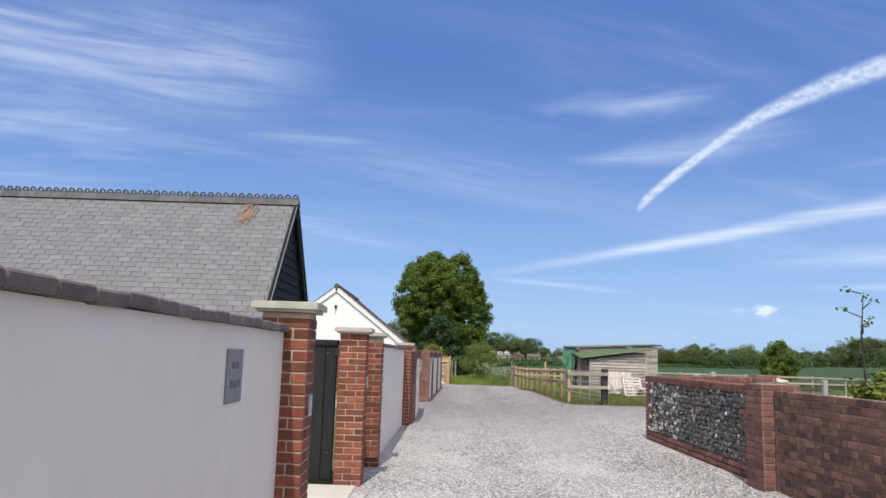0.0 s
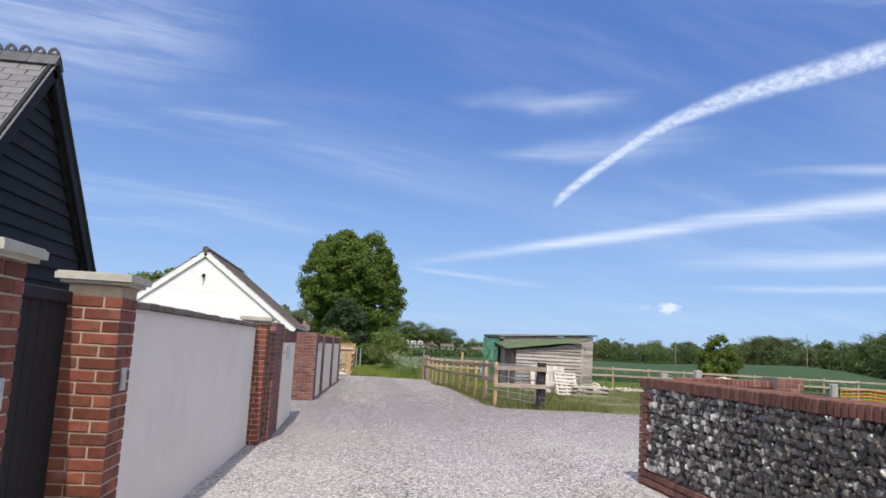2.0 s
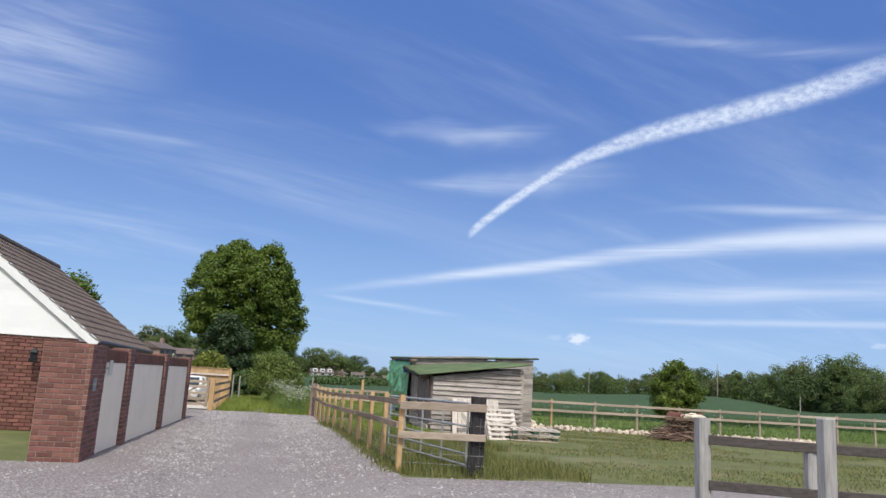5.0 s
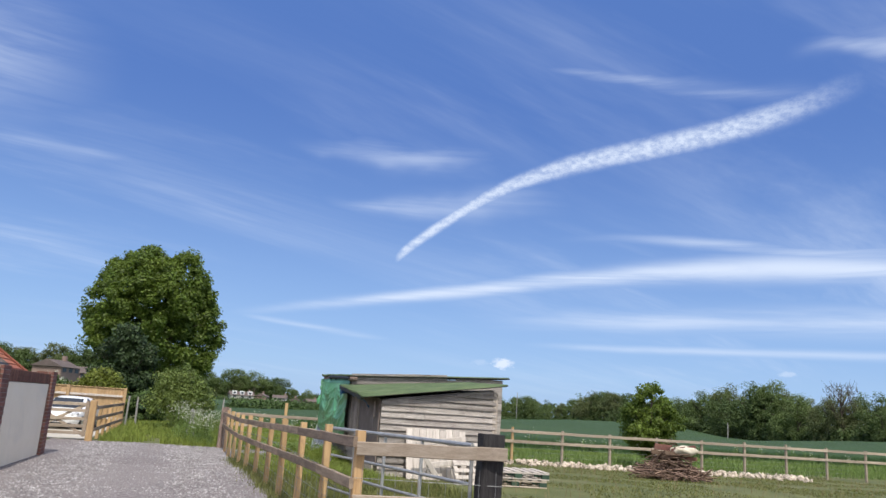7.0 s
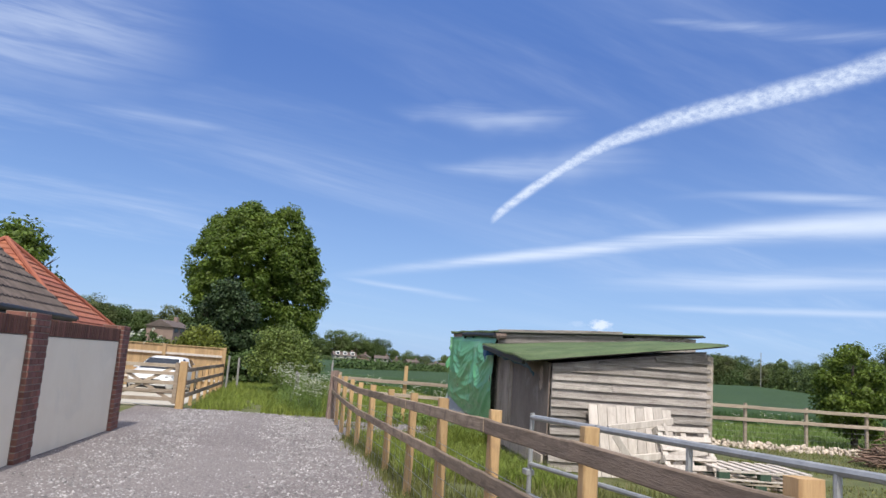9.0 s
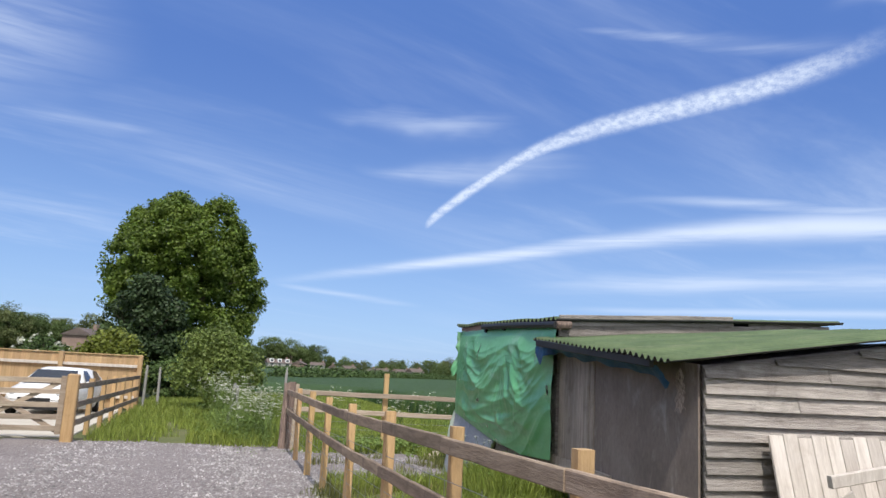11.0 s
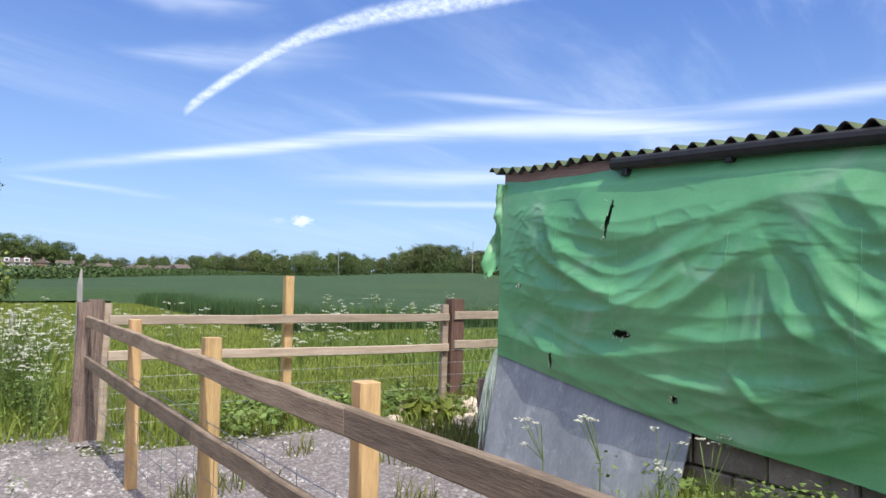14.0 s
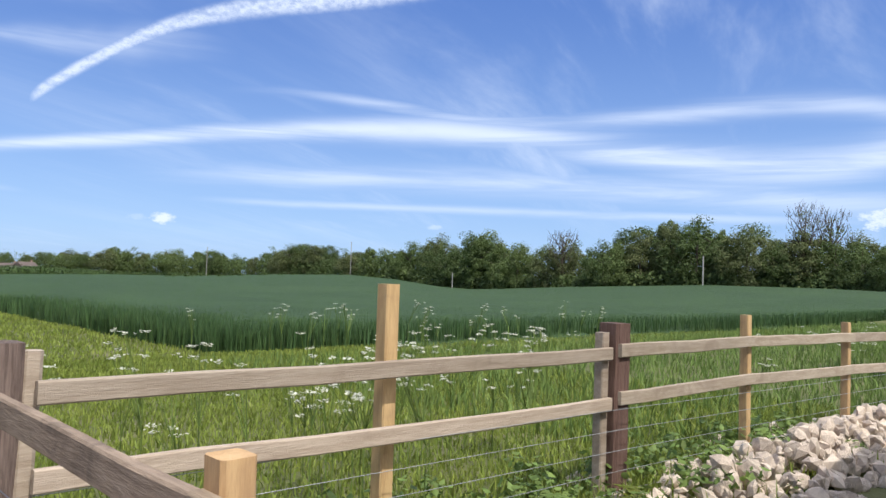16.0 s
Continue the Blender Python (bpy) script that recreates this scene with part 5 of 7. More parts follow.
for x, y, h in ((6.9, 18.9, 1.38), (10.2, 19.85, 1.25), (13.2, 21.5, 1.25)):
    ob = thing("marker_post", "short grey concrete fence post", "post", (x, y, 0), "grey posts")
    part("post", box(-0.06, 0.06, -0.06, 0.06, 0, h, 0.015), "grey_post", ob)


def barrier_net():
    ob = thing("barrier_net", "orange plastic barrier netting on thin stakes", "netting", (0, 0, 0))
    bm = bmesh.new()
    for k in range(7):
        z = 0.5 + k * 0.085
        pts = [(13.4 + i * 0.8, 24.2 - 0.08 * i + 0.1 * math.sin(i), z + 0.05 * math.sin(i * 1.9) - 0.012 * i * 0.2) for i in range(19)]
        tube(pts, 0.011, 4, bm=bm)
    for i in range(96):
        x = 13.4 + i * 0.15
        tube([(x, 24.2 - 0.015 * i, 0.48), (x, 24.2 - 0.015 * i, 1.02)], 0.006, 3, bm=bm)
    part("net", bm, "orange", ob)
    for i in range(7):
        part("stake", tube([(13.4 + i * 2.4, 24.28 - 0.24 * i, 0), (13.4 + i * 2.4, 24.28 - 0.24 * i, 1.1)], 0.012, 5), "metal_dark", ob)


barrier_net()


# ---- shed ----
def corrugated(name, a, b, c, d, waves, amp, parent, label):
    """A sheet with corrugations that run from edge a-d to edge b-c. a, b, c, d: corners; waves counted along a-d."""
    a, b, c, d = map(Vector, (a, b, c, d))
    n = waves * 8
    top, bot, faces = [], [], []
    m = 8
    for i in range(n + 1):
        f = i / n
        lift = amp * math.sin(f * waves * math.tau) + 0.012 * noise.noise((f * 6, 0, a.y))
        for j in range(m + 1):
            g = j / m
            p = a.lerp(d, f).lerp(b.lerp(c, f), g)
            z = lift + 0.015 * noise.noise((g * 3, f * 5, 2))
            top.append(p + Vector((0, 0, z + 0.004)))
            bot.append(p + Vector((0, 0, z - 0.004)))
    k = len(top)
    w = m + 1
    for i in range(n):
        for j in range(m):
            q = (i * w + j, i * w + j + 1, (i + 1) * w + j + 1, (i + 1) * w + j)
            faces.append(q[::-1])
            faces.append(tuple(k + v for v in q))
    for i in range(n):
        for j in (0, m):
            q = (i * w + j, (i + 1) * w + j, k + (i + 1) * w + j, k + i * w + j)
            faces.append(q)
    for j in range(m):
        for i in (0, n):
            faces.append((i * w + j, i * w + j + 1, k + i * w + j + 1, k + i * w + j))
    me = quick_mesh(name, top + bot, faces, True)
    me.materials.append(MAT["corrugated"])
    me.materials.append(MAT["corrugated_shade"])
    # undersides and cut edges take the colour with the shade painted in
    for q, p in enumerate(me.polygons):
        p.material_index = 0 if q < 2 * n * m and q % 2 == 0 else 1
    bm = bmesh.new()
    bm.from_mesh(me)
    bmesh.ops.recalc_face_normals(bm, faces=list(bm.faces))
    bm.to_mesh(me)
    bm.free()
    me.shade_smooth()
    return part(name, me, "corrugated", parent, label)


TARP_EDGE = [(38.45, 0.88), (37.6, 0.75), (36.76, 0.63), (35.8, 0.555), (35.0, 0.58)]


def tarp_low(y):
    for (ya, za), (yb, zb) in zip(TARP_EDGE, TARP_EDGE[1:]):
        if y >= yb:
            f = (ya - y) / (ya - yb)
            return za + (zb - za) * f
    return TARP_EDGE[-1][1]


def build_shed():
    ob = thing("shed", "ramshackle timber shed with a green tarpaulin and corrugated roofs", "shed", (0, 0, 0))
    xf, xb, y0, y1 = 6.50, 10.25, 35.12, 38.4
    part("main_wall", box(xf, xb, y0, y1, 0.0, 2.02), "shed_plank", ob)
    # block wall shown below the tarpaulin
    rnd = random.Random(12)
    for r in range(3):
        for c in range(5):
            piece("block", chamfered("block", 0.06, 0.43, 0.2, 0.01), "concrete_block", ob, Matrix.Translation((xf - 0.012 + rnd.uniform(-0.008, 0.008), 35.3 + c * 0.44 + 0.2 * (r % 2), 0.12 + r * 0.215)))
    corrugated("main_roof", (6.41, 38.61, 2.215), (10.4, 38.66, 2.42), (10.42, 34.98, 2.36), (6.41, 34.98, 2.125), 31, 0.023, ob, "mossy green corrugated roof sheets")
    # fascia under the front edge: two boards and a length of gutter
    part("fascia", beam((6.465, 38.475, 2.155), (6.465, 36.9, 2.122), 0.03, 0.09, seed=1, rough=0.003), "fascia", ob)
    part("fascia", beam((6.465, 36.895, 2.115), (6.465, 35.0, 2.045), 0.03, 0.09, seed=2, rough=0.003), "fascia", ob)
    part("gutter", tube([(6.42, 37.4, 2.14), (6.42, 36.2, 2.11), (6.42, 35.0, 2.06)], 0.04, 10), "metal_dark", ob, "black plastic gutter")
    for y in (37.3, 36.6, 35.7):
        part("gutter_bracket", box(6.40, 6.455, y - 0.02, y + 0.02, 2.06, 2.125, 0.004), "metal_dark", ob)
    # boards of the main block above the lean-to roof
    for k in range(4):
        z = 1.76 + 0.12 * k
        for xa, xb2 in ((6.48, 8.2 + 0.2 * k), (8.21 + 0.2 * k, 10.26)):
            if k == 3 and xa > 8:
                continue
            za, zb = z + 0.062 * (xa - 6.5), z + 0.062 * (xb2 - 6.5)
            part("plank", beam((xa, 35.09 - 0.012 * k, za), (xb2, 35.09 - 0.012 * k, zb), 0.022, 0.125, 0.003, 0, 0.004, seed=k * 3 + int(xa)), "shed_plank", ob)
    part("rafter_end", tube([(6.42, 35.02, 2.06), (6.6, 35.02, 2.07)], 0.05, 8), "old_post", ob)
    # lean-to: south wall of overlapping boards
    lx0, lx1, ly = 6.58, 9.04, 32.58
    lw = box(lx0 + 0.03, lx1 - 0.03, ly + 0.05, y0 - 0.01, 0.0, 1.55)
    for v in lw.verts:
        if v.co.z > 1:
            v.co.z = 1.625 + 0.142 * (v.co.x - lx0)
    part("lean_wall", lw, "shed_plank", ob)
    n = 17
    for k in range(n):
        z0 = 0.16 + k * 0.125
        x_from = lx0
        top_here = lambda x: 1.61 + (x - lx0) * 0.142
        if z0 + 0.05 > top_here(lx0):
            x_from = lx0 + (z0 + 0.05 - 1.61) / 0.142
        if x_from > lx1 - 0.2:
            continue
        cut = x_from + (lx1 - x_from) * rnd.uniform(0.35, 0.65)
        spans = ((x_from, cut - 0.003), (cut + 0.003, lx1)) if k % 2 else ((x_from, lx1),)
        for xa, xb2 in spans:
            bm = bmesh.new()
            m = 7
            prof = [(-0.044, 0.0), (-0.012, 0.0), (0.012, 0.145), (-0.002, 0.145)]
            rings = []
            for i in range(m + 1):
                x = xa + (xb2 - xa) * i / m
                w = 0.006 * noise.noise((x * 1.5, k * 3.1, 0)) + 0.004 * math.sin(x * 2 + k)
                rings.append([bm.verts.new((x, ly + yy + 0.5 * w, min(z0 + zz + w, top_here(x) + (0.004 if zz else 0.0)))) for yy, zz in prof])
            for r0, r1 in zip(rings, rings[1:]):
                for q in range(4):
                    bm.faces.new((r0[q], r1[q], r1[(q + 1) % 4], r0[(q + 1) % 4]))
            bm.faces.new(rings[0])
            bm.faces.new(rings[-1][::-1])
            bmesh.ops.recalc_face_normals(bm, faces=list(bm.faces))
            part("plank", bm, "shed_plank", ob)
    part("corner_post", box(lx1 - 0.06, lx1 + 0.04, ly - 0.03, ly + 0.07, 0, 1.9, 0.006), "shed_plank_y", ob)
    # main block flank beyond the lean-to
    for k in range(15):
        z0 = 0.16 + k * 0.142
        part("plank", beam((9.05, 35.08, z0 + 0.07), (10.27, 35.08, z0 + 0.075), 0.024, 0.15, 0.003, 0, 0.003, seed=90 + k), "shed_plank", ob)
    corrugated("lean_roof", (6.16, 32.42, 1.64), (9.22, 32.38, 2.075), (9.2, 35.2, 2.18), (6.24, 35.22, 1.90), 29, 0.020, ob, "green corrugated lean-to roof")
    part("eaves_rail", beam((6.24, 35.1, 1.85), (6.21, 32.75, 1.625), 0.04, 0.07, seed=5), "metal_dark", ob, "dark eaves rail")
    # front of the lean-to
    fb = box(6.555, 6.575, 32.62, 34.38, 0.35, 1.80, 0.0)
    for v in fb.verts:
        if v.co.z > 1:
            v.co.z = 1.615 + 0.093 * (v.co.y - 32.4)
    part("front_board", fb, "hard_board", ob, "smeared brown weathered board")
    yy = 35.1
    for w in (0.15, 0.13, 0.17, 0.13, 0.12):
        part("upright_plank", box(6.52, 6.55, yy - w + 0.004, yy, 0.62, 1.80, 0.004), "shed_plank_y", ob)
        yy -= w
    part("jamb", box(6.535, 6.60, 34.33, 34.41, 0.3, 1.78, 0.006), "shed_plank_y", ob)
    part("low_plank", beam((6.50, 35.12, 0.55), (6.50, 33.9, 0.50), 0.03, 0.16, seed=6), "shed_plank_y", ob)
    part("low_plank", beam((6.50, 34.9, 0.38), (6.50, 32.6, 0.28), 0.03, 0.17, seed=7), "shed_plank_y", ob)
    return ob


build_shed()


# folds of the tarpaulin: strength, half width, then the line of the crest as y and z
FOLDS = (
    (0.045, 0.085, ((38.21, 1.39), (37.71, 1.36), (37.25, 1.38))), (0.038, 0.06, ((37.97, 1.84), (37.82, 1.63), (37.70, 1.46))),
    (0.060, 0.10, ((36.33, 1.63), (36.59, 1.49), (36.89, 1.27), (37.23, 1.14))), (0.060, 0.09, ((36.36, 1.58), (36.27, 1.31), (36.08, 1.16), (35.73, 1.12))),
    (0.045, 0.07, ((36.13, 1.58), (36.0, 1.31), (35.73, 1.17), (35.5, 1.1))), (0.050, 0.10, ((38.3, 1.02), (37.54, 0.95), (36.57, 1.11), (35.91, 1.08))),
    (0.040, 0.08, ((36.02, 1.96), (35.82, 1.71), (35.48, 1.61))), (0.045, 0.08, ((35.82, 1.56), (35.54, 1.52), (35.16, 1.68))),
    (0.060, 0.10, ((35.98, 0.94), (35.65, 0.91), (35.46, 1.04), (35.07, 1.36))), (0.035, 0.07, ((38.2, 0.92), (37.4, 0.80), (36.42, 0.92))),
    (0.035, 0.07, ((37.77, 1.22), (37.18, 1.30), (36.77, 1.50))), (0.050, 0.09, ((35.55, 0.67), (35.25, 0.96), (35.03, 1.14))),
    (0.035, 0.07, ((35.34, 2.0), (35.22, 1.76), (35.04, 1.70))), (0.040, 0.075, ((37.69, 1.94), (37.43, 1.76), (37.06, 1.72))),
    (0.035, 0.06, ((36.56, 1.01), (36.32, 0.83), (35.98, 0.80))), (0.025, 0.07, ((36.7, 1.76), (36.32, 1.86), (36.02, 1.86))),
)


def loose_folds(seed):
    """Lesser folds: swags slung between the nails, pleats that fan from the middle nail, and short crinkles."""
    rnd = random.Random(seed)
    out = []
    for (ya, za), (yb, zb), count in (((38.3, 1.95), (36.4, 1.95), 7), ((36.3, 1.95), (35.1, 1.95), 7), ((38.4, 1.45), (35.06, 1.5), 5), ((37.9, 1.2), (35.05, 1.4), 6)):
        for k in range(count):
            f = (k + rnd.uniform(0.2, 0.8)) / count
            low, lean = 0.12 + 0.75 * f, rnd.uniform(0.35, 0.65)
            y0, y1 = ya + (yb - ya) * rnd.uniform(0.0, 0.18), yb + (ya - yb) * rnd.uniform(0.0, 0.18)
            zm = (za + zb) / 2 - low
            out.append((rnd.uniform(0.010, 0.022), rnd.uniform(0.03, 0.055), ((y0, za - low * 0.45), (y0 + (y1 - y0) * lean, zm), (y1, zb - low * rnd.uniform(0.3, 0.6)))))
    for k in range(13):
        g = -1.15 + 2.3 * (k + rnd.uniform(0.1, 0.9)) / 13
        r0, r1 = rnd.uniform(0.15, 0.4), rnd.uniform(0.6, 1.0)
        at = lambda r: (36.36 - math.sin(g) * r * 1.15, 1.90 - math.cos(g) * r - 0.1 * r * r)
        out.append((rnd.uniform(0.006, 0.012), rnd.uniform(0.025, 0.045), (at(r0), at((r0 + r1) / 2), at(r1))))
    for k in range(120):
        corner = k < 70
        y, z = (rnd.gauss(38.05, 0.28), rnd.uniform(1.15, 1.95)) if corner else (rnd.uniform(35.1, 37.8), rnd.uniform(0.75, 1.95))
        t, ln = rnd.gauss(0.0, 0.55), rnd.uniform(0.05, 0.17)
        out.append((rnd.uniform(0.002, 0.0048), rnd.uniform(0.007, 0.014), ((y, z), (y + ln * math.cos(t), z + ln * math.sin(t)))))
    return out


def tarpaulin():
    ob = thing("tarpaulin", "torn green tarpaulin hung in folds over the shed front", "tarpaulin", (0, 0, 0))
    ny, nz = 300, 190
    gi, gj = np.meshgrid(np.arange(ny + 1) / ny, np.arange(nz + 1) / nz)
    y = 38.46 - (38.46 - 35.03) * gi
    low = np.array([tarp_low(v) for v in y[0]])[None, :]
    z = 2.13 - 0.05 * gi + (low - 2.13 + 0.05 * gi) * gj
    # gentle wander so that no crest is a clean curve
    wy, wz = np.zeros_like(y), np.zeros_like(y)
    fine = np.zeros_like(y)
    for j in range(nz + 1):
        for i in range(ny + 1):
            a, b = y[j, i], z[j, i]
            wy[j, i] = 0.03 * noise.noise((a * 2.1, b * 2.1, 2)) + 0.008 * noise.noise((a * 9, b * 9, 5))
            wz[j, i] = 0.03 * noise.noise((a * 2.1, b * 2.1, 7)) + 0.008 * noise.noise((a * 9, b * 9, 8))
            fine[j, i] = 0.006 * noise.noise((a * 2.2, b * 3.0, 9.0)) + 0.0012 * noise.noise((a * 9, b * 11, 4))
    d = np.zeros_like(y)
    for amp, half, line in [(q[0] * (0.72 if q[2][0][1] > 1.3 else 1.0), q[1] * 0.95, q[2]) for q in FOLDS] + loose_folds(8):
        best = np.full_like(y, 9.0)
        side = np.zeros_like(y)
        along = np.zeros_like(y)
        n = len(line) - 1
        cuts = 6 if n > 1 else 1

        def at(f):
            q = min(int(f), n - 1)
            p0, p1, p2, p3 = (line[max(0, min(n, q + o))] for o in (-1, 0, 1, 2))
            g = f - q
            return [0.5 * (2 * p1[c] + (p2[c] - p0[c]) * g + (2 * p0[c] - 5 * p1[c] + 4 * p2[c] - p3[c]) * g * g + (3 * p1[c] - p0[c] - 3 * p2[c] + p3[c]) * g ** 3) for c in (0, 1)]

        for k in range(n * cuts):
            (ya, za), (yb, zb) = at(k / cuts), at((k + 1) / cuts)
            ly, lz = yb - ya, zb - za
            ll = ly * ly + lz * lz + 1e-9
            py, pz = y + wy - ya, z + wz - za
            f = np.clip((py * ly + pz * lz) / ll, 0, 1)
            dist = np.hypot(py - f * ly, pz - f * lz)
            hit = dist < best
            best = np.where(hit, dist, best)
            side = np.where(hit, pz - f * lz, side)
            along = np.where(hit, (k + f) / (cuts * n), along)
        taper = np.sqrt(np.clip(np.sin(np.pi * np.clip(along, 0.03, 0.97)), 0, 1))
        # the upper flank lies flat, the lower one turns in sharply
        reach = half * np.where(side > 0, 1.9, 0.9)
        d += amp * taper * np.exp(-(best / reach) ** 1.35)
    edge = np.minimum(1.0, gj * 14)
    belly = 0.06 * np.sin(np.pi * np.sqrt(gj)) * (0.4 + 0.6 * np.sin(np.pi * gi))
    x = 6.452 - (belly + d + fine) * edge - 0.05 * gj
    verts = [(float(a), float(b), float(c)) for a, b, c in zip(x.ravel(), y.ravel(), z.ravel())]
    w = ny + 1
    # tears: y, z, half length, half width, lean
    tears = ((37.385, 1.805, 0.115, 0.016, -0.13), (37.235, 1.13, 0.022, 0.075, 0.1), (37.855, 0.915, 0.055, 0.012, -0.27), (36.88, 0.80, 0.022, 0.02, 0.0), (35.435, 1.695, 0.045, 0.014, 0.1), (35.12, 1.34, 0.05, 0.018, 0.25), (38.22, 1.385, 0.010, 0.022, 0.0))
    faces = []
    for j in range(nz):
        for i in range(ny):
            b, c = verts[j * w + i][1:]
            r = 9.0
            for ty, tz, hh, hw, lean in tears:
                u, v = (b - ty - lean * (c - tz)) / hw, (c - tz) / hh
                r = min(r, math.hypot(u, v) + 0.30 * noise.noise((b * 60, c * 60, 1)))
            if r > 1:
                faces.append((j * w + i, (j + 1) * w + i, (j + 1) * w + i + 1, j * w + i + 1))
    part("sheet", quick_mesh("sheet", verts, faces, True), "tarp", ob)
    # white threads of the torn weave
    rnd = random.Random(5)
    th = bmesh.new()
    for ty, tz, hh, hw, lean in tears:
        xx = 6.30
        for k in range(9):
            a = rnd.uniform(0, math.tau)
            p = Vector((xx + rnd.uniform(-0.01, 0.03), ty + hw * 0.95 * math.cos(a) + lean * hh * math.sin(a), tz + hh * 0.95 * math.sin(a)))
            near = min(range(0, len(verts), 7), key=lambda q: abs(verts[q][1] - p.y) + abs(verts[q][2] - p.z)) if k == 0 else near
            p.x = verts[near][0] - 0.006
            tube([p, p + Vector((-0.004, rnd.uniform(-0.015, 0.015), rnd.uniform(-0.03, 0.012)))], 0.0022, 3, bm=th)
    tagged(part("loose_threads", th, "flower", ob, "white torn threads"), kind="stuff")
    # seams sewn down the sheet
    for ys in (37.83, 37.30, 36.55, 35.9, 35.45):
        col = min(range(ny + 1), key=lambda q: abs(y[0, q] - ys))
        pts = [Vector(verts[j * w + col]) - Vector((0.0025, 0, 0)) for j in range(rnd.randint(20, 80), rnd.randint(110, nz - 4), 3)]
        part("seam", tube(pts, 0.001, 4), "tarp_seam", ob)
    # the end that wraps round the corner and hangs torn
    verts, faces = [], []
    for j in range(33):
        for i in range(13):
            f, g = i / 12, j / 32
            out = 0.21 * f * (0.25 + 0.75 * math.sin(min(1.0, g * 1.15) * 1.9)) * (1.0 - 0.12 * g)
            zz = 2.11 - 0.60 * g - 0.10 * f * g + 0.03 * noise.noise((f * 7, 3, g)) * (g > 0.9)
            verts.append((6.43 - 0.05 * f * g + 0.05 * f * math.sin(g * 7 + f * 5) + 0.035 * noise.noise((f * 4, g * 7, 1)) + 0.012 * noise.noise((f * 11, g * 19, 4)), 38.44 + 0.8 * out, zz))
    for j in range(32):
        for i in range(12):
            if not (j > 29 and (i * 7 + j * 3) % 5 == 0):
                faces.append((j * 13 + i, j * 13 + i + 1, (j + 1) * 13 + i + 1, (j + 1) * 13 + i))
    part("torn_flap", quick_mesh("torn_flap", verts, faces, True), "tarp", ob)
    sp = thing("stub_post", "short rotten grey post beside the steel sheet", "post", (6.47, 38.66, 0))
    part("post", beam((0, 0, -0.1), (-0.02, 0, 0.68), 0.10, 0.09, 0.015, 0, 0.008, up=(0, 1, 0), cuts=6, seed=44), "old_post", sp)
    st = bmesh.new()
    for k in range(330):
        f = rnd.random()
        a = Vector((6.41 - 0.02 * f, 38.45 + 0.04 * f, 0.95 - 0.06 * f))
        b = a + Vector((rnd.gauss(-0.03, 0.015), rnd.gauss(0.02, 0.014) + 0.03 * f, -0.3))
        c = b + Vector((rnd.gauss(0.0, 0.015), rnd.gauss(0.01, 0.018), -rnd.uniform(0.1, 0.42)))
        tube([a, a.lerp(b, 0.5) + Vector((0, 0.015, 0)), b, c], 0.0035, 3, bm=st)
    tagged(part("frayed_plastic", st, "frayed", ob, "pale frayed plastic strands"), kind="stuff")
    sh = thing("steel_sheet", "grey sheet steel panel leaning under the tarpaulin", "sheet", (0, 0, 0))
    bm = bmesh.new()
    q = [(6.24, 38.44, 0.0), (6.24, 36.86, 0.0), (6.425, 36.80, 0.70), (6.425, 38.46, 0.94)]
    a = [bm.verts.new(p) for p in q]
    b = [bm.verts.new((p[0] + 0.012, p[1], p[2])) for p in q]
    bm.faces.new(a)
    bm.faces.new(b[::-1])
    for k in range(4):
        bm.faces.new((a[(k + 1) % 4], a[k], b[k], b[(k + 1) % 4]))
    bmesh.ops.recalc_face_normals(bm, faces=list(bm.faces))
    part("sheet", bm, "sheet", sh)
    bt = thing("blue_tarpaulin", "ragged blue tarpaulin tucked under the lean-to eaves", "tarpaulin", (0, 0, 0))
    verts, faces = [], []
    n = 60
    for i in range(n + 1):
        f = i / n
        y = 35.2 - 2.45 * f
        top = 1.86 - 0.25 * f
        drop = 0.10 + 0.05 * noise.noise((f * 9, 0, 0)) + 0.12 * math.exp(-((f - 0.05) / 0.04) ** 2) + 0.09 * math.exp(-((f - 0.97) / 0.03) ** 2)
        for j in range(5):
            g = j / 4
            verts.append((6.26 + 0.03 * noise.noise((f * 14, g * 2, 3)) + 0.12 * g * (f > 0.1), y, top - drop * g))
    for name, i0, i1 in (("corner_tail", 0, 7), ("sheet", 7, 56), ("end_tail", 56, n)):
        strip = [(i * 5 + j, (i + 1) * 5 + j, (i + 1) * 5 + j + 1, i * 5 + j + 1) for i in range(i1 - i0) for j in range(4)]
        part(name, quick_mesh(name, verts[i0 * 5:(i1 + 1) * 5], strip, True), "blue_tarp", bt)
    tw = thing("twine", "tangle of pale baling twine hanging on the shed", "twine", (6.50, 32.78, 1.5))
    bm = bmesh.new()
    for k in range(14):
        p = [Vector((0, 0, 0.1))]
        for s in range(7):
            p.append(Vector((rnd.uniform(-0.03, 0.01), 0.05 * math.sin(s * 1.3 + k) + rnd.uniform(-0.03, 0.03), 0.02 - 0.045 * s + rnd.uniform(-0.03, 0.03))))
        tube(p, 0.0025, 3, bm=bm)
    tagged(part("tangle", bm, "twine", tw), kind="stuff")


tarpaulin()


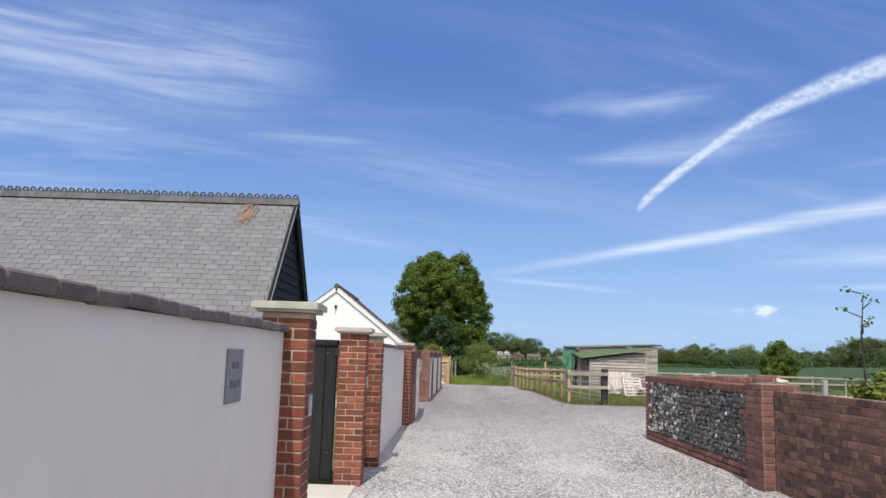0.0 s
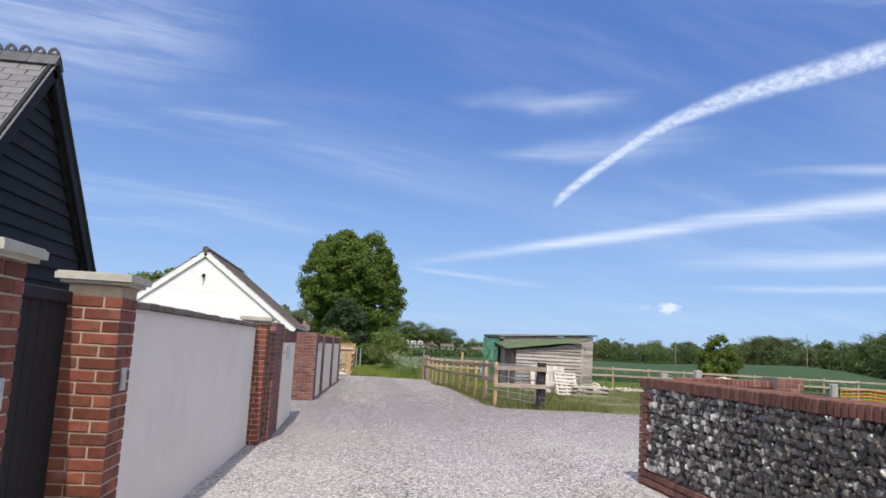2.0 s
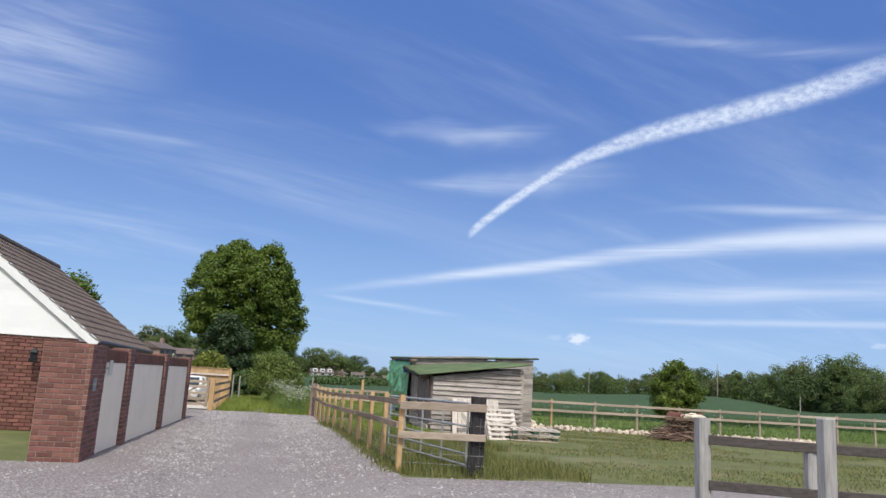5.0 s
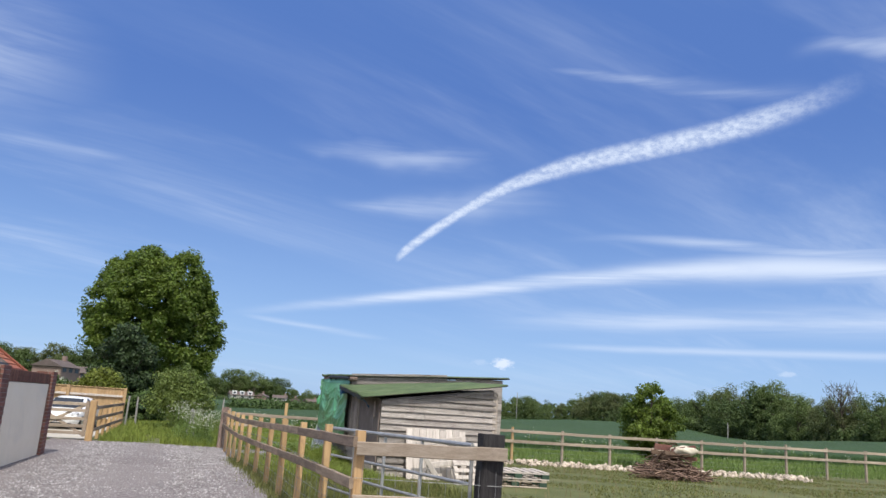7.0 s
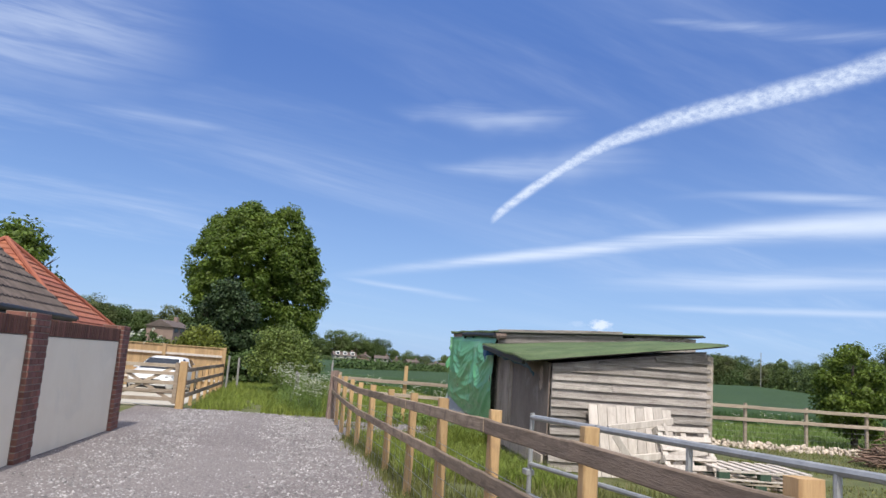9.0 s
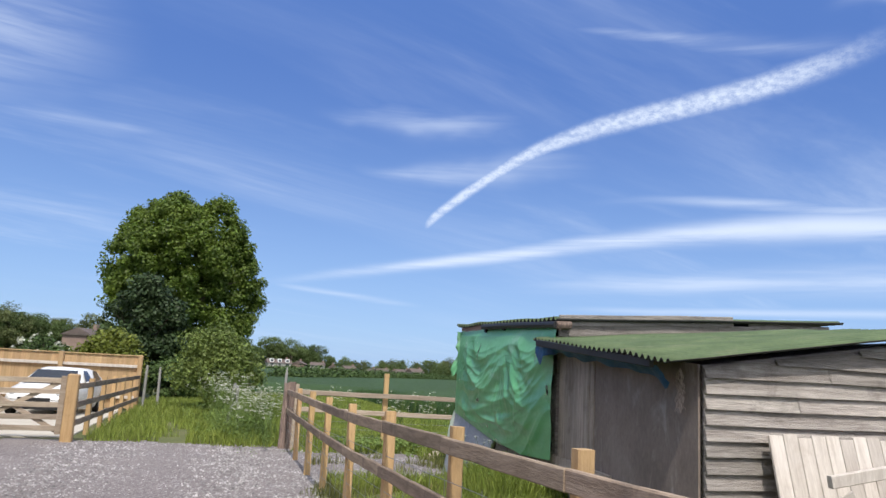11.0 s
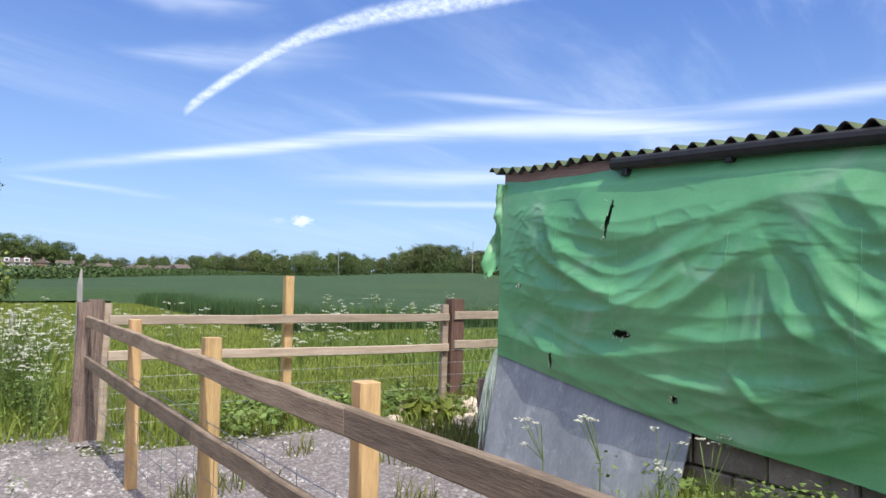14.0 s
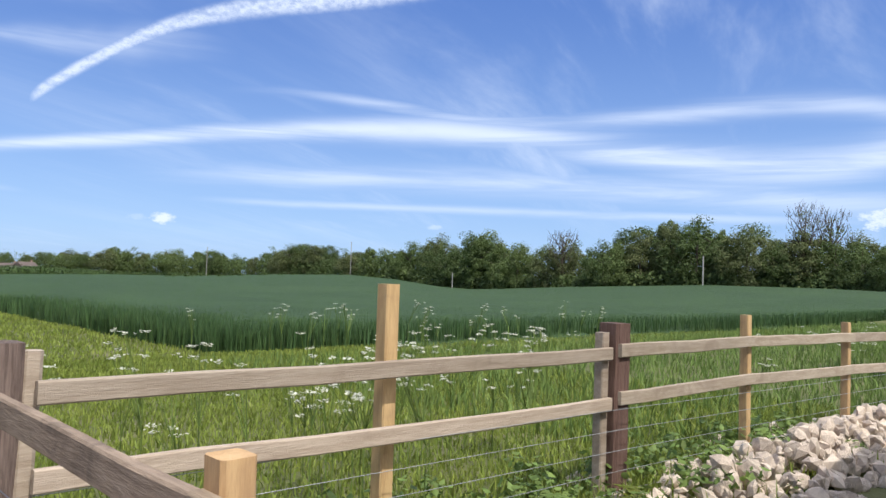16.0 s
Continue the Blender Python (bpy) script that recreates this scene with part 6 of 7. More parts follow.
# ---- timber by the shed ----
def pallet(name, m, label, mat="pallet_wood", blocks="pallet_wood"):
    ob = thing(name, label, "pallet", (0, 0, 0), "pallets")
    ob.matrix_basis = m
    for y in (-0.45, 0, 0.45):
        part("bearer", box(-0.6, 0.6, y - 0.05, y + 0.05, 0.0, 0.02, 0.003), mat, ob)
        part("bearer", box(-0.6, 0.6, y - 0.05, y + 0.05, 0.10, 0.12, 0.003), mat, ob)
        for x in (-0.53, 0, 0.53):
            part("block", box(x - 0.07, x + 0.07, y - 0.05, y + 0.05, 0.022, 0.098, 0.003), blocks, ob)
    for k in range(7):
        x = -0.55 + k * 0.183
        part("deck_board", box(x - 0.05, x + 0.05, -0.5, 0.5, 0.122, 0.142, 0.003), mat, ob)
    return ob


pallet("pallet", pose(9.0, 31.62, 0.18, 0, 0, -12), "weathered pallet with green blocks at the bottom of a stack", blocks="pallet_green")
pallet("pallet", pose(9.02, 31.6, 0.325, 0, 0, -9), "pale weathered pallet on top of a stack", "pale_plank", "pallet_green")
pallet("pallet", pose(8.2, 31.76, 0.46, 62, 0, 6) @ Matrix.Rotation(math.pi / 2, 4, "Z") @ Matrix.Diagonal((0.72, 0.8, 1, 1)), "pale pallet leaning on the shed boards", "pale_plank", "pale_plank")

wb = thing("board_panel", "bleached boarded door panel leaning on the shed wall", "door", (0, 0, 0))
wb.matrix_basis = pose(7.72, 32.22, 0.15, -14, 0, 0)
for k in range(9):
    part("board", box(-0.63 + k * 0.14, -0.63 + k * 0.14 + 0.134, -0.012, 0.012, 0, 0.98 + 0.015 * math.sin(k * 2.2), 0.003), "pale_plank", wb)
for z in (0.2, 0.8):
    part("ledge", box(-0.6, 0.6, 0.013, 0.04, z, z + 0.1, 0.003), "pale_plank", wb)
fr = thing("timber_frame", "rough pale timber frame leaning on the boards", "frame", (0, 0, 0))
for k, (a, b) in enumerate((((7.15, 31.9, 0.82), (8.05, 31.85, 0.97)), ((7.2, 31.8, 0.75), (7.55, 31.6, 0.2)), ((7.9, 31.85, 0.93), (8.0, 31.6, 0.2)), ((7.3, 31.75, 0.45), (8.45, 31.65, 0.62)))):
    part("batten", beam(a, b, 0.05, 0.09, 0.006, 0, 0.003, seed=k), "pale_plank", fr)


def brush_heap():
    ob = thing("brush_heap", "heap of cut branches and broken timber with pale sacking", "heap", (16.1, 36.3, 0.05))
    rnd = random.Random(2)
    bm = bmesh.new()
    for k in range(420):
        ang, r = rnd.uniform(0, math.tau), rnd.random() ** 0.6 * 0.9
        h = 1.0 * (1 - (r / 0.95) ** 0.9)
        c = Vector((r * math.cos(ang), r * math.sin(ang), rnd.uniform(0.0, h) + 0.05))
        t = Vector((rnd.uniform(-1, 1), rnd.uniform(-1, 1), rnd.uniform(-0.35, 0.25))).normalized()
        ln = rnd.uniform(0.15, 0.45)
        tube([c - t * ln, c + Vector((0, 0, 0.02)), c + t * ln], rnd.uniform(0.006, 0.022), 4, bm=bm)
    tagged(part("brushwood", bm, "stick", ob), kind="stuff")
    for k in range(9):
        a = Vector((rnd.uniform(-0.7, 0.1), rnd.uniform(-0.4, 0.3), rnd.uniform(0.55, 0.9)))
        b = a + Vector((rnd.uniform(0.3, 0.9), rnd.uniform(-0.2, 0.2), rnd.uniform(-0.1, 0.16)))
        part("plank", beam(a, b, 0.03, 0.11, 0.004, 0, 0.004, seed=k), "brick_plum" if k % 2 else "stick", ob)
    bm = bmesh.new()
    bmesh.ops.create_icosphere(bm, subdivisions=3, radius=1)
    for v in bm.verts:
        v.co = Vector((v.co.x * 0.45, v.co.y * 0.25, v.co.z * 0.14)) * (1 + 0.35 * noise.noise(v.co * 2.0))
        v.co += Vector((0.3, -0.2, 0.78))
    part("sacking", bm, "sack", ob, "crumpled pale sacking", True)


brush_heap()


def rubble():
    rng = random.Random(17)
    verts, faces = [], []
    ico = [(0, 0, 1), (0.89, 0, 0.45), (0.28, 0.85, 0.45), (-0.72, 0.53, 0.45), (-0.72, -0.53, 0.45), (0.28, -0.85, 0.45), (0.72, 0.53, -0.45), (-0.28, 0.85, -0.45), (-0.89, 0, -0.45), (-0.28, -0.85, -0.45), (0.72, -0.53, -0.45), (0, 0, -1)]
    tri = [(0, 1, 2), (0, 2, 3), (0, 3, 4), (0, 4, 5), (0, 5, 1), (1, 6, 2), (2, 7, 3), (3, 8, 4), (4, 9, 5), (5, 10, 1), (6, 7, 2), (7, 8, 3), (8, 9, 4), (9, 10, 5), (10, 6, 1), (11, 7, 6), (11, 8, 7), (11, 9, 8), (11, 10, 9), (11, 6, 10)]
    host = thing("chalk_rubble", "bank of pale chalk and broken stone rubble", "rubble", (0, 0, 0))
    kinds = []
    for k in range(10):
        me = quick_mesh("stone", [Vector(p) * rng.uniform(0.75, 1.15) for p in ico], tri)
        me.materials.append(MAT["chalk"])
        kinds.append(me)
    n = 0
    for k in range(2100):
        near = k < 1100
        x = 6.4 + 6.0 * rng.random() ** 0.55 if near else rng.uniform(12.2, 23)
        mid = 40.5 - 0.03 * (x - 8) - 0.2 * step(8.2 - x, 0.0, 1.5) if x < 13 else 40.1 - 0.16 * (x - 13)
        spread = 0.36 if near else 0.3
        off = rng.gauss(0, spread)
        y = mid + off
        s = (0.03 + 0.095 * rng.random() ** 1.6) * (1 if near else 0.8)
        z = ground_z(x, y) + 0.02 + max(0.0, 0.20 - 0.35 * abs(off)) * rng.random() * (1.4 * step(x, 7.2, 8.6) if near else 0.6)
        m = Matrix.Translation((x, y, z)) @ Euler((rng.uniform(0, 6), rng.uniform(0, 6), rng.uniform(0, 6))).to_matrix().to_4x4() @ Matrix.Diagonal((s, s * rng.uniform(0.6, 1), s * rng.uniform(0.35, 0.65), 1))
        if near and n < 300 and x < 11:
            piece("stone", rng.choice(kinds), "chalk", host, m)
            n += 1
        else:
            b = len(verts)
            verts += [m @ v.co for v in rng.choice(kinds).vertices]
            faces += [tuple(b + i for i in t) for t in tri]
    tagged(part("stones", quick_mesh("stones", verts, faces), "chalk", host), kind="stuff")


rubble()


# ---- parking place behind the five-bar gate ----
tagged(part("parking_slab", box(-4.5, 0.5, 41.9, 50.0, -0.05, 0.03, 0.01), "concrete"), "pale chalky parking place behind the gate", "paving", kind="structure")


def parking_fences():
    gp = thing("gate_post", "square new oak gate post", "post", (0.58, 41.25, 0))
    part("post", box(-0.09, 0.09, -0.09, 0.09, -0.1, 1.12, 0.015), "new_wood", gp)
    g = thing("five_bar_gate", "timber five bar gate with cross braces", "gate", (0.42, 41.35, 0))
    for z in (0.22, 0.40, 0.60, 0.82, 1.0):
        part("bar", beam((0, 0, z), (-3.0, 0.3, z - 0.05), 0.03, 0.085, 0.004, 0, 0.002, seed=int(z * 20)), "rail_wood_x", g)
    for a, b in (((-0.05, 0.03, 0.18), (-1.5, 0.18, 0.98)), ((-1.45, 0.18, 0.18), (-0.05, 0.03, 0.98)), ((-1.5, 0.18, 0.98), (-2.95, 0.33, 0.2))):
        part("brace", beam(a, b, 0.025, 0.075, 0.004, seed=3), "rail_wood_x", g)
    for x in (0.0, -1.5, -3.0):
        part("stile", box(x - 0.045, x + 0.045, -0.03 - 0.1 * x, 0.03 - 0.1 * x, 0.12, 1.08, 0.006), "rail_wood_x", g)
    f = thing("side_fence", "three rail timber fence beside the grass path", "fence", (0, 0, 0))
    n = 6
    for k in range(n):
        y = 42.7 + k * 1.45
        post(f, 0.66 + 0.03 * k, y, 1.02, 0.09, "new_wood")
    for z in (0.92, 0.62, 0.32):
        for k in range(n):
            ya, yb = 41.3 + k * 1.45 if k else 41.3, 42.7 + k * 1.45
            part("rail", beam((0.70 + 0.03 * (k - 1), ya, z), (0.70 + 0.03 * k, yb, z), 0.034, 0.095, 0.005, 0, 0.003, seed=k + int(z * 10)), "rail_wood", f)
    c = thing("closeboard_fence", "tall new closeboard fence with posts and rails", "fence", (0, 0, 0))
    for k in range(62):
        x = 0.8 - k * 0.105
        part("board", box(x - 0.056, x + 0.056, 50.0 + 0.008 * (k % 2), 50.02 + 0.008 * (k % 2), 0.05, 1.47 + 0.006 * math.sin(k * 2.1)), "board_fence", c)
    for x in (0.82, -1.2, -3.2, -5.2):
        part("post", box(x - 0.06, x + 0.06, 49.86, 49.98, -0.1, 1.52, 0.01), "board_fence", c)
    for z in (0.35, 1.2):
        part("rail", beam((0.8, 49.95, z), (-5.6, 49.95, z), 0.05, 0.08, 0.006), "pale_plank", c)
    part("capping", beam((0.85, 50.0, 1.495), (-5.6, 50.0, 1.495), 0.07, 0.03, 0.004), "board_fence", c)


parking_fences()


def build_car():
    ob = thing("car", "white hatchback parked behind the timber gate", "car", (0, 0, 0))
    ob.matrix_basis = pose(-1.0, 46.3, 0.03, 0, 0, -9) @ Matrix.Diagonal((0.84, 0.74, 0.74, 1))
    # length along y, nose towards -y: stations of (y, half width, sill, belt, roof, roof half width)
    st = [(0.0, 0.62, 0.32, 0.58, 0.60, 0.55), (0.10, 0.76, 0.20, 0.68, 0.70, 0.66), (0.5, 0.83, 0.18, 0.80, 0.83, 0.72), (1.05, 0.85, 0.18, 0.90, 0.93, 0.74),
          (1.75, 0.86, 0.18, 0.93, 1.38, 0.60), (2.2, 0.86, 0.18, 0.94, 1.47, 0.60), (3.0, 0.86, 0.18, 0.96, 1.45, 0.60), (3.6, 0.84, 0.18, 0.98, 1.36, 0.58), (3.9, 0.80, 0.25, 0.96, 1.05, 0.62), (3.98, 0.74, 0.34, 0.85, 0.88, 0.62)]
    bm = bmesh.new()
    rings = []
    for y, hw, sill, belt, roof, rw in st:
        prof = [(-hw * 0.9, sill), (-hw, sill + 0.18), (-hw, belt - 0.10), (-hw * 0.96, belt), (-rw, roof - 0.05), (-rw * 0.75, roof), (0, roof + 0.015),
                (rw * 0.75, roof), (rw, roof - 0.05), (hw * 0.96, belt), (hw, belt - 0.10), (hw, sill + 0.18), (hw * 0.9, sill)]
        rings.append([bm.verts.new((x, y, z)) for x, z in prof])
    for r0, r1 in zip(rings, rings[1:]):
        for k in range(len(r0) - 1):
            bm.faces.new((r0[k], r0[k + 1], r1[k + 1], r1[k]))
        bm.faces.new((r0[-1], r0[0], r1[0], r1[-1]))
    bm.faces.new(rings[0])
    bm.faces.new(rings[-1][::-1])
    bmesh.ops.recalc_face_normals(bm, faces=list(bm.faces))
    part("body", bm, "car_paint", ob, "", True)
    scr = bmesh.new()
    q = [scr.verts.new(p) for p in ((-0.70, 1.06, 0.955), (0.70, 1.06, 0.955), (0.54, 1.73, 1.385), (-0.54, 1.73, 1.385))]
    scr.faces.new(q)
    part("windscreen", scr, "glass", ob, "dark windscreen")
    for s in (-1, 1):
        for ya, yb, n in ((1.5, 2.35, "front"), (2.42, 3.3, "rear")):
            w = bmesh.new()
            q = [w.verts.new(p) for p in ((s * 0.868, ya + 0.05, 0.97), (s * 0.872, yb, 0.98), (s * 0.625, yb - 0.08, 1.385), (s * 0.63, max(ya + 0.42, 1.86), 1.385))]
            w.faces.new(q)
            part("side_window", w, "glass", ob)
        lamp = bmesh.new()
        bmesh.ops.create_uvsphere(lamp, u_segments=10, v_segments=6, radius=1, matrix=Matrix.Translation((s * 0.64, 0.20, 0.68)) @ Matrix.Rotation(s * 0.62, 4, "Z") @ Matrix.Rotation(-s * 0.35, 4, "Y") @ Matrix.Diagonal((0.20, 0.13, 0.085, 1)))
        part("headlight", lamp, "lamp_glass", ob, "clear headlamp", True)
        part("door_mirror", box(s * 0.95 - 0.08, s * 0.95 + 0.08, 1.42, 1.52, 0.94, 1.06, 0.03), "car_paint", ob)
        for y in (0.72, 3.22):
            tyre = part("tyre", tube([(s * 0.70, y, 0.30), (s * 0.87, y, 0.30)], 0.30, 20), "rubber", ob)
            part("rim", tube([(s * 0.86, y, 0.30), (s * 0.885, y, 0.30)], 0.19, 14), "steel", tyre)
    part("grille", box(-0.42, 0.42, -0.03, 0.06, 0.44, 0.56, 0.02), "metal_dark", ob)
    part("air_intake", box(-0.62, 0.62, -0.01, 0.14, 0.20, 0.31, 0.02), "metal_dark", ob)
    pl = part("plate", box(-0.26, 0.26, -0.035, -0.02, 0.33, 0.42, 0.004), "white_paint", ob)
    part("text_bar", box(-0.2, 0.2, -0.039, -0.0355, 0.355, 0.395), "metal_dark", pl)
    for s in (-1, 1):
        part("wiper", beam((s * 0.05, 1.03, 0.955), (s * 0.05 + 0.5, 1.2, 1.03), 0.015, 0.015, 0.003), "metal_dark", ob)


build_car()


# ---- plants ----
def leaf_cloud(rng, centres, radii, per, size, flat=0.6):
    """Leaves in clumps: small bent quads scattered in the outer shell of each clump."""
    m = len(centres)
    n = m * per
    c = np.repeat(centres, per, 0)
    r = np.repeat(radii, per, 0)
    d = rng.normal(size=(n, 3))
    d /= np.linalg.norm(d, axis=1)[:, None]
    pos = c + d * (r * (0.45 + 0.62 * rng.random(n)) )[:, None] * np.array([1, 1, 0.8])
    nrm = d * 0.7 + rng.normal(size=(n, 3)) * 0.5 + np.array([0, 0, flat])
    nrm /= np.linalg.norm(nrm, axis=1)[:, None]
    u = np.cross(nrm, rng.normal(size=(n, 3)))
    u /= np.linalg.norm(u, axis=1)[:, None]
    v = np.cross(nrm, u)
    s = (size * (0.6 + 0.8 * rng.random(n)))[:, None]
    a, b = pos - u * s * 0.9, pos + u * s * 0.9
    p, q = pos + v * s * 0.55 - nrm * s * 0.15, pos - v * s * 0.55 - nrm * s * 0.15
    verts = np.stack([a, p, b, q], 1).reshape(-1, 3)
    k = 4 * np.arange(n)[:, None]
    tris = np.concatenate([k + [0, 1, 2], k + [0, 2, 3]], 1).reshape(-1, 3)
    return verts, tris


def crown_points(rng, n, rx, ry, rz, squeeze=0.25, rag=0.22, fill=0.35):
    """Clump centres over an uneven egg-shaped crown about its own middle."""
    d = rng.normal(size=(n, 3))
    d /= np.linalg.norm(d, axis=1)[:, None]
    bump = np.array([1 + rag * noise.noise((a * 1.8, b * 1.8, c * 1.8 + rx)) for a, b, c in d])
    r = bump * np.where(rng.random(n) < fill, 0.35 + 0.5 * rng.random(n), 0.86 + 0.12 * rng.random(n))
    p = d * r[:, None]
    p[:, :2] *= (1 - squeeze * np.clip(p[:, 2:3], 0, 1))
    return p * np.array([rx, ry, rz])


def limbs(h, spread, trunk, seed, forks=7, lift=0.35):
    """A tapered trunk with limbs."""
    rnd = random.Random(seed)
    bm = tube([(0, 0, -0.2), (0.02 * h, 0.01 * h, h * 0.3), (0.0, 0.02 * h, h * 0.6), (0.01 * h, 0, h * 0.9)], trunk, 9, [1.25, 0.85, 0.55, 0.12])
    for k in range(forks):
        a, z = k * 2.4 + rnd.uniform(-0.3, 0.3), h * rnd.uniform(0.22, 0.65)
        e = Vector((math.cos(a), math.sin(a), 0)) * spread * rnd.uniform(0.6, 0.95)
        mid = Vector((0.01 * h, 0.01 * h, z)) + e * 0.45 + Vector((0, 0, h * lift * 0.3))
        end = Vector((0, 0, z)) + e + Vector((0, 0, h * lift * rnd.uniform(0.5, 0.9)))
        tube([(0.01 * h, 0.01 * h, z), mid, end], trunk * 0.42, 6, [1, 0.6, 0.12], bm=bm)
        for j in range(2):
            t = mid.lerp(end, 0.4)
            tube([t, t + Vector((rnd.uniform(-1, 1), rnd.uniform(-1, 1), rnd.uniform(0.2, 1))) * spread * 0.35], trunk * 0.16, 5, [1, 0.15], bm=bm)
    return bm


def tree(name, label, at, h, rx, ry, low, clumps, per, leaf, mat, seed, trunk=0.25, squeeze=0.25, rag=0.22, clump=0.22, category="tree", group="", forks=7):
    rng = np.random.default_rng(seed)
    ob = thing(name, label, category, at, group)
    part("trunk", limbs(h, (rx + ry) * 0.42, trunk, seed, forks), "bark", ob)
    rz = (h - low) / 2
    c = crown_points(rng, clumps, rx, ry, rz, squeeze, rag) * 0.9 + np.array([0, 0, low + rz])
    radii = (rx + ry) * 0.5 * clump * (0.6 + 0.8 * rng.random(clumps))
    v, t = leaf_cloud(rng, c, radii, per, leaf)
    v[:, 2] = np.maximum(v[:, 2], 0.02)
    part("crown", tri_mesh("crown", v, t), mat, ob)
    return ob


big = tree("maple_tree", "large rounded maple tree in full green leaf", (0.24, 80.0, -0.1), 13.55, 5.85, 5.4, 0.9, 950, 130, 0.125, "leaf_tree", 11, 0.5, 0.28, 0.34, 0.105)
tree("yew_tree", "dark evergreen tree with drooping foliage before the maple", (0.1, 58.0, 0), 4.85, 1.75, 1.6, 0.2, 110, 150, 0.085, "leaf_dark", 12, 0.16, 0.55, 0.25, 0.24)
tree("willow_bush", "feathery yellow green willow bush beside the path", (2.9, 50.2, 0), 2.6, 1.35, 1.2, 0.05, 120, 120, 0.05, "leaf_willow", 13, 0.05, 0.5, 0.3, 0.26, "bush")
tree("laurel_bush", "yellow green rounded shrub behind the closeboard fence", (-0.45, 53.2, 0), 2.3, 1.25, 1.1, 0.1, 60, 120, 0.07, "leaf_bright", 14, 0.06, 0.2, 0.2, 0.28, "bush")
tree("dark_hedge_bush", "dark green shrub at the foot of the evergreen", (1.5, 56.0, 0), 1.5, 1.1, 1.0, 0.0, 50, 110, 0.07, "hedge", 15, 0.05, 0.2, 0.2, 0.3, "bush")
tree("field_bush", "round green bush standing beyond the paddock fence", (18.7, 41.0, 0), 2.85, 1.1, 1.1, 0.35, 150, 120, 0.05, "leaf_tree", 16, 0.09, 0.3, 0.5, 0.2, "bush")
tree("garden_tree", "young green tree behind the roofs", (-6.6, 50.5, 0), 5.4, 1.9, 1.8, 1.5, 80, 110, 0.10, "leaf_tree", 17, 0.12, 0.2, 0.35, 0.25)
tree("garden_tree", "green tree showing above the white gable", (-8.2, 41.0, 0), 4.6, 1.6, 1.6, 1.5, 60, 110, 0.10, "leaf_tree", 18, 0.12, 0.2, 0.35, 0.25)
tree("yard_shrub", "small dark shrub against the brick gable", (-1.55, 29.7, 0), 1.35, 0.38, 0.35, 0.35, 26, 90, 0.045, "hedge", 19, 0.03, 0.2, 0.25, 0.35, "bush", forks=4)
tree("yellow_bush", "yellow leaved shrub behind the old brick wall", (5.75, 9.3, 0.1), 1.55, 0.7, 0.6, 0.3, 40, 110, 0.045, "leaf_bright", 20, 0.03, 0.2, 0.25, 0.3, "bush", forks=4)


def white_bush():
    ob = tree("blossom_bush", "bush covered in white blossom behind the fence", (-2.3, 53.0, 0), 1.95, 1.0, 0.9, 0.2, 44, 100, 0.06, "hedge", 22, 0.05, 0.2, 0.2, 0.3, "bush")
    rng = np.random.default_rng(23)
    c = crown_points(rng, 90, 1.05, 0.95, 0.95, 0.2, 0.2, 0.0) + np.array([0, 0, 1.1])
    v, t = leaf_cloud(rng, c, np.full(90, 0.09), 14, 0.04)
    part("blossom", tri_mesh("blossom", v, t), "flower", ob, "white blossom")


white_bush()


def sapling():
    ob = thing("sapling", "thin young tree with bare twigs and few leaves", "tree", (5.25, 9.3, 0.1))
    rnd = random.Random(31)
    bm = tube([(0, 0, 0), (0.02, 0, 1.0), (-0.02, 0, 1.9), (0.03, 0, 2.42)], 0.022, 7, [1, 0.8, 0.5, 0.15])
    ends = []
    for k in range(13):
        z = 1.2 + k * 0.1
        a = k * 2.4
        e = Vector((math.cos(a) * rnd.uniform(0.08, 0.30), math.sin(a) * rnd.uniform(0.08, 0.28), z + rnd.uniform(0.0, 0.12)))
        tube([(0, 0, z), e.lerp(Vector((0, 0, z)), 0.4), e], 0.009, 5, [1, 0.8, 0.3], bm=bm)
        ends.append(e)
    part("trunk", bm, "bark", ob)
    rng = np.random.default_rng(4)
    v, t = leaf_cloud(rng, np.array([list(e) for e in ends]), np.full(len(ends), 0.07), 9, 0.03)
    part("leaves", tri_mesh("leaves", v, t), "leaf_tree", ob)


sapling()


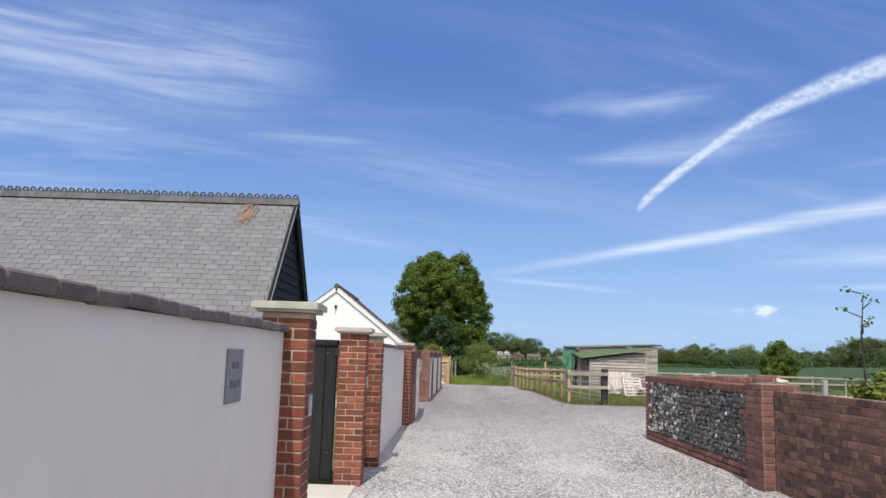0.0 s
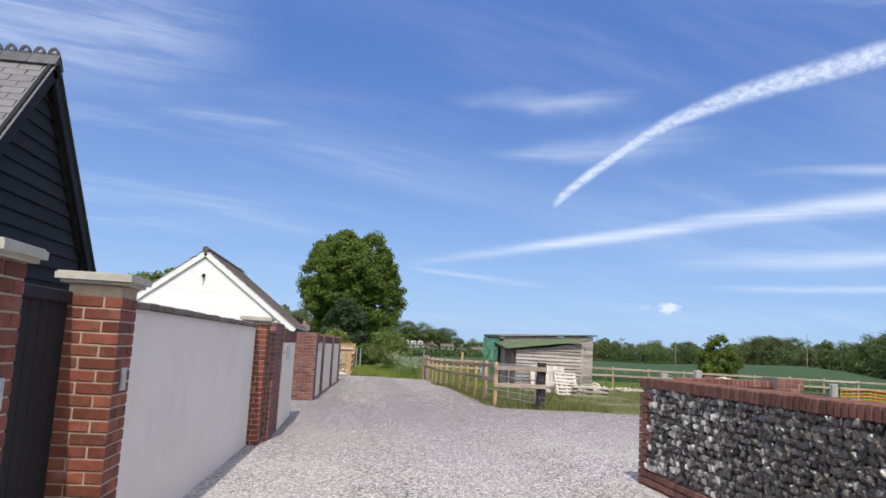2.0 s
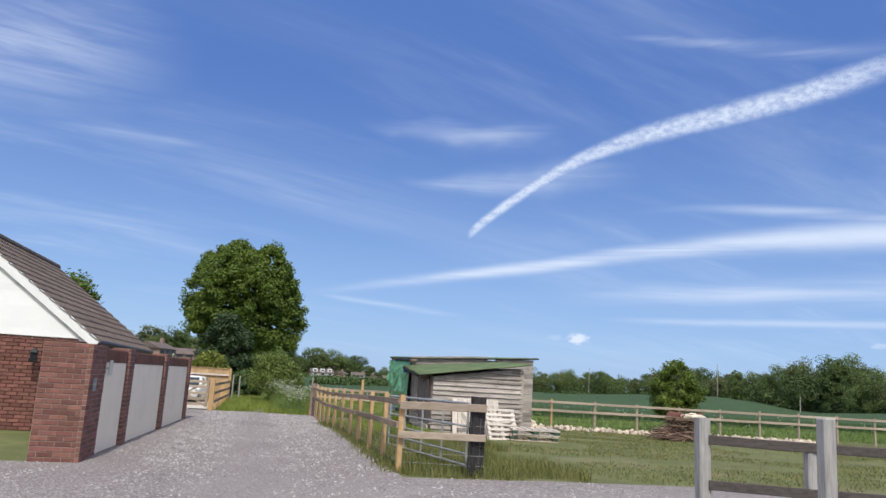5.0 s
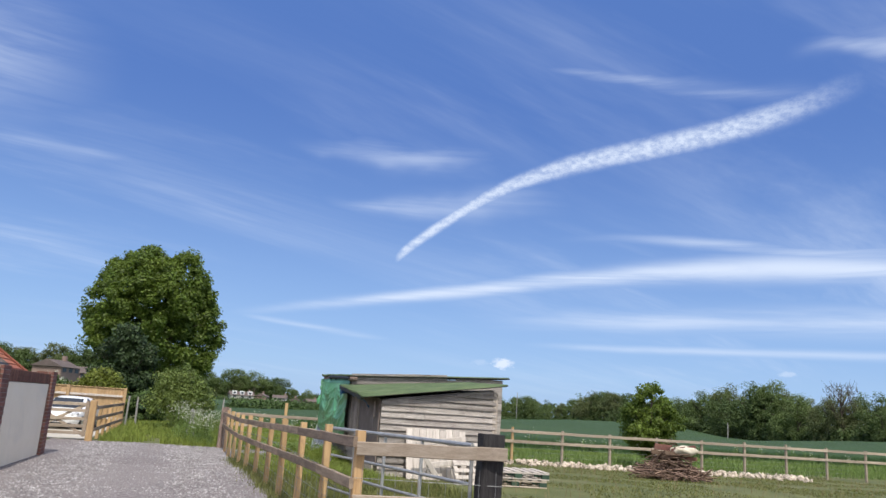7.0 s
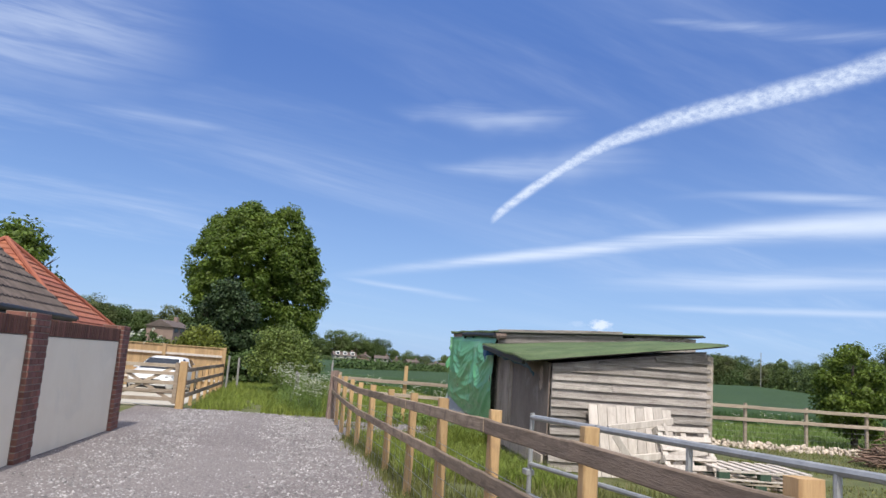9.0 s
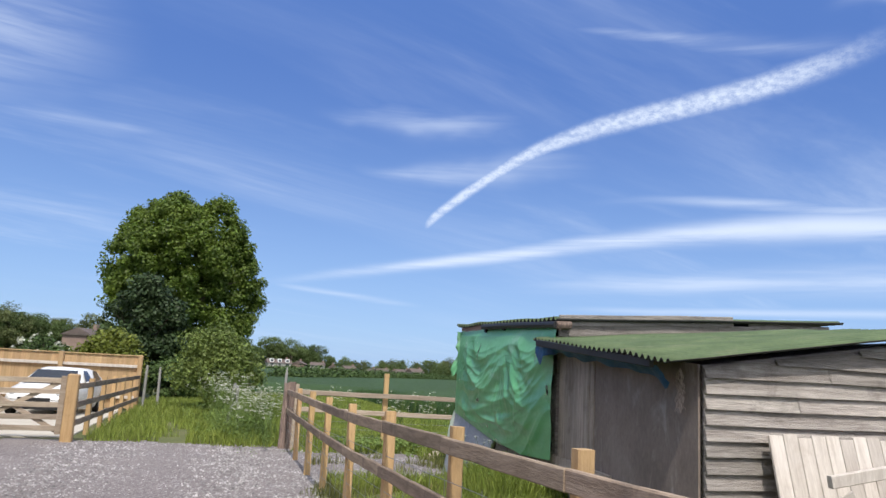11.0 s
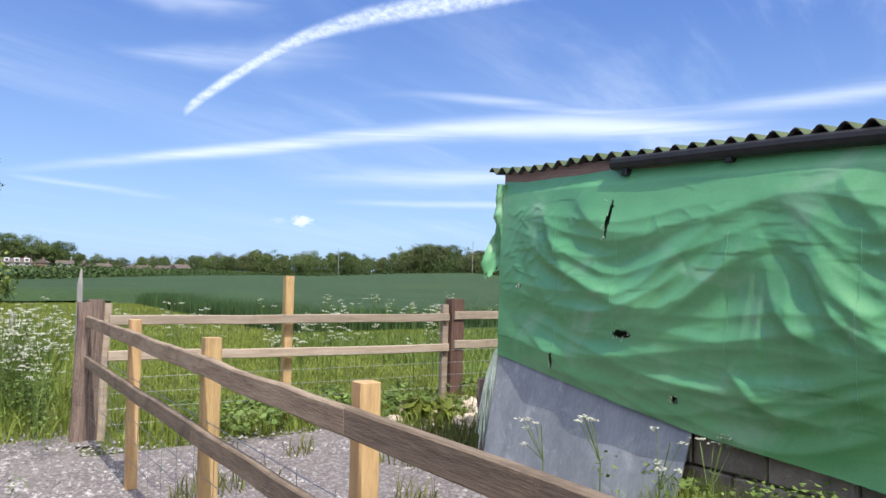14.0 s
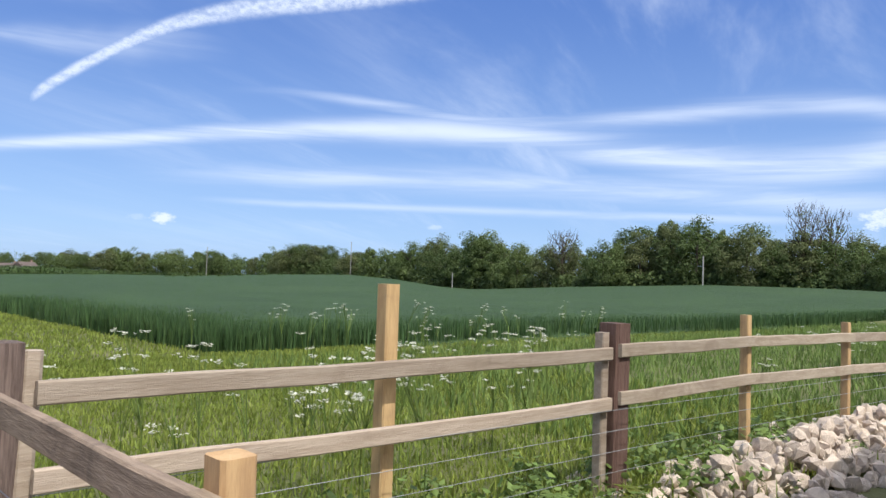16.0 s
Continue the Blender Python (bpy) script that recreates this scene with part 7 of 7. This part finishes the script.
# ---- the far wood, hedges and houses ----
def far_wood():
    """Single trees along the rim of the fields, of six patterns."""
    rng = np.random.default_rng(40)
    rnd = random.Random(41)
    patterns = []
    for k in range(7):
        ob = thing("wood_tree", "distant broadleaved tree in the field edge wood", "tree", (0, 0, -60), "wood trees")
        slim = k in (5, 6)
        rx = 0.42 if not slim else 0.30
        part("trunk", limbs(0.9, 0.3, 0.022, 50 + k, 6), "bark", ob)
        n = 90
        c = crown_points(rng, n, rx, rx, 0.49, 0.18, 0.26) * 0.90 + np.array([0, 0, 0.47])
        v, t = leaf_cloud(rng, c, rx * 0.27 * (0.6 + 0.8 * rng.random(n)), 110, 0.0155)
        part("crown", tri_mesh("crown", v, t), ("leaf_far", "leaf_far_c", "leaf_far", "leaf_far_b", "leaf_far", "leaf_far_c", "leaf_far_b")[k], ob)
        patterns.append(ob)
    far = [(-30, 260), (0, 300), (14, 330), (26, 290), (35, 215), (46, 150), (56, 120), (76, 108), (130, 110)]
    crest = [(-30, 3.2), (-10, 3.0), (0, 2.3), (4, 2.1), (6, 1.9), (8, 1.6), (9.5, 0.9), (13, 0.75), (16, 0.9), (18, 1.1), (21, 1.5), (25.5, 1.6), (29, 1.4), (32, 1.9), (34, 2.35), (37, 2.4), (39, 2.2), (42.6, 2.7), (47, 3.6), (50, 3.3), (56, 3.1), (60, 4.5), (64.5, 4.7), (68, 4.0), (74, 3.8), (130, 4.0)]
    made = 0
    a = -28.0
    while a < 112:
        dist = mean_of(far, a)
        for row in range(2):
            d = dist * (1 + 0.07 * row) + rnd.uniform(-4, 4)
            b = a + rnd.uniform(-0.4, 0.4)
            x, y = 3.2 + d * math.sin(radians(b)), 38.5 + d * math.cos(radians(b))
            top = 1.42 + d * math.tan(radians(mean_of(crest, b) + 0.2)) * (rnd.uniform(0.68, 1.1) if a < 40 else rnd.uniform(0.84, 1.14))
            z = ground_z(x, y) - 0.4
            h = max(3.0, top - z)
            w = h * rnd.uniform(1.0, 1.5) if a < 40 else h * rnd.uniform(0.8, 1.2)
            ob = copy_thing(rnd.choice(patterns), Matrix.Translation((x, y, z)) @ Matrix.Rotation(rnd.uniform(0, 6.28), 4, "Z") @ Matrix.Diagonal((w, w, h, 1)))
            made += 1
        a += math.degrees((5.4 if a < 30 else 4.0) / dist) * rnd.uniform(0.7, 1.2)
    for k in range(56):
        b, d = 2.6 + 14.5 * (k + rnd.random()) / 56, rnd.uniform(246, 262)
        x, y = 3.2 + d * math.sin(radians(b)), 38.5 + d * math.cos(radians(b))
        z = ground_z(x, y) - 0.3
        h = max(1.6, 1.42 + d * math.tan(radians(rnd.uniform(-0.32, -0.02) + 0.05 * max(0, 9 - b))) - z)
        w = h * rnd.uniform(0.9, 1.5)
        copy_thing(rnd.choice(patterns), Matrix.Translation((x, y, z)) @ Matrix.Rotation(rnd.uniform(0, 6.28), 4, "Z") @ Matrix.Diagonal((w, w, h, 1)))
    for p in patterns:
        for o in (*p.children_recursive, p):
            bpy.data.objects.remove(o)
    # two half-bare trees
    for az, d, h in ((70.8, 112, 12.2), (53.9, 124, 9.9), (72.4, 114, 11.6)):
        x, y = 3.2 + d * math.sin(radians(az)), 38.5 + d * math.cos(radians(az))
        ob = thing("bare_tree", "tall half bare tree with thin twigs above the wood", "tree", (x, y, ground_z(x, y)), "bare trees")
        bm = limbs(h, 3.2, 0.25, int(az), 10, 0.6)
        r2 = random.Random(int(d))
        for k in range(260):
            an, rr = r2.uniform(0, 6.28), 2.6 * r2.random() ** 0.6
            p = Vector((rr * math.cos(an), rr * math.sin(an), h * r2.uniform(0.5, 0.97) - rr * 0.25))
            tube([p, p + Vector((r2.uniform(-0.5, 0.5), r2.uniform(-0.5, 0.5), r2.uniform(0.4, 1.2)))], 0.035, 3, [1, 0.3], bm=bm)
        part("trunk", bm, "bark", ob)
        rg = np.random.default_rng(int(az))
        v, t = leaf_cloud(rg, crown_points(rg, 60, 2.4, 2.4, h * 0.3) + np.array([0, 0, h * 0.62]), np.full(60, 0.5), 10, 0.13)
        part("leaves", tri_mesh("leaves", v, t), "leaf_far_b", ob)
    # understorey that closes the foot of the wood
    cs = []
    a = 14.0
    while a < 112:
        d = mean_of(far, a) * 0.985
        hh = 0.026 * d
        for _ in range(3):
            b = a + rnd.uniform(-0.3, 0.3)
            x, y = 3.2 + d * math.sin(radians(b)), 38.5 + d * math.cos(radians(b))
            cs.append((x, y + rnd.uniform(-2, 4), ground_z(x, y) + rnd.uniform(0.0, hh * 0.7), hh * rnd.uniform(0.35, 0.6)))
        a += 0.35
    cs = np.array(cs)
    v, t = leaf_cloud(rng, cs[:, :3], cs[:, 3], 60, 0.30)
    tagged(part("undergrowth", tri_mesh("undergrowth", v, t), "leaf_far"), "dark undergrowth along the foot of the wood", "undergrowth", kind="stuff")


far_wood()


def hedges():
    rng = np.random.default_rng(60)
    for name, pts, h, per in (("far_hedge", [(3.4 + d * math.sin(radians(b)), 38 + d * math.cos(radians(b))) for b, d in ((-12, 200), (0, 236), (5, 242), (10, 246), (17, 250))], 2.0, 0.8), ("middle_hedge", [(3.4 + d * math.sin(radians(b)), 38 + d * math.cos(radians(b))) for b, d in ((4.6, 53), (6.5, 58), (9, 68), (13, 92), (17, 140), (20, 225), (27, 240))], 1.7, 0.4), ("field_hedge", [(10, 240), (45, 285), (95, 300)], 2.4, 0.9), ("crest_hedge", [(70, 190), (105, 178), (140, 165)], 1.6, 1.6)):
        cs = []
        for (xa, ya), (xb, yb) in zip(pts, pts[1:]):
            ln = math.hypot(xb - xa, yb - ya)
            for k in range(int(ln / per)):
                f = (k + rng.random()) / int(ln / per)
                x, y = xa + (xb - xa) * f, ya + (yb - ya) * f
                cs.append((x, y + rng.normal() * 0.4, ground_z(x, y) + 0.35 + h * 0.4 * rng.random(), h * (0.35 + 0.35 * rng.random())))
        cs = np.array(cs)
        v, t = leaf_cloud(rng, cs[:, :3], cs[:, 3], 60, 0.16)
        tagged(part(name, tri_mesh(name, v, t), "hedge"), "long clipped field hedge", "hedge", kind="stuff")


hedges()


def far_house(x, y, w, d, h, roof, turn, wall="house_wall", dormers=0, ridge=3.0):
    z = ridge - h - roof
    ob = thing("far_house", "distant pale house with a dark tiled roof", "house", (x, y, z), "village houses")
    ob.rotation_euler = (0, 0, radians(turn))
    part("wall", box(-w / 2, w / 2, -d / 2, d / 2, ground_z(x, y) - z - 0.5, h), wall, ob)
    bm = bmesh.new()
    q = [bm.verts.new(p) for p in ((-w / 2 - 0.3, -d / 2 - 0.3, h), (w / 2 + 0.3, -d / 2 - 0.3, h), (w / 2 + 0.3, d / 2 + 0.3, h), (-w / 2 - 0.3, d / 2 + 0.3, h), (-w / 2 - 0.3, 0, h + roof), (w / 2 + 0.3, 0, h + roof))]
    for f in ((0, 1, 5, 4), (2, 3, 4, 5), (0, 4, 3), (1, 2, 5), (3, 2, 1, 0)):
        bm.faces.new([q[k] for k in f])
    rf = part("roof", bm, "house_roof", ob)
    part("chimney", box(w * 0.3, w * 0.3 + 0.6, -0.3, 0.3, h + roof - 0.8, h + roof + 0.7), "house_brick", rf)
    for k in range(3):
        xx = -w / 2 + (k + 0.5) * w / 3
        part("window", box(xx - 0.5, xx + 0.5, -d / 2 - 0.05, -d / 2 + 0.02, h - 0.75, h - 0.15), "window", ob)
    for k in range(dormers):
        xx = -w / 2 + (k + 0.5) * w / dormers
        dm = part("dormer", box(xx - 0.7, xx + 0.7, -d / 2 + 0.3, -d / 2 + 2.0, h + 0.2, h + 1.5), "white_board", rf)
        part("window", box(xx - 0.45, xx + 0.45, -d / 2 + 0.25, -d / 2 + 0.31, h + 0.5, h + 1.2), "window", dm)


# bearing, distance, width, height of the ridge as an angle, dormers
for k, (az, d, w, el, dm) in enumerate(((4.7, 262, 7.2, 0.5, 3), (6.3, 270, 3.6, 0.45, 0), (7.7, 275, 4.4, 0.42, 0), (8.9, 280, 3.8, 0.30, 0), (10.1, 290, 4.2, 0.28, 0), (11.9, 285, 3.6, 0.16, 0), (12.7, 296, 4.4, 0.20, 0), (13.6, 290, 3.4, 0.10, 0), (14.3, 300, 4.6, 0.22, 0), (15.3, 296, 5.0, 0.34, 0), (-6.6, 120, 4.4, 1.6, 0), (-9.5, 112, 5, 2.0, 0))):
    far_house(3 + d * math.sin(radians(az)), 38 + d * math.cos(radians(az)), w * 1.15, 4.5, 0.9, 1.1 if k % 3 else 1.4, (8, 70, -12, 84, 15, -75, 5, 62, -8, 20)[k % 10], "house_brick" if k in (1, 4, 10, 11) else "house_wall", dm, 1.42 + d * math.tan(radians(el)))

for az, d, h in ((45.5, 132, 3.4), (64.1, 104, 4.4), (27.0, 230, 9.0), (37.6, 190, 9.0)):
    x, y = 3.2 + d * math.sin(radians(az)), 38.5 + d * math.cos(radians(az))
    ob = thing("field_pole", "slim pale pole standing at the field edge", "pole", (x, y, ground_z(x, y)), "field poles")
    part("pole", tube([(0, 0, -0.2), (0, 0, h)], 0.09, 6), "grey_post", ob)


# ---- wheat field ----
def in_wheat(x, y):
    wob = 0.5 * noise.noise((x * 0.3, y * 0.3, 1))
    if y < 50.2 + wob - 0.08 * max(0.0, x - 20):
        return False
    if x < 9.7 + 0.3 * wob:
        return y > 66.0 + wob + max(0.0, 7 - x) * 0.25
    return True


def wheat_field():
    xs = axis_steps([(-120, -10, 10), (-10, 40, 1.0), (40, 110, 3.5), (110, 340, 9)])
    ys = axis_steps([(49, 72, 0.8), (72, 120, 4), (120, 300, 8)])
    ids, verts, faces = {}, [], []
    for j in range(len(ys) - 1):
        for i in range(len(xs) - 1):
            cx, cy = (xs[i] + xs[i + 1]) / 2, (ys[j] + ys[j + 1]) / 2
            az = math.degrees(math.atan2(cx - 3.2, cy - 38.5))
            if not in_wheat(cx, cy) or math.hypot(cx - 3.2, cy - 38.5) > mean_of(FIELD_RIM, az):
                continue
            q = []
            for a, b in ((i, j), (i + 1, j), (i + 1, j + 1), (i, j + 1)):
                if (a, b) not in ids:
                    ids[(a, b)] = len(verts)
                    x, y = xs[a], ys[b]
                    inside = min(y - 49.9 + 0.08 * max(0.0, x - 20), max(x - 9.5, y - 65.8))
                    verts.append((x, y, ground_z(x, y) + 0.52 * step(inside, 0.0, 2.2) + 0.03 * noise.noise((x * 0.7, y * 0.7, 0))))
                q.append(ids[(a, b)])
            faces.append(q)
    ob = tagged(part("wheat_field", quick_mesh("wheat_field", verts, faces, True), "field"), "dark green young wheat field rolling to the wood", "field", kind="structure")
    rng = np.random.default_rng(70)
    pts = []
    while len(pts) < 64000:
        if rng.random() < 0.85:
            x, y = 8 + 60 * rng.random() ** 1.5, 49.0 + 7 * rng.random() ** 1.6
        else:
            x, y = 9 + 4 * rng.random(), 49.5 + 16 * rng.random()
        if in_wheat(x, y):
            pts.append((x, y))
    blades("wheat_edge", np.array(pts), 0.44, 0.62, 0.012, "wheat", "upright young wheat along the field edge", "wheat", rng, 0.10)


def blades(name, pts, lo, hi, width, mat, label, category, rng, lean=0.25):
    """Upright bent blades at the given places, one mesh."""
    n = len(pts)
    x, y = pts[:, 0], pts[:, 1]
    z = np.array([ground_z(a, b) for a, b in pts]) - 0.01
    h = lo + (hi - lo) * rng.random(n)
    a = rng.random(n) * 6.283
    w = width * (0.7 + 0.6 * rng.random(n))
    lx, ly = rng.normal(size=n) * lean * h, rng.normal(size=n) * lean * h
    ux, uy = np.cos(a) * w, np.sin(a) * w
    v = np.stack([np.stack([x - ux, y - uy, z], 1), np.stack([x + ux, y + uy, z], 1),
                  np.stack([x - ux * 0.7 + lx * 0.35, y - uy * 0.7 + ly * 0.35, z + h * 0.6], 1), np.stack([x + ux * 0.7 + lx * 0.35, y + uy * 0.7 + ly * 0.35, z + h * 0.6], 1),
                  np.stack([x + lx, y + ly, z + h * (1 - 0.3 * np.minimum(1, np.abs(lx) + np.abs(ly)))], 1)], 1).reshape(-1, 3)
    k = 5 * np.arange(n)[:, None]
    t = np.concatenate([k + [0, 1, 3], k + [0, 3, 2], k + [2, 3, 4]], 1).reshape(-1, 3)
    return tagged(part(name, tri_mesh(name, v, t), mat), label, category, kind="stuff")


wheat_field()


# ---- grass ----
def on_grass(x, y):
    e = 0.25 * noise.noise((x * 1.2, y * 1.2, 8))
    if y > 41.4 + e - 0.12 * max(0, x - 1.5) and x > 0.8 and x < 4.3:
        return not (abs(x - 2.1) < 0.35 and y < 46 and noise.noise((x * 2, y * 2, 1)) > -0.1)
    if x < 4.25 + 0.3 * e:
        return False
    if 14 < y < 23.8 + e and x < 9.4:
        return False
    if 4.1 < x < 6.35 + e and 37.0 + e < y < 40.4 + e:
        return noise.noise((x * 1.7, y * 1.7, 3)) > 0.42
    if 6.4 < x < 10.3 and 32.5 < y < 38.5:
        return False
    if 6.45 < y - 33 < 7.6 and 7.6 < x < 12.5:
        return noise.noise((x * 2, y * 2, 3)) > 0.25
    return not in_wheat(x, y)


def grass():
    rng = np.random.default_rng(80)

    def fill(n, x0, x1, y0, y1, bare=-0.9):
        out = []
        while len(out) < n:
            x, y = x0 + (x1 - x0) * rng.random(), y0 + (y1 - y0) * rng.random()
            if on_grass(x, y) and noise.noise((x * 0.5, y * 0.5, 12)) > bare:
                out.append((x, y))
        return np.array(out)

    blades("meadow_grass", fill(90000, 4.2, 13.5, 40.6, 50.3), 0.025, 0.10, 0.008, "grass", "long bright green meadow grass beyond the fence", "grass", rng, 0.3)
    blades("meadow_grass", fill(40000, 3.2, 30, 48, 67), 0.03, 0.11, 0.014, "grass", "long bright green grass margin by the wheat", "grass", rng, 0.3)
    blades("path_grass", fill(26000, 0.8, 4.3, 41.0, 58), 0.06, 0.28, 0.008, "grass", "mown green grass path between fence and flowers", "grass", rng, 0.35)
    blades("verge_grass", fill(22000, 4.25, 7.2, 23.6, 40, -0.3), 0.05, 0.22, 0.006, "dry_grass", "rough grass behind the lane fence", "grass", rng, 0.3)
    blades("paddock_grass", fill(60000, 4.3, 26, 22.5, 40.2, -0.12), 0.015, 0.065, 0.009, "dry_grass", "patchy short paddock grass", "grass", rng, 0.4)
    blades("far_paddock_grass", fill(30000, 9, 40, 40.3, 49), 0.07, 0.26, 0.011, "weed", "rank green grass beyond the paddock fence", "grass", rng, 0.3)
    e = []
    while len(e) < 8000:
        y = 24 + 12.5 * rng.random()
        e.append((4.25 + 0.13 * rng.normal(), y))
    blades("fence_grass", np.array(e), 0.03, 0.17, 0.005, "dry_grass", "grass tufts along the foot of the fence", "grass", rng, 0.35)
    blades("shed_grass", fill(26000, 4.3, 6.45, 30.5, 37.4, -0.25), 0.06, 0.26, 0.007, "grass", "long bright grass between the fence and the shed", "grass", rng, 0.35)
    e = np.stack([6.2 + 0.2 * rng.normal(size=6000), 34.9 + 1.9 * rng.random(6000)], 1)
    blades("shed_weeds", e, 0.12, 0.5, 0.006, "grass", "rank weeds at the foot of the shed", "weeds", rng, 0.3)
    e = np.stack([4.5 + 8 * rng.random(9000), 40.75 + 0.5 * rng.normal(size=9000)], 1)
    e = np.array([p for p in e if on_grass(*p)])
    blades("fence_weeds", e, 0.05, 0.24, 0.007, "grass", "rank leafy weeds under the corner fence", "weeds", rng, 0.35)
    e = np.stack([4.3 + 22 * rng.random(2200), 23 + 17 * rng.random(2200)], 1)
    e = np.array([p for p in e if on_grass(*p)])
    blades("dry_stems", e, 0.08, 0.3, 0.004, "dry", "dry brown grass stems", "grass", rng, 0.3)


grass()


def umbels(name, spots, label, seed, lo=0.55, hi=1.0):
    """Cow parsley: thin stems with flat heads of tiny white flowers."""
    rnd = random.Random(seed)
    rng = np.random.default_rng(seed)
    stems, heads = bmesh.new(), []
    for x, y in spots:
        z = ground_z(x, y)
        h = rnd.uniform(lo, hi)
        top = Vector((x + rnd.gauss(0, 0.06), y + rnd.gauss(0, 0.06), z + h))
        tube([(x, y, z), (x, y, z + h * 0.6), top], 0.004, 3, bm=stems)
        for k in range(rnd.randint(3, 6)):
            a = rnd.uniform(0, 6.28)
            e = top + Vector((math.cos(a) * rnd.uniform(0.03, 0.13), math.sin(a) * rnd.uniform(0.03, 0.13), rnd.uniform(-0.12, 0.06)))
            tube([(x, y, z + h * 0.6), e], 0.0025, 3, bm=stems)
            for j in range(10):
                heads.append((e.x + rnd.gauss(0, 0.016), e.y + rnd.gauss(0, 0.016), e.z + rnd.gauss(0, 0.004)))
    ob = thing(name, label, "flowers", (0, 0, 0), kind="stuff")
    tagged(part("stems", stems, "weed", ob), kind="stuff")
    c = np.array(heads)
    v, t = leaf_cloud(rng, c, np.full(len(c), 0.006), 2, 0.012, 3.0)
    tagged(part("flower_heads", tri_mesh("flower_heads", v, t), "flower", ob), kind="stuff")


r5 = random.Random(90)
umbels("cow_parsley", [(3.75 + r5.gauss(0, 0.38), 42.9 + r5.gauss(0, 1.0)) for _ in range(120)], "white cow parsley in flower beside the corner post", 91)
umbels("cow_parsley", [(3.1 + r5.gauss(0, 0.3), 45.8 + r5.gauss(0, 0.8)) for _ in range(70)], "white cow parsley in flower under the willow", 94, 0.7, 1.2)
umbels("cow_parsley", [(r5.choice((5.3, 6.3, 7.0, 8.2)) + r5.gauss(0, 0.22), 42.1 + r5.gauss(0, 0.35)) for _ in range(46)], "white cow parsley in flower along the fence", 92, 0.6, 1.08)
umbels("cow_parsley", [(8 + 12 * r5.random(), 47.8 + r5.gauss(0, 0.8)) for _ in range(26)], "white cow parsley in flower by the wheat", 93)
umbels("cow_parsley", [(12 + 16 * r5.random(), 41.5 + r5.gauss(0, 0.5)) for _ in range(50)], "white cow parsley in flower behind the paddock fence", 95)
umbels("cow_parsley", [(6.15 + r5.gauss(0, 0.08), 37.0 + r5.gauss(0, 0.3)) for _ in range(4)], "white cow parsley in flower by the steel sheet", 96, 0.5, 0.75)


def broad_weeds(name, spots, size, label, seed, mat="weed"):
    rng = np.random.default_rng(seed)
    c = np.array([(x, y, ground_z(x, y) + z) for x, y, z in spots])
    v, t = leaf_cloud(rng, c, np.full(len(c), 0.10), 16, size, 1.2)
    tagged(part(name, tri_mesh(name, v, t), mat), label, "weeds", kind="stuff")


broad_weeds("weed_bank", [(min(3.85, 3.55 + r5.gauss(0, 0.45)), 43.3 + r5.gauss(0, 1.2), r5.uniform(0.05, 0.6)) for _ in range(700)], 0.016, "leafy green weeds below the cow parsley", 101)
broad_weeds("nettles", [(6.22 + r5.gauss(0, 0.12), 35.9 + r5.gauss(0, 0.45), r5.uniform(0.08, 0.48)) for _ in range(170)], 0.02, "nettles growing against the shed front", 102)
broad_weeds("dock_leaves", [(7.35 + r5.gauss(0, 0.16), 40.55 + r5.gauss(0, 0.1), r5.uniform(0.05, 0.2)) for _ in range(7)], 0.10, "broad dock leaves at the foot of the brown post", 103, "leaf_bright")
broad_weeds("fence_foot_weeds", [(5.0 + 6 * r5.random(), 40.95 + r5.gauss(0, 0.3), r5.uniform(0.05, 0.25)) for _ in range(200)], 0.035, "leafy weeds under the corner fence", 104)


def old_stakes():
    for x, y, h, lx in ((3.45, 44.6, 0.95, -0.12), (3.2, 45.3, 1.0, 0.1), (3.75, 43.9, 0.9, 0.05), (0.95, 50.4, 1.25, 0.03), (1.25, 52.0, 1.2, -0.02)):
        ob = thing("old_stake", "old leaning grey fence stake in the undergrowth", "stake", (x, y, 0), "old stakes")
        part("stake", tube([(0, 0, -0.1), (lx, 0, h)], 0.045, 7, [1, 0.8]), "grey_post", ob)


old_stakes()
